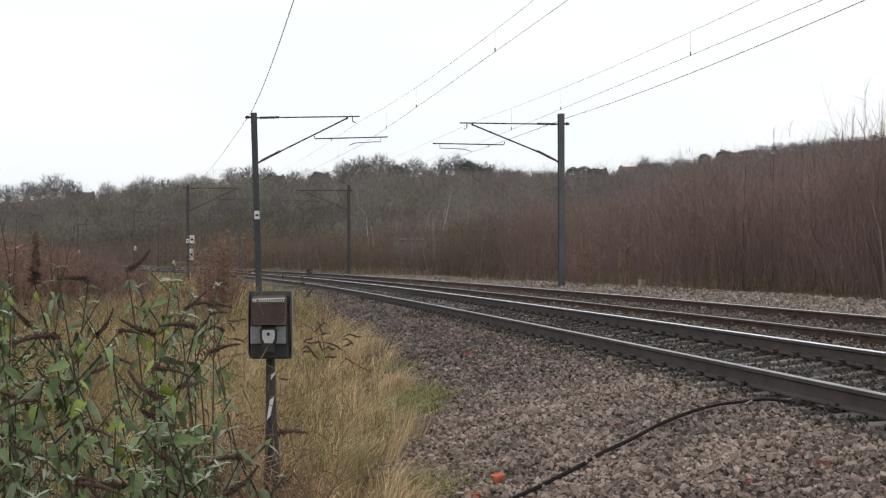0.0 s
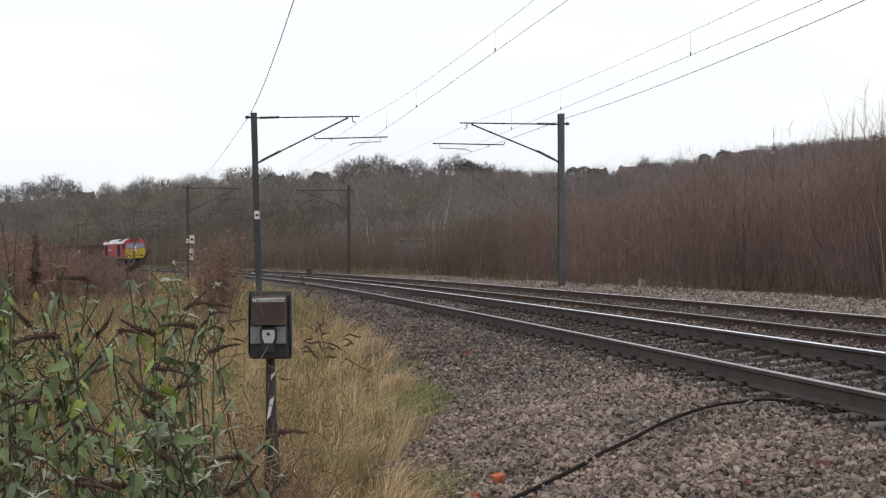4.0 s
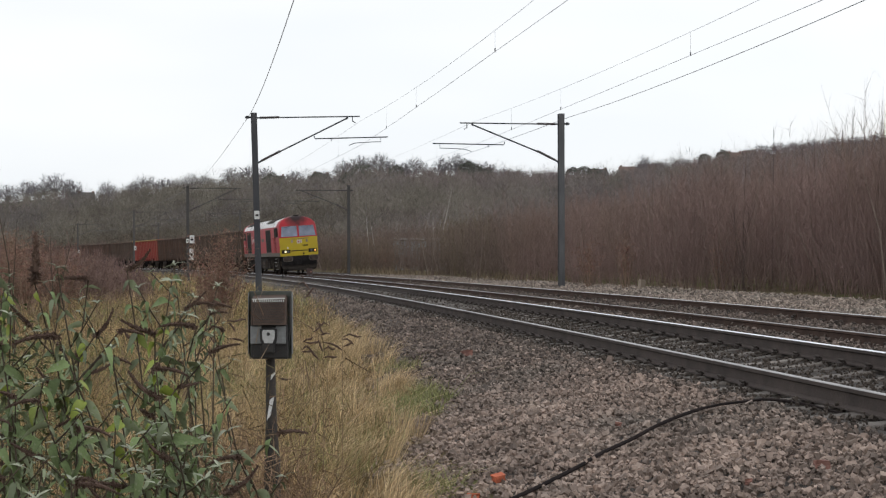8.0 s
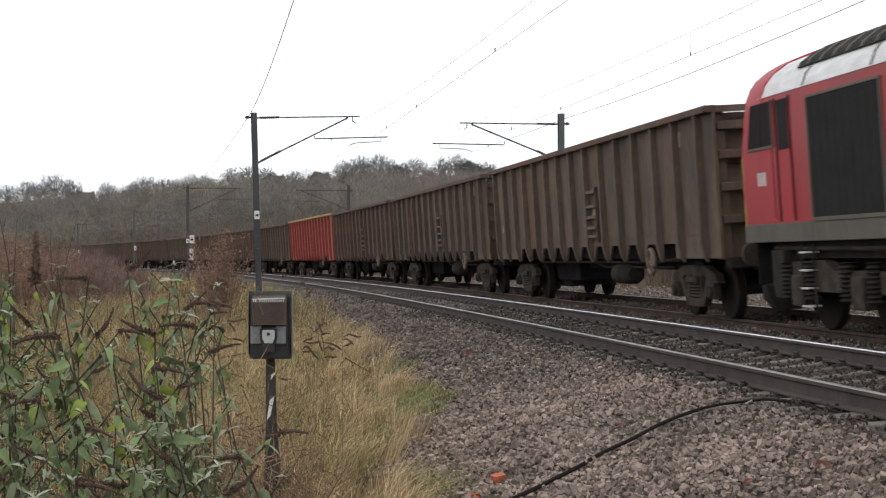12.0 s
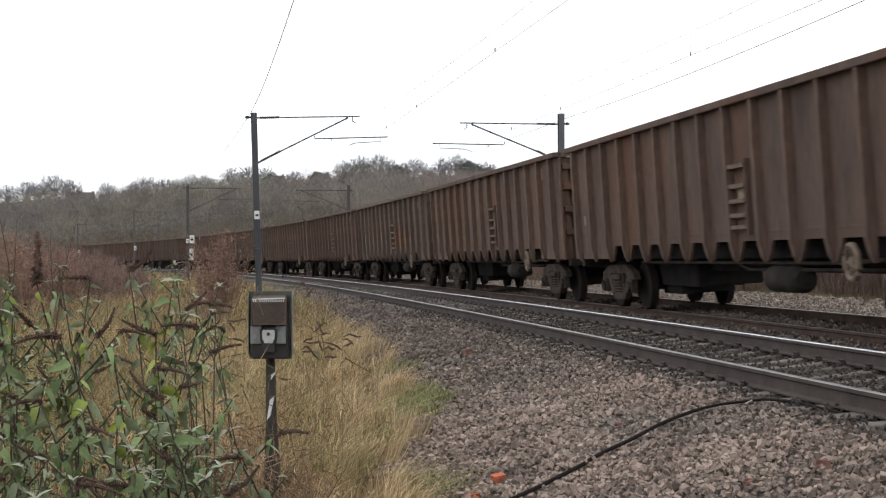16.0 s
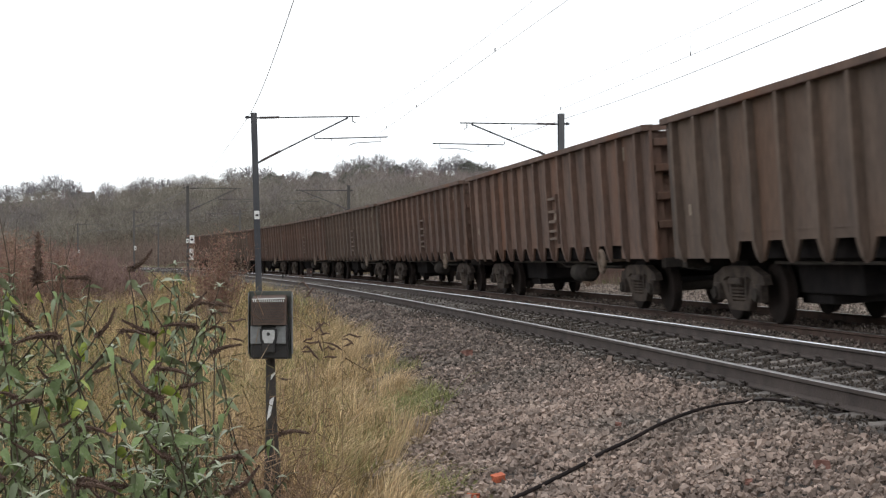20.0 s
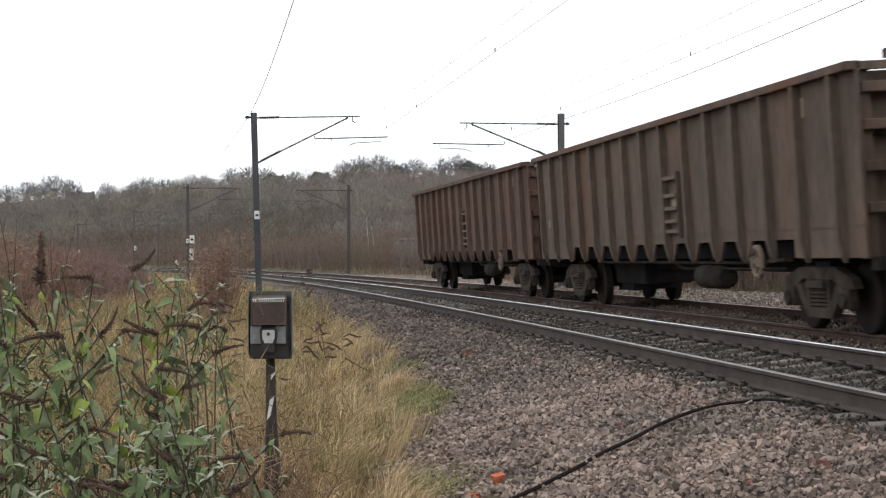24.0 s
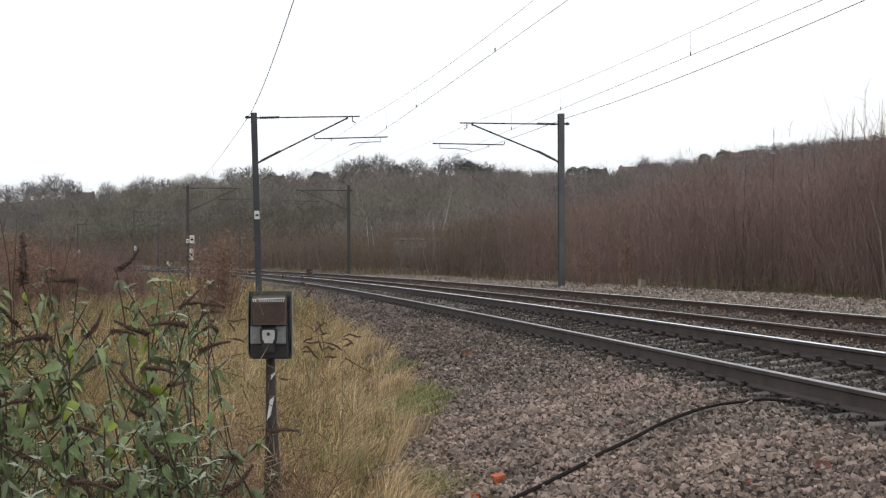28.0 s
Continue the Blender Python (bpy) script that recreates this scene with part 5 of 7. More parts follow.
def build_grass():
    rng = np.random.default_rng(21)
    out, green = [], []
    for s0, s1, u0, dens, w, hh in ((-44, -24, -18, 90, 0.010, 0.22), (-24, -8, -14, 840, 0.0050, 0.37), (-8, 10, -19, 230, 0.009, 0.40), (10, 45, -26, 55, 0.016, 0.5), (45, 130, -40, 10, 0.04, 0.5), (130, 260, -60, 2.5, 0.08, 0.6)):
        n = int((s1 - s0) * (-6 - u0) * dens)
        s, u = rng.uniform(s0, s1, n), rng.uniform(u0, -5.4, n)
        tuft = np.sin(s * 2.3 + 3 * np.sin(u * 1.1)) * np.sin(u * 2.9 + 2 * np.sin(s * 0.8))
        keep = (u < grass_edge(s) - 0.25 * rng.random(n)) & (rng.random(n) < 0.62 + 0.4 * tuft)
        s, u, tuft = s[keep], u[keep], tuft[keep]
        P = foot(s, u)
        clear = (P[:, 1] < 9.0) & (np.abs(P[:, 0] / np.maximum(P[:, 1], 1) + 0.109) < 0.013)
        P, s, u, tuft = P[~clear], s[~clear], u[~clear], tuft[~clear]
        m = len(P)
        h = hh * rng.lognormal(0, 0.28, m) * (0.85 + 0.3 * tuft) * np.clip((grass_edge(s) - u) * 1.3 + 0.45, 0.4, 1)
        lean = rng.normal(0, 0.34, (m, 2)) + np.stack([0.12 + 0.28 * np.sin(s * 1.3 + u), 0.1 * np.cos(u * 2.1)], -1)
        D = np.stack([lean[:, 0] * h, lean[:, 1] * h, h], -1)
        B = np.stack([lean[:, 0] * h * 0.7, lean[:, 1] * h * 0.7, -0.22 * h * rng.random(m)], -1)
        g = rng.random(m) < np.clip(0.10 + 0.30 * np.sin(u * 0.9 + s * 0.35) + 0.28 * np.exp(-np.abs(grass_edge(s) - u) * 2.5) * (np.sin(s * 2.1) > -0.2) + 0.6 * ((P[:, 1] < 10) & (P[:, 0] < -0.14 * P[:, 1])), 0.04, 0.65)
        out.append(strips(P[~g], D[~g], B[~g], np.full((~g).sum(), w)))
        green.append(strips(P[g], D[g] * 0.7, B[g], np.full(g.sum(), w * 1.2)))
    stuff("dry_grass", merge(out), M_GRASS, "tall straw-coloured winter grass beside the ballast", "grass")
    stuff("green_grass", merge(green), M_GREENGRASS, "short green grass among the dry straw", "grass")
    # thin fringe across the line, at the foot of the thicket
    n = 5200
    s, u = rng.uniform(28, 120, n), rng.uniform(3.9, 6.4, n)
    keep = (np.exp(-((s - 76) / 16) ** 2) > 0.25 + 1.6 * rng.random(n)) | ((np.abs(s - 42) < 5) & (rng.random(n) < 0.3))
    P = foot(s[keep], u[keep])
    m = len(P)
    h = rng.lognormal(-0.75, 0.3, m)
    D = np.stack([rng.normal(0, 0.3, m) * h, rng.normal(0, 0.3, m) * h, h], -1)
    stuff("verge_grass", strips(P, D, D * np.array([0.5, 0.5, -0.2]), np.full(m, 0.03)), M_VERGE, "pale dry grass along the foot of the thicket", "grass")


def build_green_tufts():
    """Fresh grass clumps at the edge of the stones."""
    rng = np.random.default_rng(29)
    P, D, B = [], [], []
    for s, u, r, n in ((-11.0, -7.05, 0.42, 520), (-12.0, -7.25, 0.38, 420), (-10.0, -6.95, 0.3, 240), (-6.5, -6.7, 0.35, 200), (-16.9, -7.7, 0.22, 200), (-14.2, -7.75, 0.25, 160), (-15.6, -8.2, 0.3, 200), (-12.6, -8.4, 0.4, 260)):
        a, q = rng.uniform(0, 6.283, n), r * np.sqrt(rng.random(n))
        P.append(foot(s + 1.6 * q * np.cos(a), u + q * np.sin(a)))
        h = rng.lognormal(-1.75, 0.35, n)
        l = rng.normal(0, 0.45, (n, 2))
        D.append(np.stack([l[:, 0] * h, l[:, 1] * h, h], -1))
        B.append(np.stack([l[:, 0] * h * 0.6, l[:, 1] * h * 0.6, -0.25 * h], -1))
    P, D, B = (np.concatenate(q) for q in (P, D, B))
    stuff("green_tufts", strips(P, D, B, np.full(len(P), 0.009)), M_GREENGRASS, "fresh green grass clumps at the edge of the ballast", "grass")


def build_tufts():
    rng = np.random.default_rng(23)
    P, D, B = [], [], []
    for _ in range(240):
        s = rng.uniform(-20, 4)
        u = grass_edge(s) - rng.random() ** 2.2 * 3.2 - 0.05
        c = foot(np.array([s]), np.array([u]))[0]
        if c[1] < 9.1 and abs(c[0] / c[1] + 0.1) < 0.025:
            continue
        n = 62
        h = rng.uniform(0.3, 0.58) * rng.lognormal(0, 0.15, n)
        a = rng.uniform(0, 6.283, n)
        r = rng.uniform(0.05, 0.5, n)
        lean = np.stack([np.cos(a) * r + 0.22, np.sin(a) * r], -1)
        P.append(c + np.stack([np.cos(a) * r * 0.14, np.sin(a) * r * 0.14, 0 * a], -1))
        D.append(np.stack([lean[:, 0] * h * 0.7, lean[:, 1] * h * 0.7, h * 0.9], -1))
        B.append(np.stack([lean[:, 0] * h * 0.8, lean[:, 1] * h * 0.8, -0.3 * h * (0.4 + r)], -1))
    P, D, B = (np.concatenate(q) for q in (P, D, B))
    stuff("straw_tufts", strips(P, D, B, np.full(len(P), 0.0048)), M_STRAW, "arching tufts of pale bleached straw", "grass")


build_grass()
build_tufts()
build_green_tufts()


def sapling_parts(rng, P, h, r, twigs, tw, spread=0.22, rise=1.0, stray=0.65, tilt=0.14):
    """Stems with rising twigs for all feet P at once."""
    n = len(P)
    lean = rng.normal(0, tilt, (n, 2))
    top = P + np.stack([lean[:, 0] * h, lean[:, 1] * h, h], -1)
    mid = P + (top - P) * 0.5 + np.stack([rng.normal(0, tilt * 0.8, n) * h * 0.4, rng.normal(0, tilt * 0.8, n) * h * 0.4, np.zeros(n)], -1)
    V, F = [], []
    ang = np.array([0, 2.094, 4.189])
    ring = np.stack([np.cos(ang), np.sin(ang), 0 * ang], -1)
    for c, f in ((P, 1.0), (mid, 0.65), (top, 0.12)):
        V.append(c[:, None] + ring[None] * (r * f)[:, None, None])
    V = np.concatenate(V, 1).reshape(-1, 3)
    q = np.array([(a, b, b + 3, a, b + 3, a + 3) for o in (0, 3) for a, b in ((o, o + 1), (o + 1, o + 2), (o + 2, o))]).reshape(-1, 3)
    F = (9 * np.arange(n)[:, None, None] + q[None]).reshape(-1, 3)
    t = rng.uniform(0.04, 0.95, (n, twigs))
    base = np.where((t < 0.5)[..., None], P[:, None] + (mid - P)[:, None] * (t * 2)[..., None], mid[:, None] + (top - mid)[:, None] * (t * 2 - 1)[..., None])
    L = (h[:, None] * (0.12 + 0.22 * (1 - t)) * rng.uniform(0.5, 1.2, t.shape))
    a = rng.uniform(0, 6.283, t.shape)
    d = np.stack([np.cos(a) * spread * 2, np.sin(a) * spread * 2, np.full(t.shape, rise)], -1)
    d += rng.normal(0, stray, d.shape)
    d /= np.linalg.norm(d, axis=-1)[..., None]
    T = slivers(base.reshape(-1, 3), (d * L[..., None]).reshape(-1, 3), np.full(n * twigs, tw))
    return merge([(V, F), T])


def one_sapling(VF, material, label, group, name="birch_sapling", category="sapling"):
    """A single young tree: its stem, and its twigs as one part."""
    V, F = VF
    foot_at = V[:3].mean(0)
    tree = thing(name, label, category, group, Matrix.Translation(foot_at))
    for nm, v, f in (("stem", V[:9], F[:12]), ("twigs", V[9:], F[12:] - 9)):
        ob = new(nm, raw(nm, v - foot_at, f, material))
        ob.parent = tree
    tagged(ob, kind="stuff")
    return tree


M_WISP = mat("dark_sapling_bark", (0.13, 0.098, 0.088), (0.085, 0.066, 0.06), 2, 0.85, fine=12, vary="island", amount=0.3, spec=0.0)


def build_thicket():
    rng = np.random.default_rng(31)
    red, brown, pale = [], [], []

    def belt(n, s0, s1, depth, hm, r, twigs, tw, vary=0.11):
        s = rng.uniform(s0, s1, n)
        front = np.interp(s, [-10, 12, 26, 60, 90, 300], [6.6, 6.4, 5.0, 5.4, 6.0, 7.0]) + 0.5 * np.sin(s * 0.6)
        u = front + depth * rng.random(n) ** 1.3
        P = foot(s, u)
        gap = (P[:, 1] > 95) & (P[:, 1] < 122) & (np.abs(P[:, 0] / P[:, 1] + 0.0148) < 0.02) & (rng.random(n) < 0.5)
        s, u, front, P = s[~gap], u[~gap], front[~gap], P[~gap]
        n = len(s)
        h = hm * rng.lognormal(0, vary, n) * np.interp(s, [0, 6, 12, 30, 60, 110, 200], [1.17, 1.20, 1.16, 1.03, 0.81, 0.62, 0.62]) * (1 + 0.03 * (u - front)) * (1 + 0.10 * np.sin(s * 0.35) + 0.06 * np.sin(s * 1.1))
        sel = rng.random(n) < 0.07
        (red if s0 < 40 else brown).append(sapling_parts(rng, P[~sel], h[~sel], r * rng.uniform(0.45, 1.5, (~sel).sum()), twigs, tw, 0.28, 1.2, 0.55))
        pale.append(sapling_parts(rng, P[sel], h[sel] * 0.9, np.full(sel.sum(), r * 1.5), 6, tw))
    belt(2500, 2, 45, 13, 3.12, 0.0095, 52, 0.0085, 0.09)
    belt(500, 2, 20, 9, 3.1, 0.009, 40, 0.008, 0.06)
    belt(420, -2, 15, 5, 3.1, 0.009, 48, 0.009, 0.05)
    belt(2500, 45, 100, 15, 3.4, 0.014, 40, 0.015)
    belt(2200, 100, 190, 18, 4.0, 0.03, 22, 0.034)
    belt(1300, 190, 330, 24, 5.0, 0.045, 22, 0.055)
    stuff("sapling_belt", merge(brown), M_BIRCHBROWN, "grey-brown bare saplings along the far side of the line", "thicket")
    stuff("birch_thicket", merge(red), M_BIRCHRED, "dense thicket of bare reddish-brown birch saplings", "thicket")
    stuff("pale_saplings", merge(pale), M_BIRCHPALE, "thin pale-barked saplings among the thicket", "thicket")
    # taller wisps that stand over the thicket
    for i in range(60):
        s = rng.uniform(1, 19) if i < 40 else rng.uniform(16, 36)
        u = rng.uniform(6.6, 12)
        one_sapling(sapling_parts(rng, foot(np.array([s]), np.array([u])), np.array([np.interp(s, [1, 12, 20, 36], [4.9, 4.7, 4.2, 3.9]) * rng.uniform(0.9, 1.1)]), np.array([rng.uniform(0.018, 0.028)]), 16, 0.008, 0.12, 2.8, 0.22, 0.04), M_WISP, "tall bare birch sapling rising above the thicket", "tall saplings")
    # stouter stems that stand out at the thicket's edge
    for i in range(20):
        s, u = rng.uniform(3, 46), rng.uniform(5.6, 7.4)
        pale = i % 3 == 0
        one_sapling(sapling_parts(rng, foot(np.array([s]), np.array([u])), np.array([rng.uniform(2.6, 3.7)]), np.array([rng.uniform(0.013, 0.024)]), 14, 0.009, 0.2, 1.6, 0.35, 0.12), M_BIRCHPALE if pale else M_WISP, "pale-stemmed sapling at the edge of the thicket" if pale else "stout dark-stemmed sapling at the edge of the thicket", "edge saplings")
    for i, (s, u, h) in enumerate(((92, 13, 6.3), (98, 14, 4.5), (104, 10, 4.8), (97, 9, 3.6), (112, 16, 5.2), (118, 20, 5.6), (122, 22, 5.0))):
        one_sapling(sapling_parts(rng, foot(np.array([s]), np.array([u])), np.array([h]), np.array([0.085]), 18, 0.03, 0.3), M_SILVER, "slim birch with pale bark in the thicket", "pale birches", "silver_birch", "birch tree")


build_thicket()


def crown_parts(rng, P, h, rad, twigs, tw, trunk, mid=0.48):
    """Bare broadleaf trees: trunk, rising limbs and a rounded cloud of short twigs for all feet P at once."""
    n = len(P)
    out = []
    up = np.stack([rng.normal(0, 0.03, n) * h, rng.normal(0, 0.03, n) * h, h * 0.55], -1)
    for _ in range(2):
        out.append(slivers(P, up * 1.3, trunk * 0.6))
    limbs = 9
    a = rng.uniform(0, 6.283, (n, limbs))
    b0 = P[:, None] + up[:, None] * rng.uniform(0.35, 0.95, (n, limbs))[..., None]
    L = (rad[:, None] * rng.uniform(0.4, 0.9, (n, limbs)))
    d = np.stack([np.cos(a) * L, np.sin(a) * L, (h * 0.36)[:, None] * rng.uniform(0.7, 1.2, (n, limbs))], -1)
    out.append(slivers(b0.reshape(-1, 3), d.reshape(-1, 3), np.repeat(trunk * 0.4, limbs)))
    q = rng.normal(size=(n, twigs, 3))
    q /= np.linalg.norm(q, axis=-1)[..., None]
    rr = rng.uniform(0.3, 1.0, (n, twigs)) ** 0.55
    c = P[:, None] + np.stack([0 * h, 0 * h, h * mid], -1)[:, None]
    lump = 1 + 0.16 * np.sin(3.1 * np.arctan2(q[..., 1], q[..., 0]) + P[:, 0, None]) * np.cos(2.3 * q[..., 2] + P[:, 1, None])
    ell = np.stack([rad, rad, h * (1.0 - mid)], -1)[:, None]
    base = c + q * ell * (rr * 0.86 * lump)[..., None]
    d = q * ell * 0.16 + rng.normal(0, 0.035, (n, twigs, 3)) * h[:, None, None]
    d[..., 2] = np.abs(d[..., 2]) * 0.8 + 0.05 * h[:, None] * rng.uniform(0.3, 1.4, (n, twigs))
    out.append(slivers(base.reshape(-1, 3), d.reshape(-1, 3), tw * rng.uniform(0.6, 1.5, n * twigs)))
    return merge(out)


def old_tree(rng):
    """One bare spreading tree 12 m tall and 12.5 m broad: trunk, forked limbs, branches and a dome of fine twigs."""
    out = []
    trunk = np.array([[rng.normal(0, 0.2), rng.normal(0, 0.2), 4.6]])
    for _ in range(3):
        out.append(slivers(np.zeros((1, 3)), trunk * 1.25, np.array([0.75])))
    # limbs reach to places spread evenly over a lumpy dome
    n = 90
    g = (np.arange(n) + 0.5) / n
    a = np.arange(n) * 2.399963 + rng.normal(0, 0.15, n)
    e = np.arcsin(-0.22 + 1.22 * g)
    lump = 0.84 + 0.13 * np.sin(3 * a + rng.uniform(0, 6)) * np.cos(3 * e) + rng.normal(0, 0.05, n)
    tip = np.stack([np.cos(a) * np.cos(e) * 5.9, np.sin(a) * np.cos(e) * 5.9, np.sin(e) * 6.6], -1) * lump[:, None] + np.array([0, 0, 5.2])
    foot_l = trunk * rng.uniform(0.45, 1.1, n)[:, None]
    out.append(slivers(foot_l, tip - foot_l, rng.uniform(0.14, 0.30, n)))
    m = 700
    k = rng.integers(0, n, m)
    t = rng.uniform(0.5, 1.0, m)[:, None]
    b0 = foot_l[k] + (tip - foot_l)[k] * t
    dirn = (tip - foot_l)[k]
    dirn /= np.linalg.norm(dirn, axis=1)[:, None]
    bd = (dirn * 0.8 + rng.normal(0, 0.5, (m, 3)) + np.array([0, 0, 0.25])) * rng.uniform(0.6, 1.2, m)[:, None]
    out.append(slivers(b0, bd, np.full(m, 0.09)))
    w = 4600
    j = rng.integers(0, m, w)
    base = b0[j] + bd[j] * rng.uniform(0.1, 1.0, w)[:, None]
    d = dirn[j] * 0.4 + rng.normal(0, 0.3, (w, 3)) + np.array([0, 0, 0.2])
    out.append(slivers(base, d * rng.uniform(0.5, 1.3, w)[:, None], rng.uniform(0.05, 0.10, w)))
    V, F = merge(out)
    V[:, 2] *= 12.0 / np.percentile(V[:, 2], 99)
    V[:, :2] *= 6.25 / np.percentile(np.hypot(V[:, 0], V[:, 1]), 97)
    return V, F


def hill_foot(a, y):
    x = a * y
    z = hill(x, y) + 0.55
    return np.stack([x, y, z], -1)


CREST = [
    (-0.278, 33.7, 11.2), (-0.266, 35.2, 10.0), (-0.248, 38.5, 16.4), (-0.258, 34.7, 11.0), (-0.237, 35.7, 11.0), (-0.214, 34.7, 11.0),
    (-0.190, 37.2, 13.5), (-0.178, 36.5, 11.0), (-0.198, 34.7, 8.5), (-0.161, 38.5, 10.0), (-0.169, 35.7, 8.5), (-0.152, 37.5, 10.0),
    (-0.135, 41.0, 10.0), (-0.123, 42.0, 12.5), (-0.113, 41.0, 9.0), (-0.095, 39.7, 10.0), (-0.082, 38.7, 8.5), (-0.063, 44.2, 12.0),
    (-0.052, 46.0, 13.0), (-0.040, 46.7, 11.5), (-0.033, 44.2, 8.0), (-0.018, 45.0, 11.5), (-0.026, 43.0, 7.0), (0.000, 45.7, 10.5),
    (0.009, 46.4, 9.5), (0.019, 44.0, 11.0), (0.029, 43.2, 10.0), (-0.009, 40.7, 6.5), (0.039, 40.7, 8.5), (0.049, 40.2, 9.5),
    (0.060, 39.5, 8.0), (0.071, 39.2, 8.0), (0.091, 39.5, 6.5), (0.129, 45.5, 8.5), (0.138, 43.5, 8.5), (0.152, 45.2, 11.5),
    (0.193, 49.2, 8.0), (0.204, 50.4, 9.0), (0.114, 41.2, 5.5),
    (0.183, 48.2, 7.5), (0.214, 51.4, 9.0), (0.225, 52.2, 9.5), (0.237, 52.9, 10.5), (0.250, 53.7, 10.5), (0.263, 54.4, 10.5), (0.276, 55.2, 11.5), (0.289, 55.7, 11.0)]


def build_woods():
    rng = np.random.default_rng(41)
    A, B, C, D = [], [], [], []
    for y0, y1, n, h, tw, tg in ((175, 260, 420, 5.0, 0.042, 280), (260, 380, 800, 6.2, 0.055, 250), (380, 540, 950, 7.8, 0.078, 220), (540, 690, 1350, 7.4, 0.095, 170), (668, 704, 700, 4.2, 0.10, 110), (694, 716, 600, 2.2, 0.11, 70)):
        y = rng.uniform(y0, y1, n)
        a = rng.uniform(-0.36, 0.34, n)
        x = a * y
        # stay clear of the railway
        dist = np.min(np.hypot(X_TAB[None, ::8] - x[:, None], Y_TAB[None, ::8] - y[:, None]), 1)
        lim = np.interp(S_TAB[::8][np.argmin(np.hypot(X_TAB[None, ::8] - x[:, None], Y_TAB[None, ::8] - y[:, None]), 1)], [0, 200, 600], [26, 20, 12])
        inner = x < np.interp(y, Y_TAB, X_TAB)
        keep = (dist > lim) & ~(inner & (y < 330))
        a, y = a[keep], y[keep]
        P = hill_foot(a, y)
        m = len(P)
        hh = h * rng.lognormal(0, 0.2, m) * np.interp(y, [560, 700], [1.0, 0.42])
        px, py = P[:, 0], P[:, 1]
        tone = np.sin(px * 0.045 + 2 * np.sin(py * 0.02)) + np.sin(py * 0.05 + 1.3 * np.sin(px * 0.03)) + rng.normal(0, 0.45, m)
        k = tone + np.clip(-7 * a, -1.8, 1.8) > 0
        dark = (np.sin(px * 0.06 + py * 0.03 + 1.5 * np.sin(py * 0.04)) + rng.normal(0, 0.4, m)) > 0.75
        low = (y < 400) & (a < -0.06 + rng.normal(0, 0.03, m))
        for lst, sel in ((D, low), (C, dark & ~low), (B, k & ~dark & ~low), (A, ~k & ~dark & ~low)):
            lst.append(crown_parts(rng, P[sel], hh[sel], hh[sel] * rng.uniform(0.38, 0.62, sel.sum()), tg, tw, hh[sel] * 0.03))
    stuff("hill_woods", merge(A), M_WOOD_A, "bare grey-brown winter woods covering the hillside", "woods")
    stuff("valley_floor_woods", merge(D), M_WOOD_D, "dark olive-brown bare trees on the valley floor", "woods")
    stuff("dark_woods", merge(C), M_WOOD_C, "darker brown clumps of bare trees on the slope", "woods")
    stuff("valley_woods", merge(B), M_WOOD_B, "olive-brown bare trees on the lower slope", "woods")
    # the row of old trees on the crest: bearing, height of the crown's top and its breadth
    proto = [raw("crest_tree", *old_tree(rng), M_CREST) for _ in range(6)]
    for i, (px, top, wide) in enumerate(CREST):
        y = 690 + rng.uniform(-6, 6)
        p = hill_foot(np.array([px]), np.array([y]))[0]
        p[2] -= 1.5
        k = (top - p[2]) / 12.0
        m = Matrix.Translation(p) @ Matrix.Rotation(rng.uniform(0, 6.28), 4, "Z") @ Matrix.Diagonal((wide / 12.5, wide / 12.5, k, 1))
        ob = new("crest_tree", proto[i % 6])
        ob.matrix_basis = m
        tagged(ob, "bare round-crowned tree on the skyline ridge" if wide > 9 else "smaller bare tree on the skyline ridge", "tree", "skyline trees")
    # dark evergreens and ivy-grown trees here and there
    for a, y, h in ((-0.052, 600, 9), (-0.03, 640, 8), (-0.061, 560, 7), (0.014, 690, 9), (-0.08, 640, 7), (-0.11, 610, 8), (0.083, 684, 6.2), (0.0905, 680, 6.8), (0.097, 676, 5.8), (0.015, 680, 7.5), (0.028, 676, 5.5), (0.167, 690, 5.4), (0.179, 680, 6.2), (0.02, 650, 8)):
        n = 700
        q = rng.normal(size=(n, 3))
        q /= np.linalg.norm(q, axis=1)[:, None]
        p = hill_foot(np.array([a]), np.array([float(y)]))[0]
        P = p + np.array([0, 0, h * 0.45]) + q * np.array([h * 0.5, h * 0.5, h * 0.5]) * rng.uniform(0.5, 1, (n, 1)) ** 0.5
        one = slivers(P, rng.normal(0, 0.5, (n, 3)), np.full(n, 0.5))
        tagged(new("evergreen_tree", raw("evergreen_tree", *one, M_EVERGREEN)), "dark evergreen among the bare hillside trees", "tree", "evergreens")


build_woods()


# ---- houses on the ridge ----
M_BRICKWALL = mat("pale_house_wall", (0.27, 0.245, 0.22), (0.21, 0.188, 0.168), 0.8, 0.9, fine=5)
M_BRICKRED = mat("orange_brick_wall", (0.25, 0.165, 0.13), (0.20, 0.135, 0.11), 0.8, 0.9, fine=5)
M_SLATE = mat("slate_roof", (0.075, 0.07, 0.075), (0.10, 0.09, 0.085), 0.8, 0.8, fine=5)
M_TILE = mat("orange_tile_roof", (0.215, 0.15, 0.128), (0.165, 0.118, 0.102), 0.8, 0.9, fine=5)
M_PANE = mat("house_window", (0.05, 0.06, 0.07), None, 1, 0.1, spec=0.8)


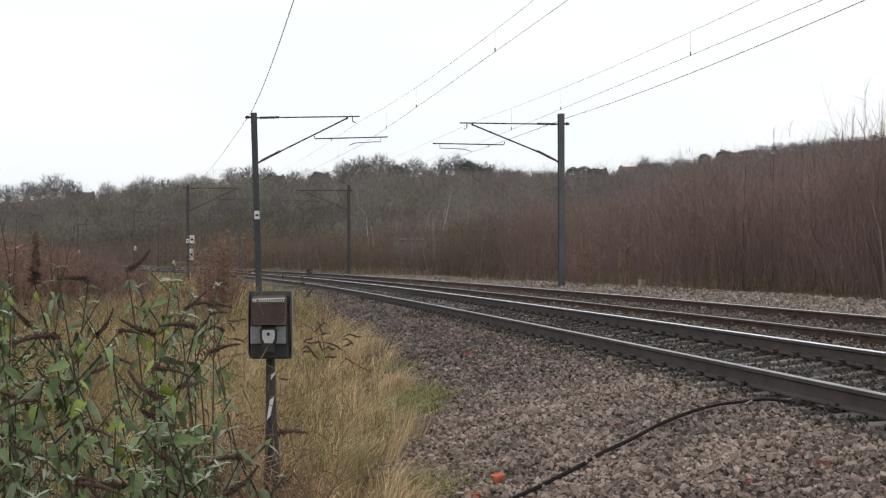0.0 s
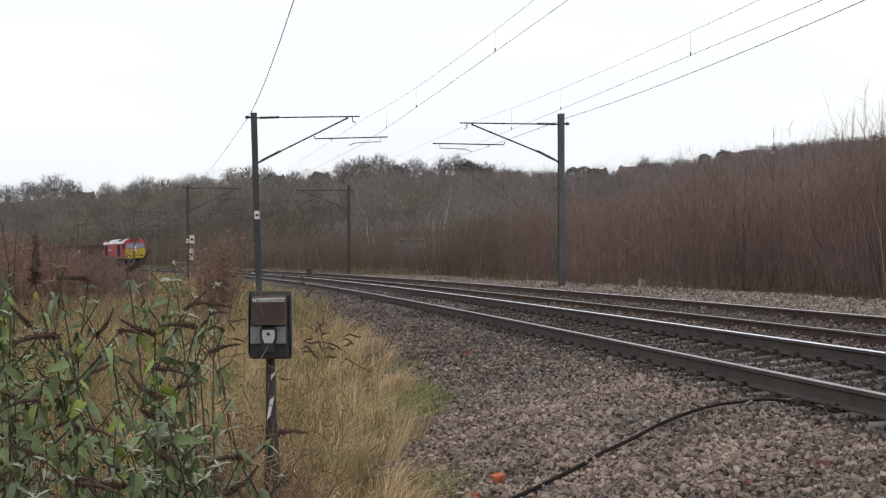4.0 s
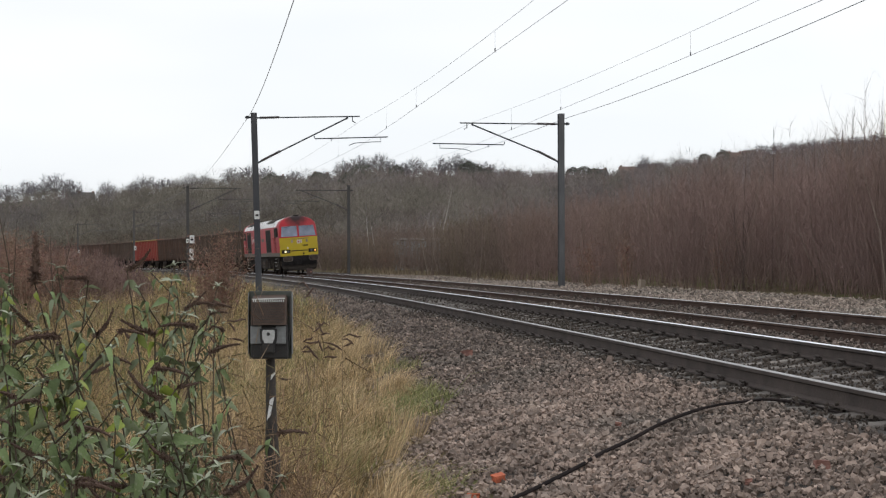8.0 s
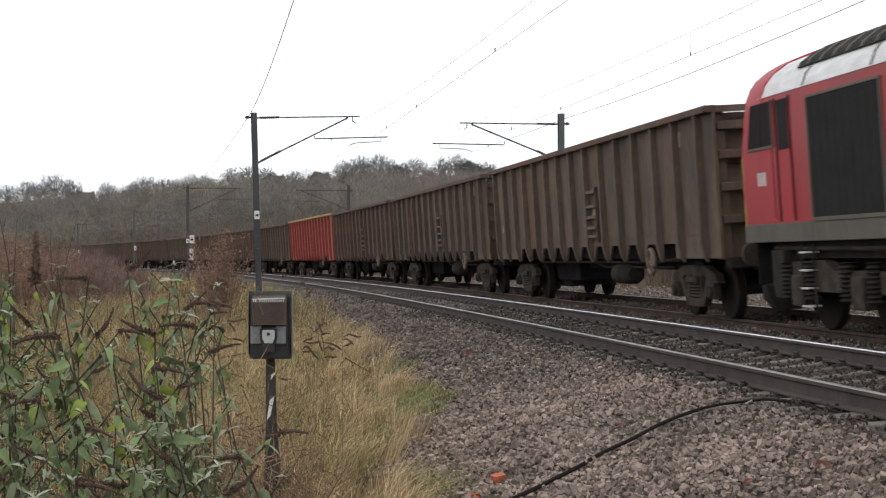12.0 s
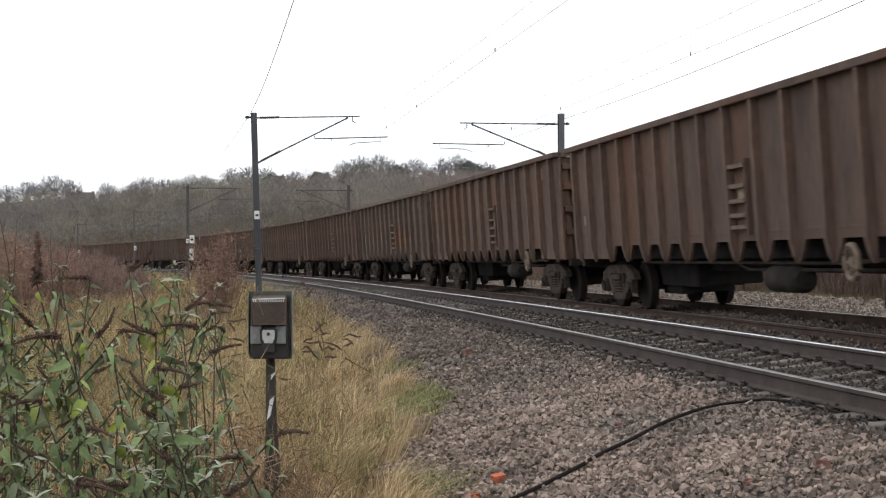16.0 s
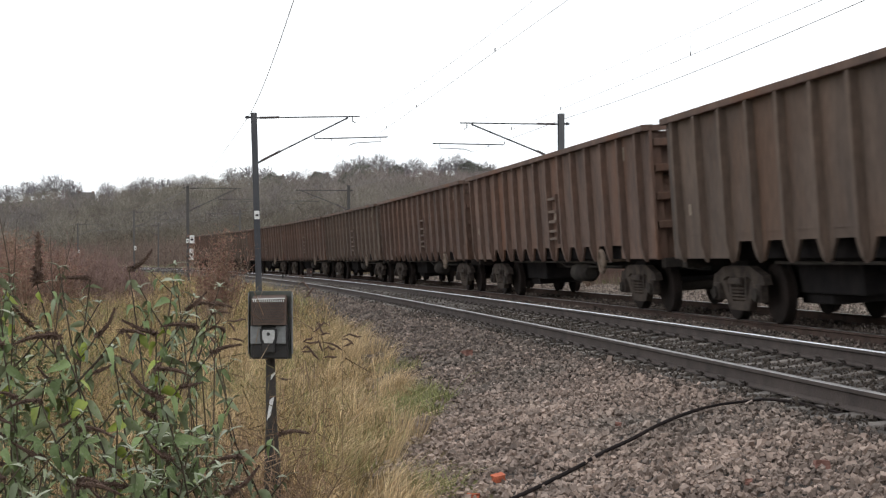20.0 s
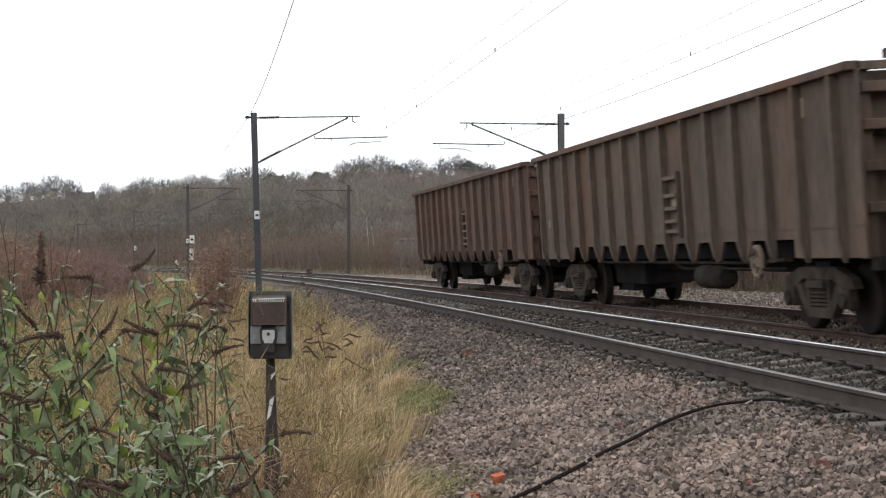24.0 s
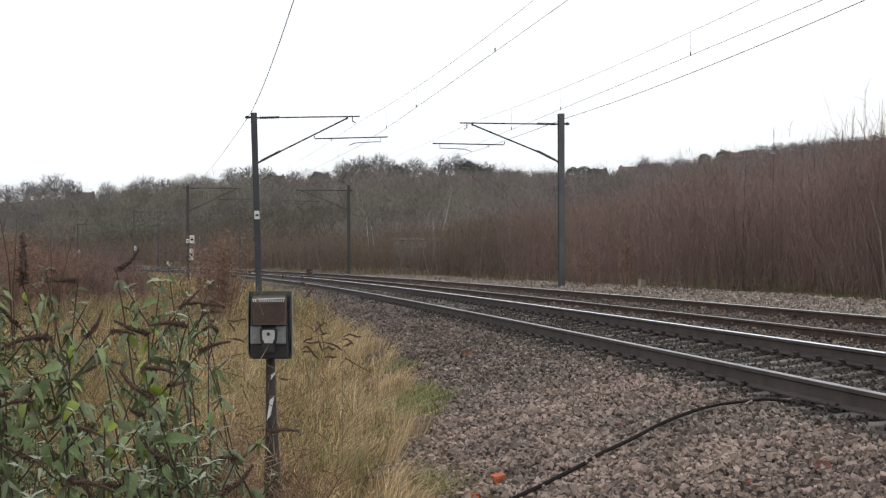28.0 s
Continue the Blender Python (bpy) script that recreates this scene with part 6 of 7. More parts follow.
def build_house(a, y, turn, w, wall_m, roof_m, lift, label):
    p = hill_foot(np.array([a]), np.array([float(y)]))[0]
    h = thing("house", label, "house", "houses on the ridge", Matrix.Translation(p + np.array([0, 0, lift - 0.6 - (2.6 if a < 0 else 0.8)])) @ Matrix.Rotation(turn, 4, "Z"))
    w *= 0.72
    d, e = w * 0.7, 3.9
    bm = bmesh.new()
    loft(bm, [[(-w / 2, -d / 2, -2), (w / 2, -d / 2, -2), (w / 2, d / 2, -2), (-w / 2, d / 2, -2)], [(-w / 2, -d / 2, e), (w / 2, -d / 2, e), (w / 2, d / 2, e), (-w / 2, d / 2, e)], [(-w / 2, -0.05, e + 2.6), (w / 2, -0.05, e + 2.6), (w / 2, 0.05, e + 2.6), (-w / 2, 0.05, e + 2.6)]])
    part("wall", bm, wall_m, h)
    bm = bmesh.new()
    for k in (-1, 1):
        plate(bm, [(-w / 2 - 0.3, k * (d / 2 + 0.4), e - 0.3), (w / 2 + 0.3, k * (d / 2 + 0.4), e - 0.3), (w / 2 + 0.3, 0, e + 2.75), (-w / 2 - 0.3, 0, e + 2.75)], (0, 0, 0.18))
    rf = part("roof", bm, roof_m, h)
    for k in ((-1, 1) if int(y * 7 + w) % 3 else (1,)):
        bm = bmesh.new()
        box(bm, k * w * 0.42 - 0.42, k * w * 0.42 + 0.42, -0.45, 0.45, e + 1.8, e + 3.6, 0.03)
        part("chimney", bm, M_BRICKRED, rf)
    for x in (-w * 0.28, w * 0.28):
        for z in (0.9, 3.3):
            bm = bmesh.new()
            box(bm, x - 0.8, x + 0.8, -d / 2 - 0.06, -d / 2 + 0.05, z, z + 1.3)
            wd = part("window", bm, M_BRICKWALL, h)
            bm = bmesh.new()
            for q in (-0.37, 0.37):
                box(bm, x + q - 0.32, x + q + 0.32, -d / 2 - 0.08, -d / 2 - 0.05, z + 0.1, z + 1.2)
            part("pane", bm, M_PANE, wd)


for a, y, turn, w, wm, rm, lift, lab in (
        (-0.228, 690, 0.2, 10, M_BRICKWALL, M_SLATE, 1.0, "slate-roofed house standing among ridge trees"),
        (-0.236, 694, 0.2, 9, M_BRICKRED, M_SLATE, 0.5, "slate-roofed brick house standing among ridge trees"),
        (-0.2, 696, -0.3, 9, M_BRICKWALL, M_SLATE, 0.0, "grey house half hidden by ridge trees"),
        (-0.107, 694, 0.1, 11, M_BRICKWALL, M_SLATE, 0.5, "pale house with a slate roof on the ridge"),
        (-0.078, 696, 0.5, 10, M_BRICKRED, M_SLATE, 0.5, "brick house with chimneys on the ridge"),
        (0.044, 660, 0.0, 8, M_BRICKWALL, M_SLATE, -1.6, "small white house below the ridge trees"),
        (0.099, 680, 0.2, 11, M_BRICKWALL, M_SLATE, -0.3, "white-walled house on the ridge"),
        (0.120, 690, -0.1, 14, M_BRICKRED, M_TILE, -1.2, "orange-brick house row on the ridge"),
        (0.132, 692, -0.1, 14, M_BRICKRED, M_TILE, -1.2, "orange-brick house row on the ridge"),
        (0.1865, 692, 0.1, 8, M_BRICKRED, M_TILE, -1.9, "orange-roofed house above the thicket"),
        (0.196, 694, 0.1, 8, M_BRICKRED, M_TILE, -2.0, "orange-roofed house above the thicket")):
    build_house(a, y, turn, w, wm, rm, lift, lab)


# ---- scrub on the near side ----
def build_scrub():
    rng = np.random.default_rng(51)
    out = []
    for n, s0, s1, u0, u1, hm, w in ((700, -16, 4, -13.5, -8.6, 0.42, 0.0045), (1500, 4, 30, -22, -8.6, 0.6, 0.009), (1100, 30, 80, -34, -9.5, 0.7, 0.016), (700, 80, 170, -40, -10.5, 0.8, 0.04)):
        s, u = rng.uniform(s0, s1, n), rng.uniform(u0, u1, n)
        P = foot(s, u)
        h = hm * rng.lognormal(0, 0.22, n)
        D = np.stack([rng.normal(0, 0.16, n) * h, rng.normal(0, 0.16, n) * h, h], -1)
        out.append(slivers(P, D, np.full(n, w)))
        for _ in range(5):
            t = rng.uniform(0.35, 0.95, n)[:, None]
            d = rng.normal(0, 0.16, (n, 3)) * h[:, None]
            d[:, 2] = np.abs(d[:, 2]) + 0.04
            out.append(slivers(P + D * t, d, np.full(n, w * 0.9)))
    # fine withered weeds behind the buddleia and round the post
    n = 3600
    x, y = rng.uniform(-1.75, -0.72, n), rng.uniform(6.2, 9.6, n)
    keep = rng.random(n) < np.interp(x, [-1.75, -1.2, -0.9, -0.72], [0.35, 1, 0.9, 0.3])
    keep &= ~((np.abs(x / y + 0.1095) < 0.014) & (y < 9.2)) & (np.abs(x / y + 0.195) > 0.028)
    x, y = x[keep], y[keep]
    n = len(x)
    P = np.stack([x, y, np.full(n, -0.78)], -1)
    h = rng.lognormal(-0.55, 0.35, n)
    D = np.stack([rng.normal(0, 0.22, n) * h, rng.normal(0, 0.22, n) * h, h], -1)
    weeds = [slivers(P, D, np.full(n, 0.0045))]
    for _ in range(6):
        t = rng.uniform(0.2, 0.98, n)[:, None]
        d = rng.normal(0, 0.09, (n, 3)) * h[:, None]
        weeds.append(slivers(P + D * t, d, np.full(n, 0.006)))
    n = 1500
    P = np.stack([rng.uniform(-0.95, -0.3, n), rng.uniform(5.4, 8.3, n), np.full(n, -0.76)], -1)
    P = P[(np.abs(P[:, 0] / P[:, 1] + 0.1095) > 0.014) & (rng.random(n) < np.interp(P[:, 0] / P[:, 1], [-0.13, -0.09, -0.05], [1, 0.8, 0.1]))]
    n = len(P)
    h = rng.lognormal(-1.15, 0.3, n)
    D = np.stack([rng.normal(0, 0.35, n) * h, rng.normal(0, 0.35, n) * h, h], -1)
    weeds.append(slivers(P, D, np.full(n, 0.006)))
    for _ in range(5):
        weeds.append(slivers(P + D * rng.uniform(0.2, 0.98, n)[:, None], rng.normal(0, 0.14, (n, 3)) * h[:, None], np.full(n, 0.007)))
    stuff("withered_weeds", merge(weeds), M_WEED, "tangle of fine withered brown weeds in the grass", "weeds")
    stuff("dead_scrub", merge(out), M_DEADSTALK, "brown dead stalks standing in the rough grass", "scrub")


M_WEED = mat("withered_weed", (0.31, 0.205, 0.135), (0.19, 0.13, 0.088), 3, 0.9, fine=20, vary="island", amount=0.5, c3=(0.17, 0.165, 0.085), spec=0.0)
build_scrub()


def build_russet_bush(x, y, w, h, n, label, z0=-0.75):
    rng = np.random.default_rng(int(abs(x * 100)) + n)
    stems = 26 + n // 30
    b = thing("russet_bush", label, "bush", "russet bushes", Matrix.Translation((x, y, z0)))
    a = rng.uniform(0, 6.283, stems)
    r = w * 0.5 * rng.random(stems)
    P = np.stack([np.cos(a) * r * 0.3, np.sin(a) * r * 0.3, 0 * a], -1)
    D = np.stack([np.cos(a) * r, np.sin(a) * r, h * rng.uniform(0.6, 1.0, stems)], -1)
    tw = [slivers(P, D, np.full(stems, 0.02))]
    k = rng.integers(0, stems, n)
    t = rng.uniform(0.3, 1.0, n)[:, None]
    base = P[k] + D[k] * t
    d = rng.normal(0, 0.12, (n, 3)) * h * 0.5
    d[:, 2] = np.abs(d[:, 2])
    tw.append(slivers(base, d, np.full(n, 0.010)))
    o = new("branchwork", raw("branchwork", *merge(tw), M_DEADSTALK))
    o.parent = b
    lv = slivers(base + d * rng.random((n, 1)), rng.normal(0, 0.045, (n, 3)), np.full(n, 0.028))
    o = new("foliage", raw("foliage", *lv, M_RUSSET))
    o.parent = b
    tagged(o, "withered russet leaves", kind="stuff")


build_russet_bush(-5.4, 38.0, 1.4, 2.45, 1700, "russet-leaved bush in front of the signal mast")
build_russet_bush(-5.9, 40.0, 1.4, 2.0, 1100, "low russet bush in the dry grass")
build_russet_bush(-11.0, 45.0, 1.7, 2.2, 1500, "russet twiggy bush in the rough field")
build_russet_bush(-12.6, 46.0, 1.9, 2.7, 1500, "russet twiggy bush in the rough field")
build_russet_bush(-11.7, 44.0, 1.7, 2.2, 1200, "russet twiggy bush in the rough field")
build_russet_bush(-13.6, 48.0, 1.9, 2.8, 1500, "russet twiggy bush in the rough field")
build_russet_bush(-4.2, 110.5, 2.8, 2.2, 700, "russet bush beyond the far rails", -0.1)
build_russet_bush(-2.6, 112.0, 2.4, 1.6, 500, "low russet bush beyond the far rails", -0.1)
build_russet_bush(5.0, 53.5, 1.1, 1.7, 420, "thin bush with a few russet leaves", 0.0)
build_russet_bush(5.9, 50.5, 0.9, 2.0, 330, "thin bush with a few russet leaves", 0.0)
build_russet_bush(8.3, 47.0, 1.1, 2.0, 420, "thin bush with a few russet leaves", 0.0)


def build_field_scrub():
    """Reddish scrub across the field, thinning towards the open grass."""
    rng = np.random.default_rng(57)
    n = 2600
    y = rng.uniform(58, 84, n)
    a = -0.335 + 0.15 * rng.random(n) ** 1.15
    keep = rng.random(n) < np.interp(a, [-0.335, -0.235, -0.215, -0.195, -0.185], [1, 1.0, 0.7, 0.3, 0.12])
    a, y = a[keep], y[keep]
    h = np.interp(a, [-0.30, -0.24, -0.215, -0.2, -0.185], [2.2, 2.1, 1.85, 1.6, 1.2]) * rng.lognormal(0, 0.13, len(a))
    P = np.stack([a * y, y, np.full(len(a), -1.0)], -1)
    stuff("field_scrub", sapling_parts(rng, P, h, np.full(len(a), 0.014), 34, 0.02, 0.25, 1.0, 0.5), M_FIELDSCRUB, "reddish-brown bare scrub standing across the rough field", "scrub")


M_FIELDSCRUB = mat("reddish_bare_scrub", (0.25, 0.168, 0.152), (0.18, 0.124, 0.112), 0.25, 0.9, fine=8, vary="island", amount=0.3, c3=(0.19, 0.135, 0.10), spec=0.0)
build_field_scrub()


def lone_saplings():
    rng = np.random.default_rng(61)
    for x, y, h in ((-6.85, 25.0, 3.3), (-6.5, 26.0, 2.7), (-6.3, 24.5, 2.2), (-7.1, 26.0, 2.4)):
        one_sapling(sapling_parts(rng, np.array([[x, y, -0.75]]), np.array([h]), np.array([0.018]), 16, 0.008, 0.14, 1.8, 0.3), M_STEM, "lone thin bare sapling in the rough grass", "lone saplings")


lone_saplings()


# ---- buddleia in the foreground ----
def leaf_mesh(name, L, w, droop, material, under=None, wave=0.12):
    """A drooping lance-shaped leaf with a folded midrib and a wavy edge; under: a paler felted lower face."""
    bm = bmesh.new()
    rows, low = [], []
    for i in range(8):
        t = i / 7
        ww = w * (math.sin(math.pi * min(1.0, 0.05 + 0.95 * t ** 0.72)) ** 0.85) if i < 7 else 0.0008
        y, z = L * (t - 0.22 * droop * t ** 3), -droop * L * t ** 1.9
        x = 0.05 * L * math.sin(2.4 * t)
        e = ww * (0.20 + wave * math.sin(9 * t))
        g = ww * (0.20 - wave * math.sin(9 * t + 1.2))
        pts = [(x - ww / 2, y, z + e), (x, y, z), (x + ww / 2, y, z + g)]
        rows.append([bm.verts.new(q) for q in pts])
        low.append([bm.verts.new((a, b, c - 0.0012)) for a, b, c in pts])
    for a, b in zip(rows, rows[1:]):
        bm.faces.new((a[0], a[1], b[1], b[0]))
        bm.faces.new((a[1], a[2], b[2], b[1]))
    if under:
        for a, b in zip(low, low[1:]):
            bm.faces.new((a[1], a[0], b[0], b[1])).material_index = 1
            bm.faces.new((a[2], a[1], b[1], b[2])).material_index = 1
    me = bpy.data.meshes.new(name)
    bm.to_mesh(me)
    bm.free()
    me.materials.append(material)
    if under:
        me.materials.append(under)
    me.shade_smooth()
    return me


M_LEAFUNDER = mat("felted_leaf_underside", (0.24, 0.27, 0.165), (0.17, 0.20, 0.115), 9, 0.85, spec=0.1, fine=70, vary="object", amount=0.25)
LEAVES = [leaf_mesh("leaf", 0.106, 0.042, 0.7, M_LEAF, M_LEAFUNDER), leaf_mesh("leaf", 0.090, 0.036, 0.9, M_LEAF, M_LEAFUNDER), leaf_mesh("leaf", 0.082, 0.023, 0.8, M_LEAFGREY, M_LEAFUNDER), leaf_mesh("leaf", 0.075, 0.040, 0.8, M_LEAFYEL), leaf_mesh("leaf", 0.062, 0.018, 0.9, M_LEAFGREY, M_LEAFUNDER)]
BUD = leaf_mesh("bud_leaf", 0.040, 0.009, 0.55, mat("pale_young_leaf", (0.35, 0.37, 0.28), (0.215, 0.24, 0.165), 9, 0.8, spec=0.1, fine=70, vary="object"))


def spike_mesh(L, r, seed, arc=1.0):
    """An arching dead flower spike: a knobbly core ringed with small husks."""
    rng = np.random.default_rng(seed)
    f = np.linspace(0, 1, 12)
    core = np.stack([0.3 * arc * L * f * f, L * f, -0.4 * arc * L * f * f], -1)
    bm = bmesh.new()
    tube(bm, [Vector(p) for p in core], [r * (0.10 + 0.30 * math.sin(math.pi * min(1, 0.2 + q * 0.8)) ** 0.7) * rng.uniform(0.75, 1.15) for q in f], 6)
    V = np.array([v.co[:] for v in bm.verts])
    bm.verts.index_update()
    bmesh.ops.triangulate(bm, faces=bm.faces)
    F = np.array([[v.index for v in q.verts] for q in bm.faces])
    bm.free()
    n = 260
    q = rng.normal(size=(n, 3))
    q /= np.linalg.norm(q, axis=1)[:, None]
    t = rng.random(n)
    axis = np.stack([0.3 * arc * L * t * t, L * t, -0.4 * arc * L * t * t], -1)
    rr = r * (1 - 0.6 * t)
    return raw("flower_spike", *merge([(V, F), slivers(axis, q * rr[:, None] * 1.05, rr * 0.65)]), M_SPIKE)


SPIKES = [spike_mesh(0.115, 0.018, 1), spike_mesh(0.10, 0.016, 2), spike_mesh(0.13, 0.019, 3), spike_mesh(0.07, 0.013, 4), spike_mesh(0.16, 0.028, 5, 0.15)]
STEMS = []


def aim(direction, roll):
    """A pose that turns +y to direction."""
    q = Vector(direction).to_track_quat("Y", "Z")
    return q.to_matrix().to_4x4() @ Matrix.Rotation(roll, 4, "Y")


def build_stem(shrub, rng, base, tip, leafy, spikes, grey):
    """One arching shoot: base and tip in the shrub's space."""
    b, t = Vector(base), Vector(tip) - Vector(base)
    H = t.length
    st = new("stem")
    st.parent = shrub
    st.matrix_basis = Matrix.Translation(b)
    bow = Vector((rng.uniform(-0.22, 0.22), rng.uniform(-0.15, 0.15), 0))
    path = [t * f + bow * math.sin(math.pi * f) for f in (0, 0.25, 0.5, 0.7, 0.85, 1.0)]
    bm = bmesh.new()
    tube(bm, path, [0.006, 0.005, 0.004, 0.0034, 0.0028, 0.0022], 5)

    def put(me, nm, p, d, roll, k):
        ob = new(nm, me)
        ob.parent = st
        ob.matrix_basis = Matrix.Translation(p) @ aim(d, roll) @ Matrix.Scale(k, 4)

    def along(f):
        f = min(max(f, 0), 0.999) * 5
        i = int(f)
        knots = path
        return knots[i].lerp(knots[i + 1], f - i)
    shoots = [(path, 1.0)]
    reach = 0.5 if tip[2] > 1.35 else 0.66
    nodes = max(3, int(H * leafy * 1.3 * reach))
    turn = rng.uniform(0, 3)
    for i in range(nodes):
        f = 1 - reach * (i + 0.4) / nodes
        p = along(f)
        turn += 1.57 + rng.uniform(-0.4, 0.4)
        for side in (0, math.pi):
            if rng.random() < 0.16:
                continue
            a = turn + side
            d = Vector((math.cos(a), math.sin(a), rng.uniform(-1.1, 0.25)))
            me = LEAVES[rng.choice((0, 0, 0, 1, 1, 2, 2, 3) if not grey else (2, 4, 4, 1, 2))]
            put(me, "leaf", p, d, rng.uniform(-1.3, 1.3), rng.uniform(0.6, 1.1) * (0.7 + 0.45 * (1 - f) + (0.1 if i else 0)))
        if rng.random() < 0.42 and f < 0.9:
            # a side shoot that ends in a spike or in young leaves
            a = turn + 0.8
            d = Vector((math.cos(a) * 0.8, math.sin(a) * 0.4, rng.uniform(0.5, 1.0))).normalized()
            L = rng.uniform(0.08, 0.2)
            e = p + d * L
            tube(bm, [p, p + d * L * 0.5 + Vector((0, 0, -0.005)), e], [0.003, 0.0025, 0.002], 4)
            for j in range(3):
                put(LEAVES[rng.choice((1, 2, 4))], "leaf", p + d * L * rng.uniform(0.3, 0.9), Vector((rng.uniform(-1, 1), rng.uniform(-1, 1), rng.uniform(-0.5, 0.2))), 0, rng.uniform(0.4, 0.75))
            if rng.random() < spikes * 0.6:
                put(SPIKES[rng.choice((0, 1, 1, 3))], "flower_spike", e, (d.x * 1.4 + rng.uniform(-0.6, 0.6), d.y, d.z * 0.4), rng.uniform(0, 6), rng.uniform(0.7, 1.0))
            else:
                for j in range(4):
                    put(BUD, "bud_leaf", e, Vector((math.cos(j * 1.3), math.sin(j * 1.3), rng.uniform(0.1, 1.5))), rng.uniform(-0.8, 0.8), rng.uniform(0.6, 1.1))
    p = path[-1]
    if rng.random() < spikes * 0.85:
        d = t.normalized() + (Vector((rng.choice((-1, 1)) * rng.uniform(1.0, 2.2), rng.uniform(-0.4, 0.4), -0.55)) if spikes < 1.5 else Vector((0.25, 0, 2.0)))
        put(SPIKES[rng.choice((0, 0, 1)) if spikes < 1.5 else 4], "flower_spike", p, d, rng.uniform(0, 6), rng.uniform(0.8, 1.1))
    else:
        for j in range(5):
            put(BUD, "bud_leaf", p, Vector((math.cos(j * 1.05), math.sin(j * 1.05), rng.uniform(0.0, 1.6))), rng.uniform(-0.8, 0.8), rng.uniform(0.8, 1.4))
    me = mesh_of("stem", bm, M_STEM)
    st2 = new("stalk", me)
    st2.parent = st
    STEMS.append((st, st.matrix_basis.copy(), rng.uniform(0.7, 1.3) * (1.0 if tip[2] > 1.2 else 0.6)))


# shoots: across, away, height of the tip; leafiness, spikes, greyness
SHRUBS = [
    (-1.32, 5.0, [(-1.305, 5.0, 0.915, 9, 2.0, 0), (-1.38, 4.8, 0.95, 10, 0.0, 0), (-1.40, 5.0, 0.90, 11, 0.3, 0), (-1.30, 4.6, 0.74, 12, 0.6, 0), (-1.27, 4.6, 0.82, 10, 0.5, 0), (-1.38, 4.7, 0.80, 12, 0.5, 0), (-1.44, 5.2, 0.93, 12, 0.4, 1), (-1.20, 4.7, 0.62, 11, 0.5, 0), (-1.36, 4.4, 0.55, 12, 0.4, 1), (-1.24, 4.4, 0.48, 12, 0.4, 0)]),
    (-1.12, 5.1, [(-1.27, 5.15, 0.96, 10, 0.3, 1), (-1.20, 5.3, 0.92, 9, 0.8, 0), (-1.13, 5.6, 0.95, 7, 1.0, 0), (-1.06, 5.0, 0.70, 9, 0.9, 0), (-1.16, 4.5, 0.58, 12, 0.4, 0), (-1.05, 4.5, 0.50, 12, 0.3, 0), (-1.12, 4.4, 0.42, 12, 0.3, 1), (-1.18, 4.8, 0.75, 10, 0.8, 0)]),
    (-0.88, 5.2, [(-0.92, 5.0, 0.75, 9, 0.9, 0), (-0.97, 5.6, 0.91, 11, 0.2, 0), (-0.82, 5.2, 0.76, 7, 0.9, 0), (-0.88, 4.8, 0.65, 12, 0.5, 0), (-0.83, 4.6, 0.58, 12, 0.5, 0), (-0.96, 4.6, 0.55, 12, 0.5, 0), (-0.88, 4.4, 0.45, 12, 0.3, 0), (-0.84, 5.4, 0.62, 6, 0.3, 1)]),
    (-0.72, 4.8, [(-0.76, 4.7, 0.47, 13, 0.1, 1), (-0.66, 4.8, 0.46, 14, 0.2, 1), (-0.62, 4.8, 0.38, 13, 0.3, 1), (-0.80, 4.6, 0.40, 13, 0.4, 1), (-0.70, 4.6, 0.34, 13, 0.2, 1), (-0.90, 4.5, 0.33, 13, 0.4, 0), (-0.74, 4.9, 0.43, 15, 0.1, 1), (-0.64, 4.6, 0.30, 15, 0.2, 1), (-0.82, 4.8, 0.42, 15, 0.2, 1), (-0.86, 4.6, 0.36, 15, 0.2, 1)]),
    (-1.35, 4.4, [(-1.22, 4.35, 0.38, 12, 0.4, 0), (-1.12, 4.3, 0.33, 13, 0.2, 1), (-1.02, 4.35, 0.36, 12, 0.4, 0), (-1.27, 4.3, 0.40, 12, 0.3, 0), (-1.18, 4.25, 0.30, 13, 0.2, 1)]),
    (-1.28, 7.0, [(-1.22, 7.1, 0.96, 6, 0.6, 1), (-1.10, 6.9, 0.82, 6, 0.9, 1), (-1.14, 7.2, 0.78, 6, 0.9, 1), (-1.02, 7.0, 0.75, 5, 0.7, 1), (-1.05, 7.3, 0.86, 4, 0.6, 1), (-1.65, 7.1, 0.8, 5, 0.8, 1)]),
    (-1.32, 8.2, [(-1.30, 8.0, 0.80, 5, 0.6, 1), (-1.26, 8.4, 0.74, 5, 0.5, 1), (-1.42, 8.3, 0.70, 6, 0.5, 1), (-1.36, 8.1, 0.55, 6, 0.5, 1)]),
]


def build_buddleia():
    rng = random.Random(5)
    for bx, by, shoots in SHRUBS:
        sh = thing("buddleia_bush", "leggy green buddleia with brown dead flower spikes" if len(shoots) > 6 else "low grey-green buddleia regrowth in the grass", "bush", "buddleia bushes", Matrix.Translation((bx, by, -0.78)))
        for x, y, z, leafy, spikes, grey in shoots:
            base = ((x - bx) * 0.3 + rng.uniform(-0.3, 0.3), (y - by) * 0.6, 0)
            build_stem(sh, rng, base, (x - bx, y - by, z + 0.78), leafy, spikes, grey)


build_buddleia()


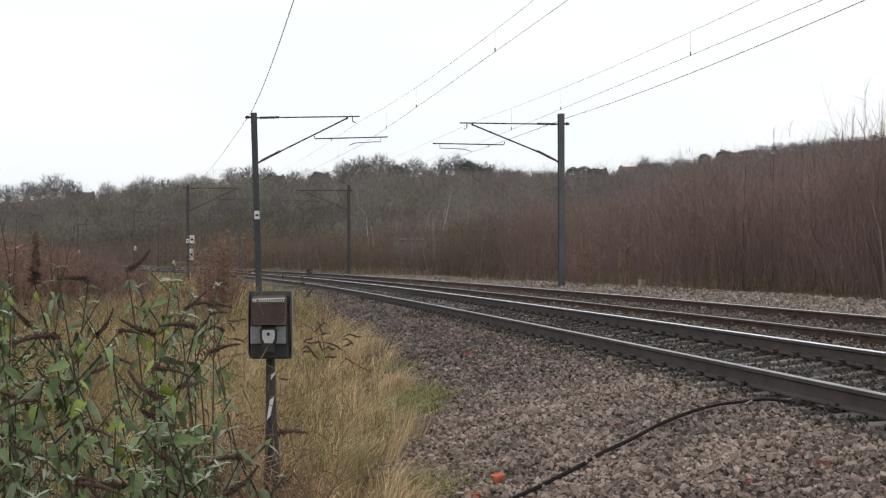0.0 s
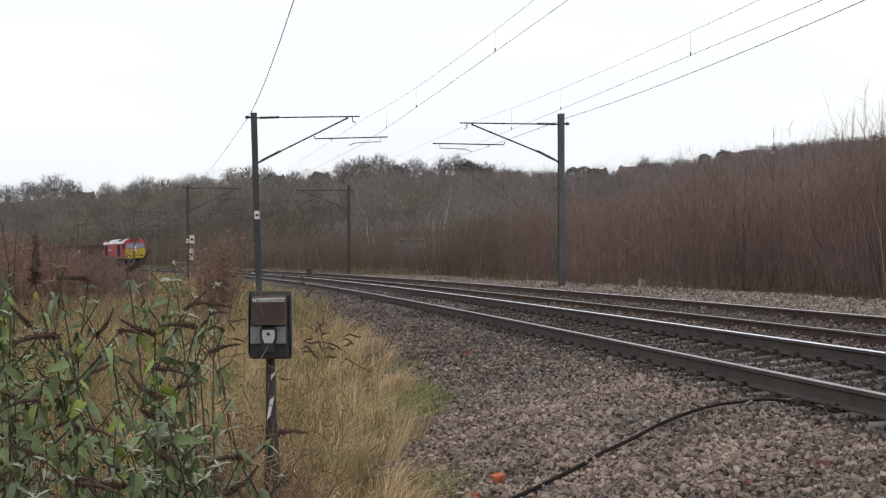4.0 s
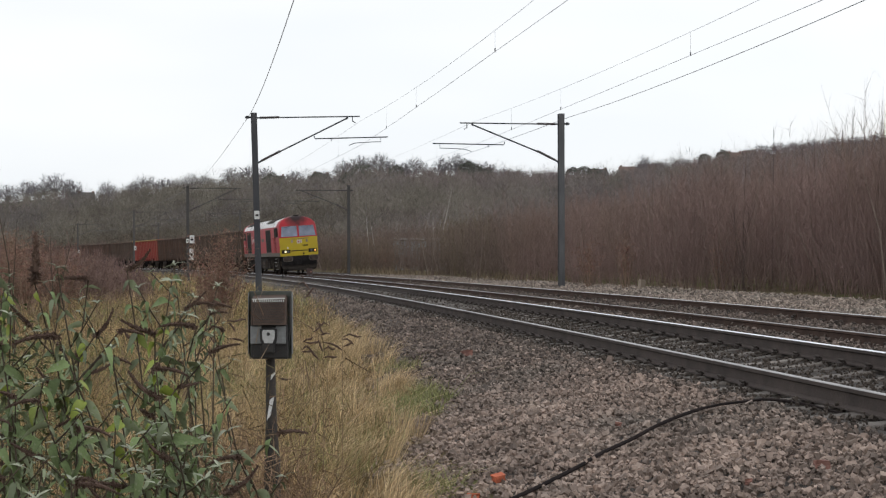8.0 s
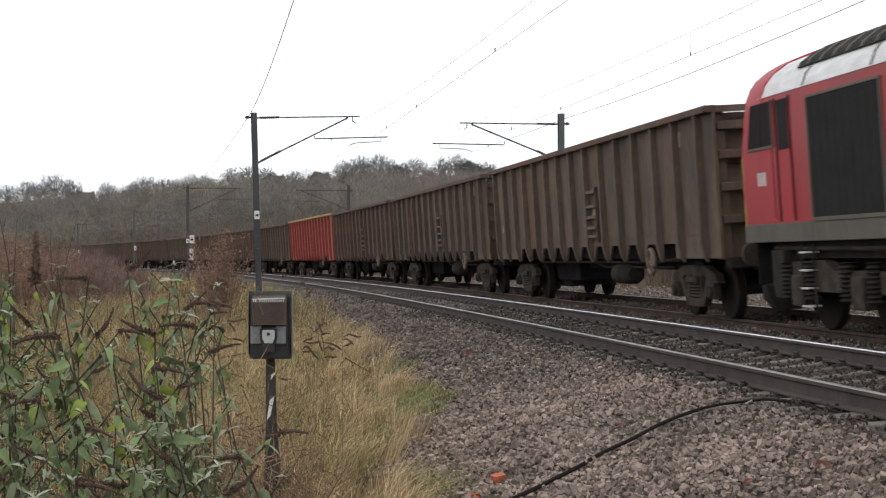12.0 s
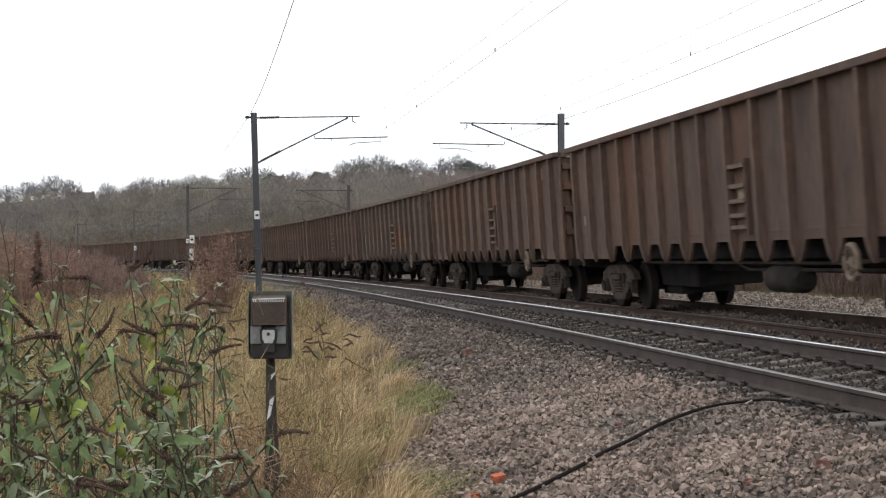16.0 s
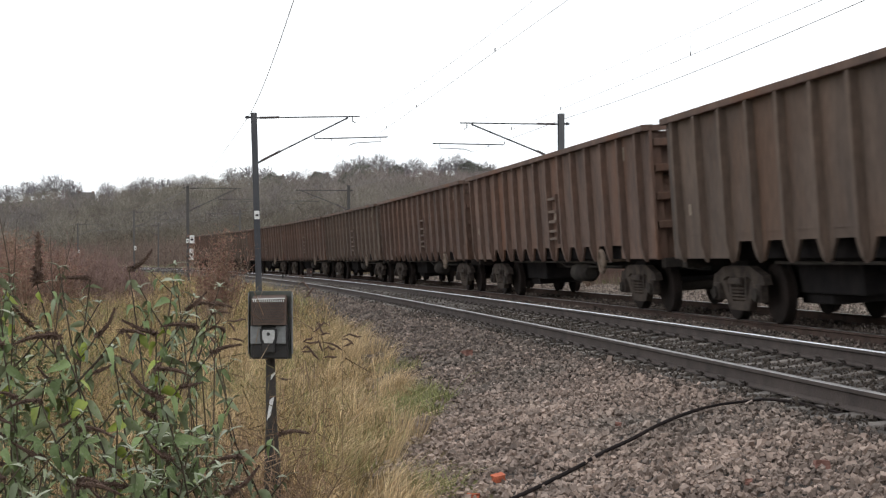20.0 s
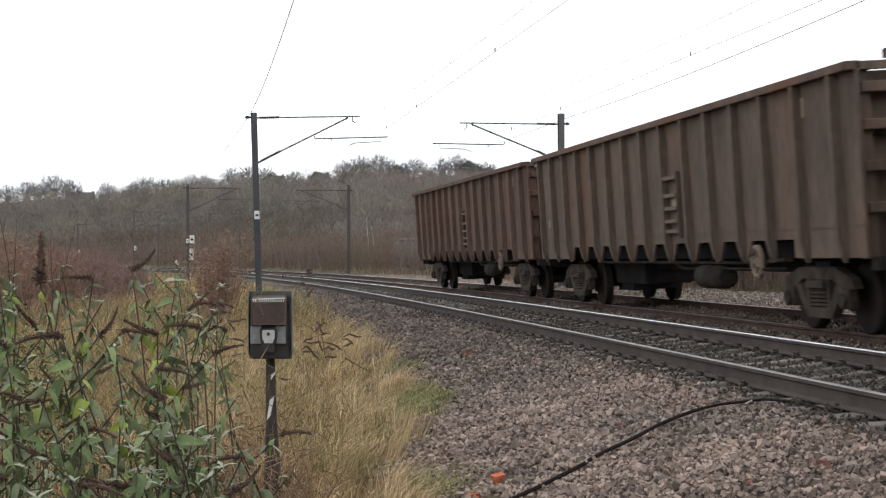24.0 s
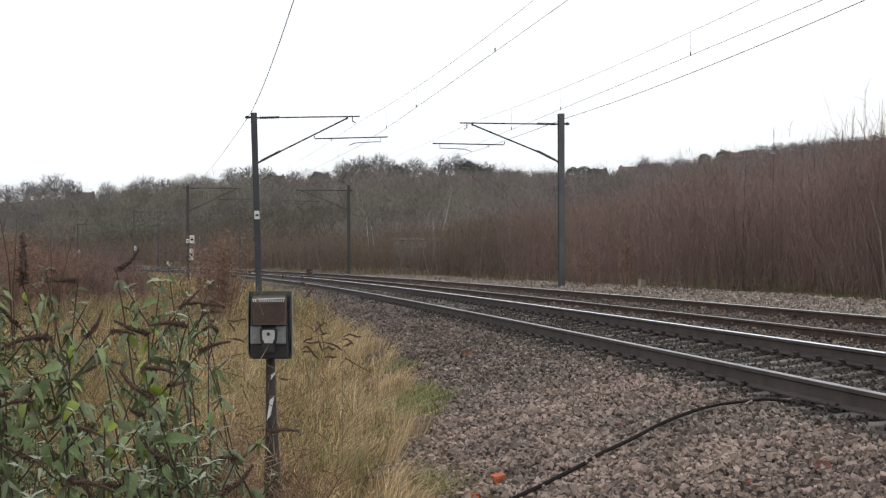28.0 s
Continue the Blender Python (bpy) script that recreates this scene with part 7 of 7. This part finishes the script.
def build_undergrowth():
    """Small-leaved shoots that fill the foot of the buddleia; lower where the open grass shows between them."""
    rng = np.random.default_rng(71)
    n = 250
    a = rng.uniform(-0.292, -0.130, n)
    y = rng.uniform(5.0, 6.3, n)
    drop = np.interp(a, [-0.283, -0.261, -0.24, -0.218, -0.205, -0.196, -0.186, -0.168, -0.157, -0.139, -0.128], [0.015, 0.03, 0.06, 0.098, 0.116, 0.105, 0.07, 0.075, 0.10, 0.115, 0.128])
    drop = drop + np.abs(rng.normal(0, 0.028, n))
    top = EYE[2] - y * drop
    h = top + 0.78
    ok = h > 0.12
    a, y, h = a[ok], y[ok], h[ok]
    n = len(a)
    P = np.stack([a * y + rng.normal(0, 0.06, n), y, np.full(n, -0.78)], -1)
    D = np.stack([a * y - P[:, 0], rng.normal(0, 0.05, n), h], -1)
    stems = slivers(P, D, np.full(n, 0.006))
    k = 17
    t = rng.uniform(0.3, 1.0, (n, k))
    base = (P[:, None] + D[:, None] * t[..., None]).reshape(-1, 3)
    m = len(base)
    ang = rng.uniform(0, 6.283, m)
    L = rng.uniform(0.022, 0.055, m)
    d = np.stack([np.cos(ang), np.sin(ang), rng.uniform(-0.9, 0.5, m)], -1)
    d *= (L / np.linalg.norm(d, axis=1))[:, None]
    side = np.stack([-np.sin(ang), np.cos(ang), rng.normal(0, 0.4, m)], -1) * (L * rng.uniform(0.13, 0.24, m))[:, None]
    mid = base + d * 0.45
    tip = base + d - np.array([0, 0, 1]) * (L * 0.25)[:, None]
    V = np.stack([base, mid + side, tip, mid - side, mid - np.array([0, 0, 0.12]) * L[:, None]], 1).reshape(-1, 3)
    q = 5 * np.arange(m)[:, None]
    F = np.concatenate([q + [0, 1, 4], q + [1, 2, 4], q + [2, 3, 4], q + [3, 0, 4]], 1).reshape(-1, 3)
    stuff("leafy_undergrowth", (V, F), M_UNDERLEAF, "small grey-green leaves crowding the foot of the buddleia", "undergrowth", True)
    stuff("undergrowth_shoots", stems, M_STEM, "thin dark shoots at the foot of the buddleia", "undergrowth")


M_UNDERLEAF = mat("small_grey_green_leaf", (0.23, 0.262, 0.135), (0.135, 0.165, 0.075), 6, 0.75, fine=70, vary="island", amount=0.5, spec=0.15, c3=(0.24, 0.26, 0.19))
build_undergrowth()


def dead_stalks():
    """Brown curled seed heads on thin stalks by the telephone post."""
    rng = random.Random(9)
    for x, y, z in ((-0.78, 10.0, 0.50), (-0.70, 10.2, 0.47), (-0.62, 10.4, 0.62), (-0.86, 9.8, 0.66), (-0.74, 11.0, 0.70), (-1.02, 12.5, 0.78), (-0.55, 10.6, 0.50), (-1.35, 9.6, 0.62), (-1.28, 10.2, 0.52), (-1.45, 10.5, 0.7), (-0.80, 10.4, 0.40), (-0.84, 10.0, 0.28), (-0.66, 10.3, 0.44)):
        d = thing("seedhead_stalk", "thin dead stalk with dark curled seed heads", "dead plant", "seed heads", Matrix.Translation((x - 0.13, y, -0.7)))
        h = z + 0.78
        w = rng.uniform(-0.12, 0.12)
        bm = bmesh.new()
        tube(bm, [(-w, 0, 0), (-w * 0.4, 0, h * 0.5), (0, 0, h)], [0.0022, 0.0018, 0.0014], 4)
        part("stalk", bm, M_DEADSTALK, d)
        side = rng.choice((-1, 1, 1))
        for i in range(rng.randint(1, 3)):
            p = Vector((0, 0, h * rng.uniform(0.84, 1.0)))
            a = side * rng.uniform(0.03, 0.13)
            e = rng.uniform(-0.06, 0.05)
            bm = bmesh.new()
            tube(bm, [p, p + Vector((a * 0.4, rng.uniform(-0.03, 0.03), rng.uniform(-0.01, 0.03))), p + Vector((a * 0.75, 0, e * 0.5)), p + Vector((a, 0, e))], [0.002, 0.0065, 0.0075, 0.003], 5)
            part("seed_head", bm, M_SPIKE, d)


dead_stalks()

# ---- lineside telephone on its post ----
M_PHONEBACK = mat("weathered_grey_green_board", (0.085, 0.09, 0.075), (0.05, 0.055, 0.048), 9, 0.75, fine=60, bump=0.2)
M_PHONEDARK = mat("black_moulded_plastic", (0.022, 0.021, 0.022), (0.035, 0.032, 0.03), 9, 0.5, fine=60)
M_HOOD = mat("rusty_perforated_steel", (0.075, 0.05, 0.04), (0.11, 0.075, 0.058), 16, 0.7, 0.3, fine=80)
M_BRACKET = mat("pale_grey_bracket", (0.22, 0.225, 0.225), (0.16, 0.165, 0.165), 9, 0.55, fine=60)
M_REFLECT = mat("white_reflective_tape", (0.78, 0.78, 0.76), (0.6, 0.6, 0.58), 30, 0.4, fine=90)
M_POST = mat("black_painted_post", (0.025, 0.022, 0.021), (0.045, 0.036, 0.03), 12, 0.55, fine=60, stretch=(1, 1, 0.3))


def build_phone():
    D = 9.0
    ph = thing("lineside_telephone", "lineside telephone with perforated hood on a black post", "telephone", m=Matrix.Translation((-0.994, D, -0.72)))
    z0 = 0.72
    bm = bmesh.new()
    tube(bm, [(0.006, 0.06, -0.1), (0.006, 0.06, 0.50), (0.0, 0.06, 0.75), (-0.006, 0.06, 1.16), (-0.006, 0.06, 1.3)], [0.049, 0.048, 0.034, 0.026, 0.03], 14)
    post = part("post", bm, M_POST, ph, "", 40)
    for za, zb, x0, x1 in ((0.775, 0.915, -0.024, 0.004), (1.01, 1.06, 0.0, 0.012)):
        bm = bmesh.new()
        plate(bm, [(x0, 0.026, za), (x0 + 0.022, 0.026, za + 0.03), (x1 + 0.016, 0.026, zb), (x1 - 0.010, 0.026, zb - 0.02)], (0, 0.012, 0))
        part("reflective_tape", bm, M_REFLECT, post, "white reflective tape")
    bm = bmesh.new()
    box(bm, -0.123, 0.121, 0.02, 0.05, z0 + 0.412, z0 + 0.802, 0.006)
    back = part("back_board", bm, M_PHONEBACK, ph, "grey-green back board")
    for x0, x1 in ((-0.128, -0.124), (0.122, 0.126)):
        bm = bmesh.new()
        box(bm, x0, x1, 0.0, 0.055, z0 + 0.44, z0 + 0.795)
        part("edge_strip", bm, M_BRACKET, back)
    bm = bmesh.new()
    box(bm, -0.105, 0.105, -0.05, 0.019, z0 + 0.415, z0 + 0.61, 0.01)
    part("housing", bm, M_PHONEDARK, ph, "black moulded housing")
    # hood: a sloping perforated sheet
    bm = bmesh.new()
    plate(bm, [(-0.088, -0.10, z0 + 0.612), (0.092, -0.10, z0 + 0.612), (0.092, -0.085, z0 + 0.755), (-0.092, -0.085, z0 + 0.75)], (0, 0.006, 0))
    plate(bm, [(-0.092, -0.085, z0 + 0.752), (0.092, -0.085, z0 + 0.757), (0.092, 0.02, z0 + 0.775), (-0.092, 0.02, z0 + 0.772)], (0, 0, 0.006))
    for k in (-1, 1):
        plate(bm, [(k * 0.092, -0.10, z0 + 0.612), (k * 0.092, -0.085, z0 + 0.755), (k * 0.092, 0.02, z0 + 0.775), (k * 0.092, 0.02, z0 + 0.612)], (k * 0.006, 0, 0))
    hood = part("hood", bm, M_HOOD, ph, "rusty brown perforated hood")
    bmd = bmesh.new()
    disc(bmd, (0, 0, 0), (0, 1, 0), 0.0042, 0.003, 7)
    me = mesh_of("perforation", bmd, M_PHONEDARK)
    for i in range(13):
        for j in range(9):
            shared("perforation", me, hood, Matrix.Translation((-0.078 + 0.013 * i + (0.0065 if j % 2 else 0), -0.1002 + 0.0017 * j, z0 + 0.628 + 0.0145 * j)))
    bm = bmesh.new()
    for i in range(15):
        box(bm, -0.088 + 0.0122 * i, -0.082 + 0.0122 * i, -0.0885, -0.0855, z0 + 0.742, z0 + 0.756)
    tube(bm, [(-0.092, -0.087, z0 + 0.757), (0.092, -0.087, z0 + 0.762)], 0.0035, 6)
    part("hood_lip", bm, M_REFLECT, hood, "pale toothed hood edge")
    for x0, x1 in ((-0.106, -0.042), (0.038, 0.096)):
        bm = bmesh.new()
        box(bm, x0, x1, -0.075, -0.05, z0 + 0.502, z0 + 0.604, 0.006)
        part("bracket", bm, M_BRACKET, ph, "pale grey handset bracket")
    bm = bmesh.new()
    loft(bm, [[(-w, -0.095, z), (w, -0.095, z), (w, -0.05, z), (-w, -0.05, z)] for z, w in ((z0 + 0.508, 0.024), (z0 + 0.520, 0.026), (z0 + 0.532, 0.034), (z0 + 0.572, 0.036), (z0 + 0.583, 0.030))])
    hs = part("handset", bm, mat("grubby_white_plastic", (0.56, 0.56, 0.55), (0.42, 0.42, 0.41), 14, 0.5, fine=70), ph, "grubby white handset cover")
    bm = bmesh.new()
    disc(bm, (0.0, -0.097, z0 + 0.560), (0, 1, 0), 0.010, 0.008, 12)
    part("lock", bm, M_PHONEDARK, hs)
    bm = bmesh.new()
    loft(bm, [[(-w, -0.088, z), (w, -0.088, z), (w, -0.05, z), (-w, -0.05, z)] for z, w in ((z0 + 0.456, 0.034), (z0 + 0.50, 0.036), (z0 + 0.52, 0.047), (z0 + 0.59, 0.05))])
    part("handset_cradle", bm, M_PHONEDARK, ph)
    bm = bmesh.new()
    tube(bm, [(0.10, -0.03, z0 + 0.45), (0.118, -0.02, z0 + 0.60), (0.112, 0.0, z0 + 0.77)], 0.006, 6)
    part("cable", bm, M_PHONEDARK, ph)


build_phone()

# ---- cable across the stones, broken bricks, markers ----
M_CABLE = mat("weathered_black_cable", (0.030, 0.023, 0.022), (0.02, 0.017, 0.017), 8, 0.95, fine=40, bump=0.1, spec=0.05)


def build_clutter():
    bm = bmesh.new()
    path = [(-17.9, -7.7), (-17.32, -7.18), (-16.63, -6.64), (-16.26, -6.35), (-15.84, -6.03), (-15.50, -5.72), (-15.24, -5.42), (-15.02, -5.12), (-14.86, -4.84), (-14.82, -4.62), (-14.95, -4.46), (-15.3, -4.36), (-15.8, -4.30)]
    lift = [0.03, 0.055, 0.05, 0.065, 0.055, 0.075, 0.085, 0.075, 0.055, 0.05, 0.04, 0.03, 0.01]
    pts = [Vector(at(s - 0.35, u - 0.02, bed(u) + l)) for (s, u), l in zip(path, lift)]
    smooth = []
    for i in range(len(pts) - 1):
        p0, p1, p2, p3 = pts[max(i - 1, 0)], pts[i], pts[i + 1], pts[min(i + 2, len(pts) - 1)]
        for k in range(6):
            t = k / 6
            smooth.append(0.5 * ((2 * p1) + (p2 - p0) * t + (2 * p0 - 5 * p1 + 4 * p2 - p3) * t * t + (3 * p1 - p0 - 3 * p2 + p3) * t ** 3))
    tube(bm, smooth, [0.0145 if i < 40 else 0.011 for i in range(len(smooth))], 8)
    tagged(part("lineside_cable", bm, M_CABLE), "black cable lying across the ballast to the rail", "cable")
    m_br = mat("orange_brick", (0.56, 0.135, 0.06), (0.42, 0.115, 0.06), 12, 0.8, fine=60, bump=0.3)
    m_br2 = mat("dull_red_brick", (0.27, 0.13, 0.10), (0.21, 0.11, 0.09), 12, 0.85, fine=60, bump=0.3)
    rng = random.Random(3)
    for s, u, sz, mt, lab in ((-16.42, -7.15, 0.046, m_br, "bright orange broken brick on the ballast"), (-17.05, -7.43, 0.04, m_br, "bright orange broken brick on the ballast"), (-18.05, -5.44, 0.045, m_br2, "dull red brick fragment among the stones"), (-18.17, -5.94, 0.035, m_br2, "dull red brick fragment among the stones"), (-5.86, -5.69, 0.08, m_br2, "dull red brick fragment among the stones"), (14.0, 1.3, 0.12, m_br2, "dull red brick fragment beside the far rail"), (-14.9, -5.9, 0.035, m_br2, "dull red brick fragment among the stones")):
        bm = bmesh.new()
        loft(bm, [[(x * sz * rng.uniform(0.65, 1.15), y * sz * 0.75 * rng.uniform(0.65, 1.15), z * sz * rng.uniform(0.9, 1.5)) for x, y in ((-1, -1), (1, -1), (1, 1), (-1, 1))] for z in (-0.4, 0.0, 0.42)])
        x, y, z = at(s - 0.35, u, bed(u) + 0.05)
        b = part("brick_fragment", bm, mt)
        b.matrix_basis = pose(x, y, z, rng.uniform(-15, 15), rng.uniform(-15, 15), rng.uniform(0, 180))
        tagged(b, lab, "brick", "brick fragments")
    # short concrete marker at the edge of the far ballast
    x, y, z = at(20.5, 4.52, bed(4.52))
    bm = bmesh.new()
    loft(bm, [[(-w, -w, q), (w, -w, q), (w, w, q), (-w, w, q)] for q, w in ((-0.1, 0.09), (0.28, 0.085), (0.33, 0.07))])
    b = part("marker_post", bm, M_CHALK)
    b.matrix_basis = pose(x, y, z, 0, 4, 20)
    tagged(b, "short pale concrete marker beside the ballast", "marker post")
    # ground position signal in the six-foot
    x, y, z = at(61.5, -1.72, bed(-1.72))
    g = thing("ground_signal", "small dark ground signal between the tracks", "signal", m=Matrix.Translation((x, y, z)))
    bm = bmesh.new()
    box(bm, -0.06, 0.06, -0.06, 0.06, -0.05, 0.12)
    part("pedestal", bm, M_PHONEDARK, g)
    bm = bmesh.new()
    box(bm, -0.17, 0.17, -0.1, 0.1, 0.12, 0.66, 0.04)
    hd = part("head", bm, mat("rusty_brown_casing", (0.075, 0.045, 0.037), (0.045, 0.03, 0.027), 6, 0.8, fine=40), g, "rusty brown signal head")
    for dx, dz, mt in ((-0.09, 0.28, M_LENS), (0.09, 0.28, M_LENS), (0.09, 0.48, M_RUSSET)):
        bm = bmesh.new()
        disc(bm, (dx, -0.105, dz), (0, 1, 0), 0.05, 0.02, 12)
        part("lens", bm, mt, hd)
    x, y, z = at(66, -1.72 - 1.0, bed(-2.7))
    bm = bmesh.new()
    box(bm, -0.05, 0.05, -0.05, 0.05, -0.05, 0.3, 0.01)
    b = part("track_marker", bm, M_PHONEDARK)
    b.matrix_basis = pose(x, y, z)
    tagged(b, "small dark marker stub beside the rail", "marker post")
    # blue-grey hut half lost behind the saplings
    x, y, z = at(94, 12.0, 0.15)
    h = thing("lineside_hut", "blue-grey lineside hut half hidden by saplings", "hut", m=Matrix.Translation((x, y, z)) @ Matrix.Rotation(0.3, 4, "Z"))
    m_hut = mat("faded_blue_grey_sheet", (0.27, 0.31, 0.315), (0.21, 0.24, 0.25), 1.5, 0.8, fine=8)
    bm = bmesh.new()
    box(bm, -2.0, 2.0, -1.0, 1.0, -0.2, 2.3, 0.03)
    part("wall", bm, m_hut, h)
    bm = bmesh.new()
    plate(bm, [(-2.1, -1.1, 2.3), (2.1, -1.1, 2.3), (2.1, 1.1, 2.5), (-2.1, 1.1, 2.5)], (0, 0, 0.08))
    part("roof", bm, M_SKIRT, h)
    bm = bmesh.new()
    box(bm, -0.4, 0.4, -1.02, -0.99, 0, 1.8)
    part("door", bm, M_SKIRT, h)


build_clutter()


def sway():
    """The shoots lean a little in the passing wind."""
    lean = [(0, 0.0), (8, 0.0), (11, 0.0), (15, 0.15), (20, 0.2), (23, 0.3), (25, 0.6), (26.5, -0.3), (28, -1.1)]
    for st, rest, k in STEMS:
        walk(st, [(t, rest @ Matrix.Rotation(radians(a * k), 4, "Y")) for t, a in lean])


motions()
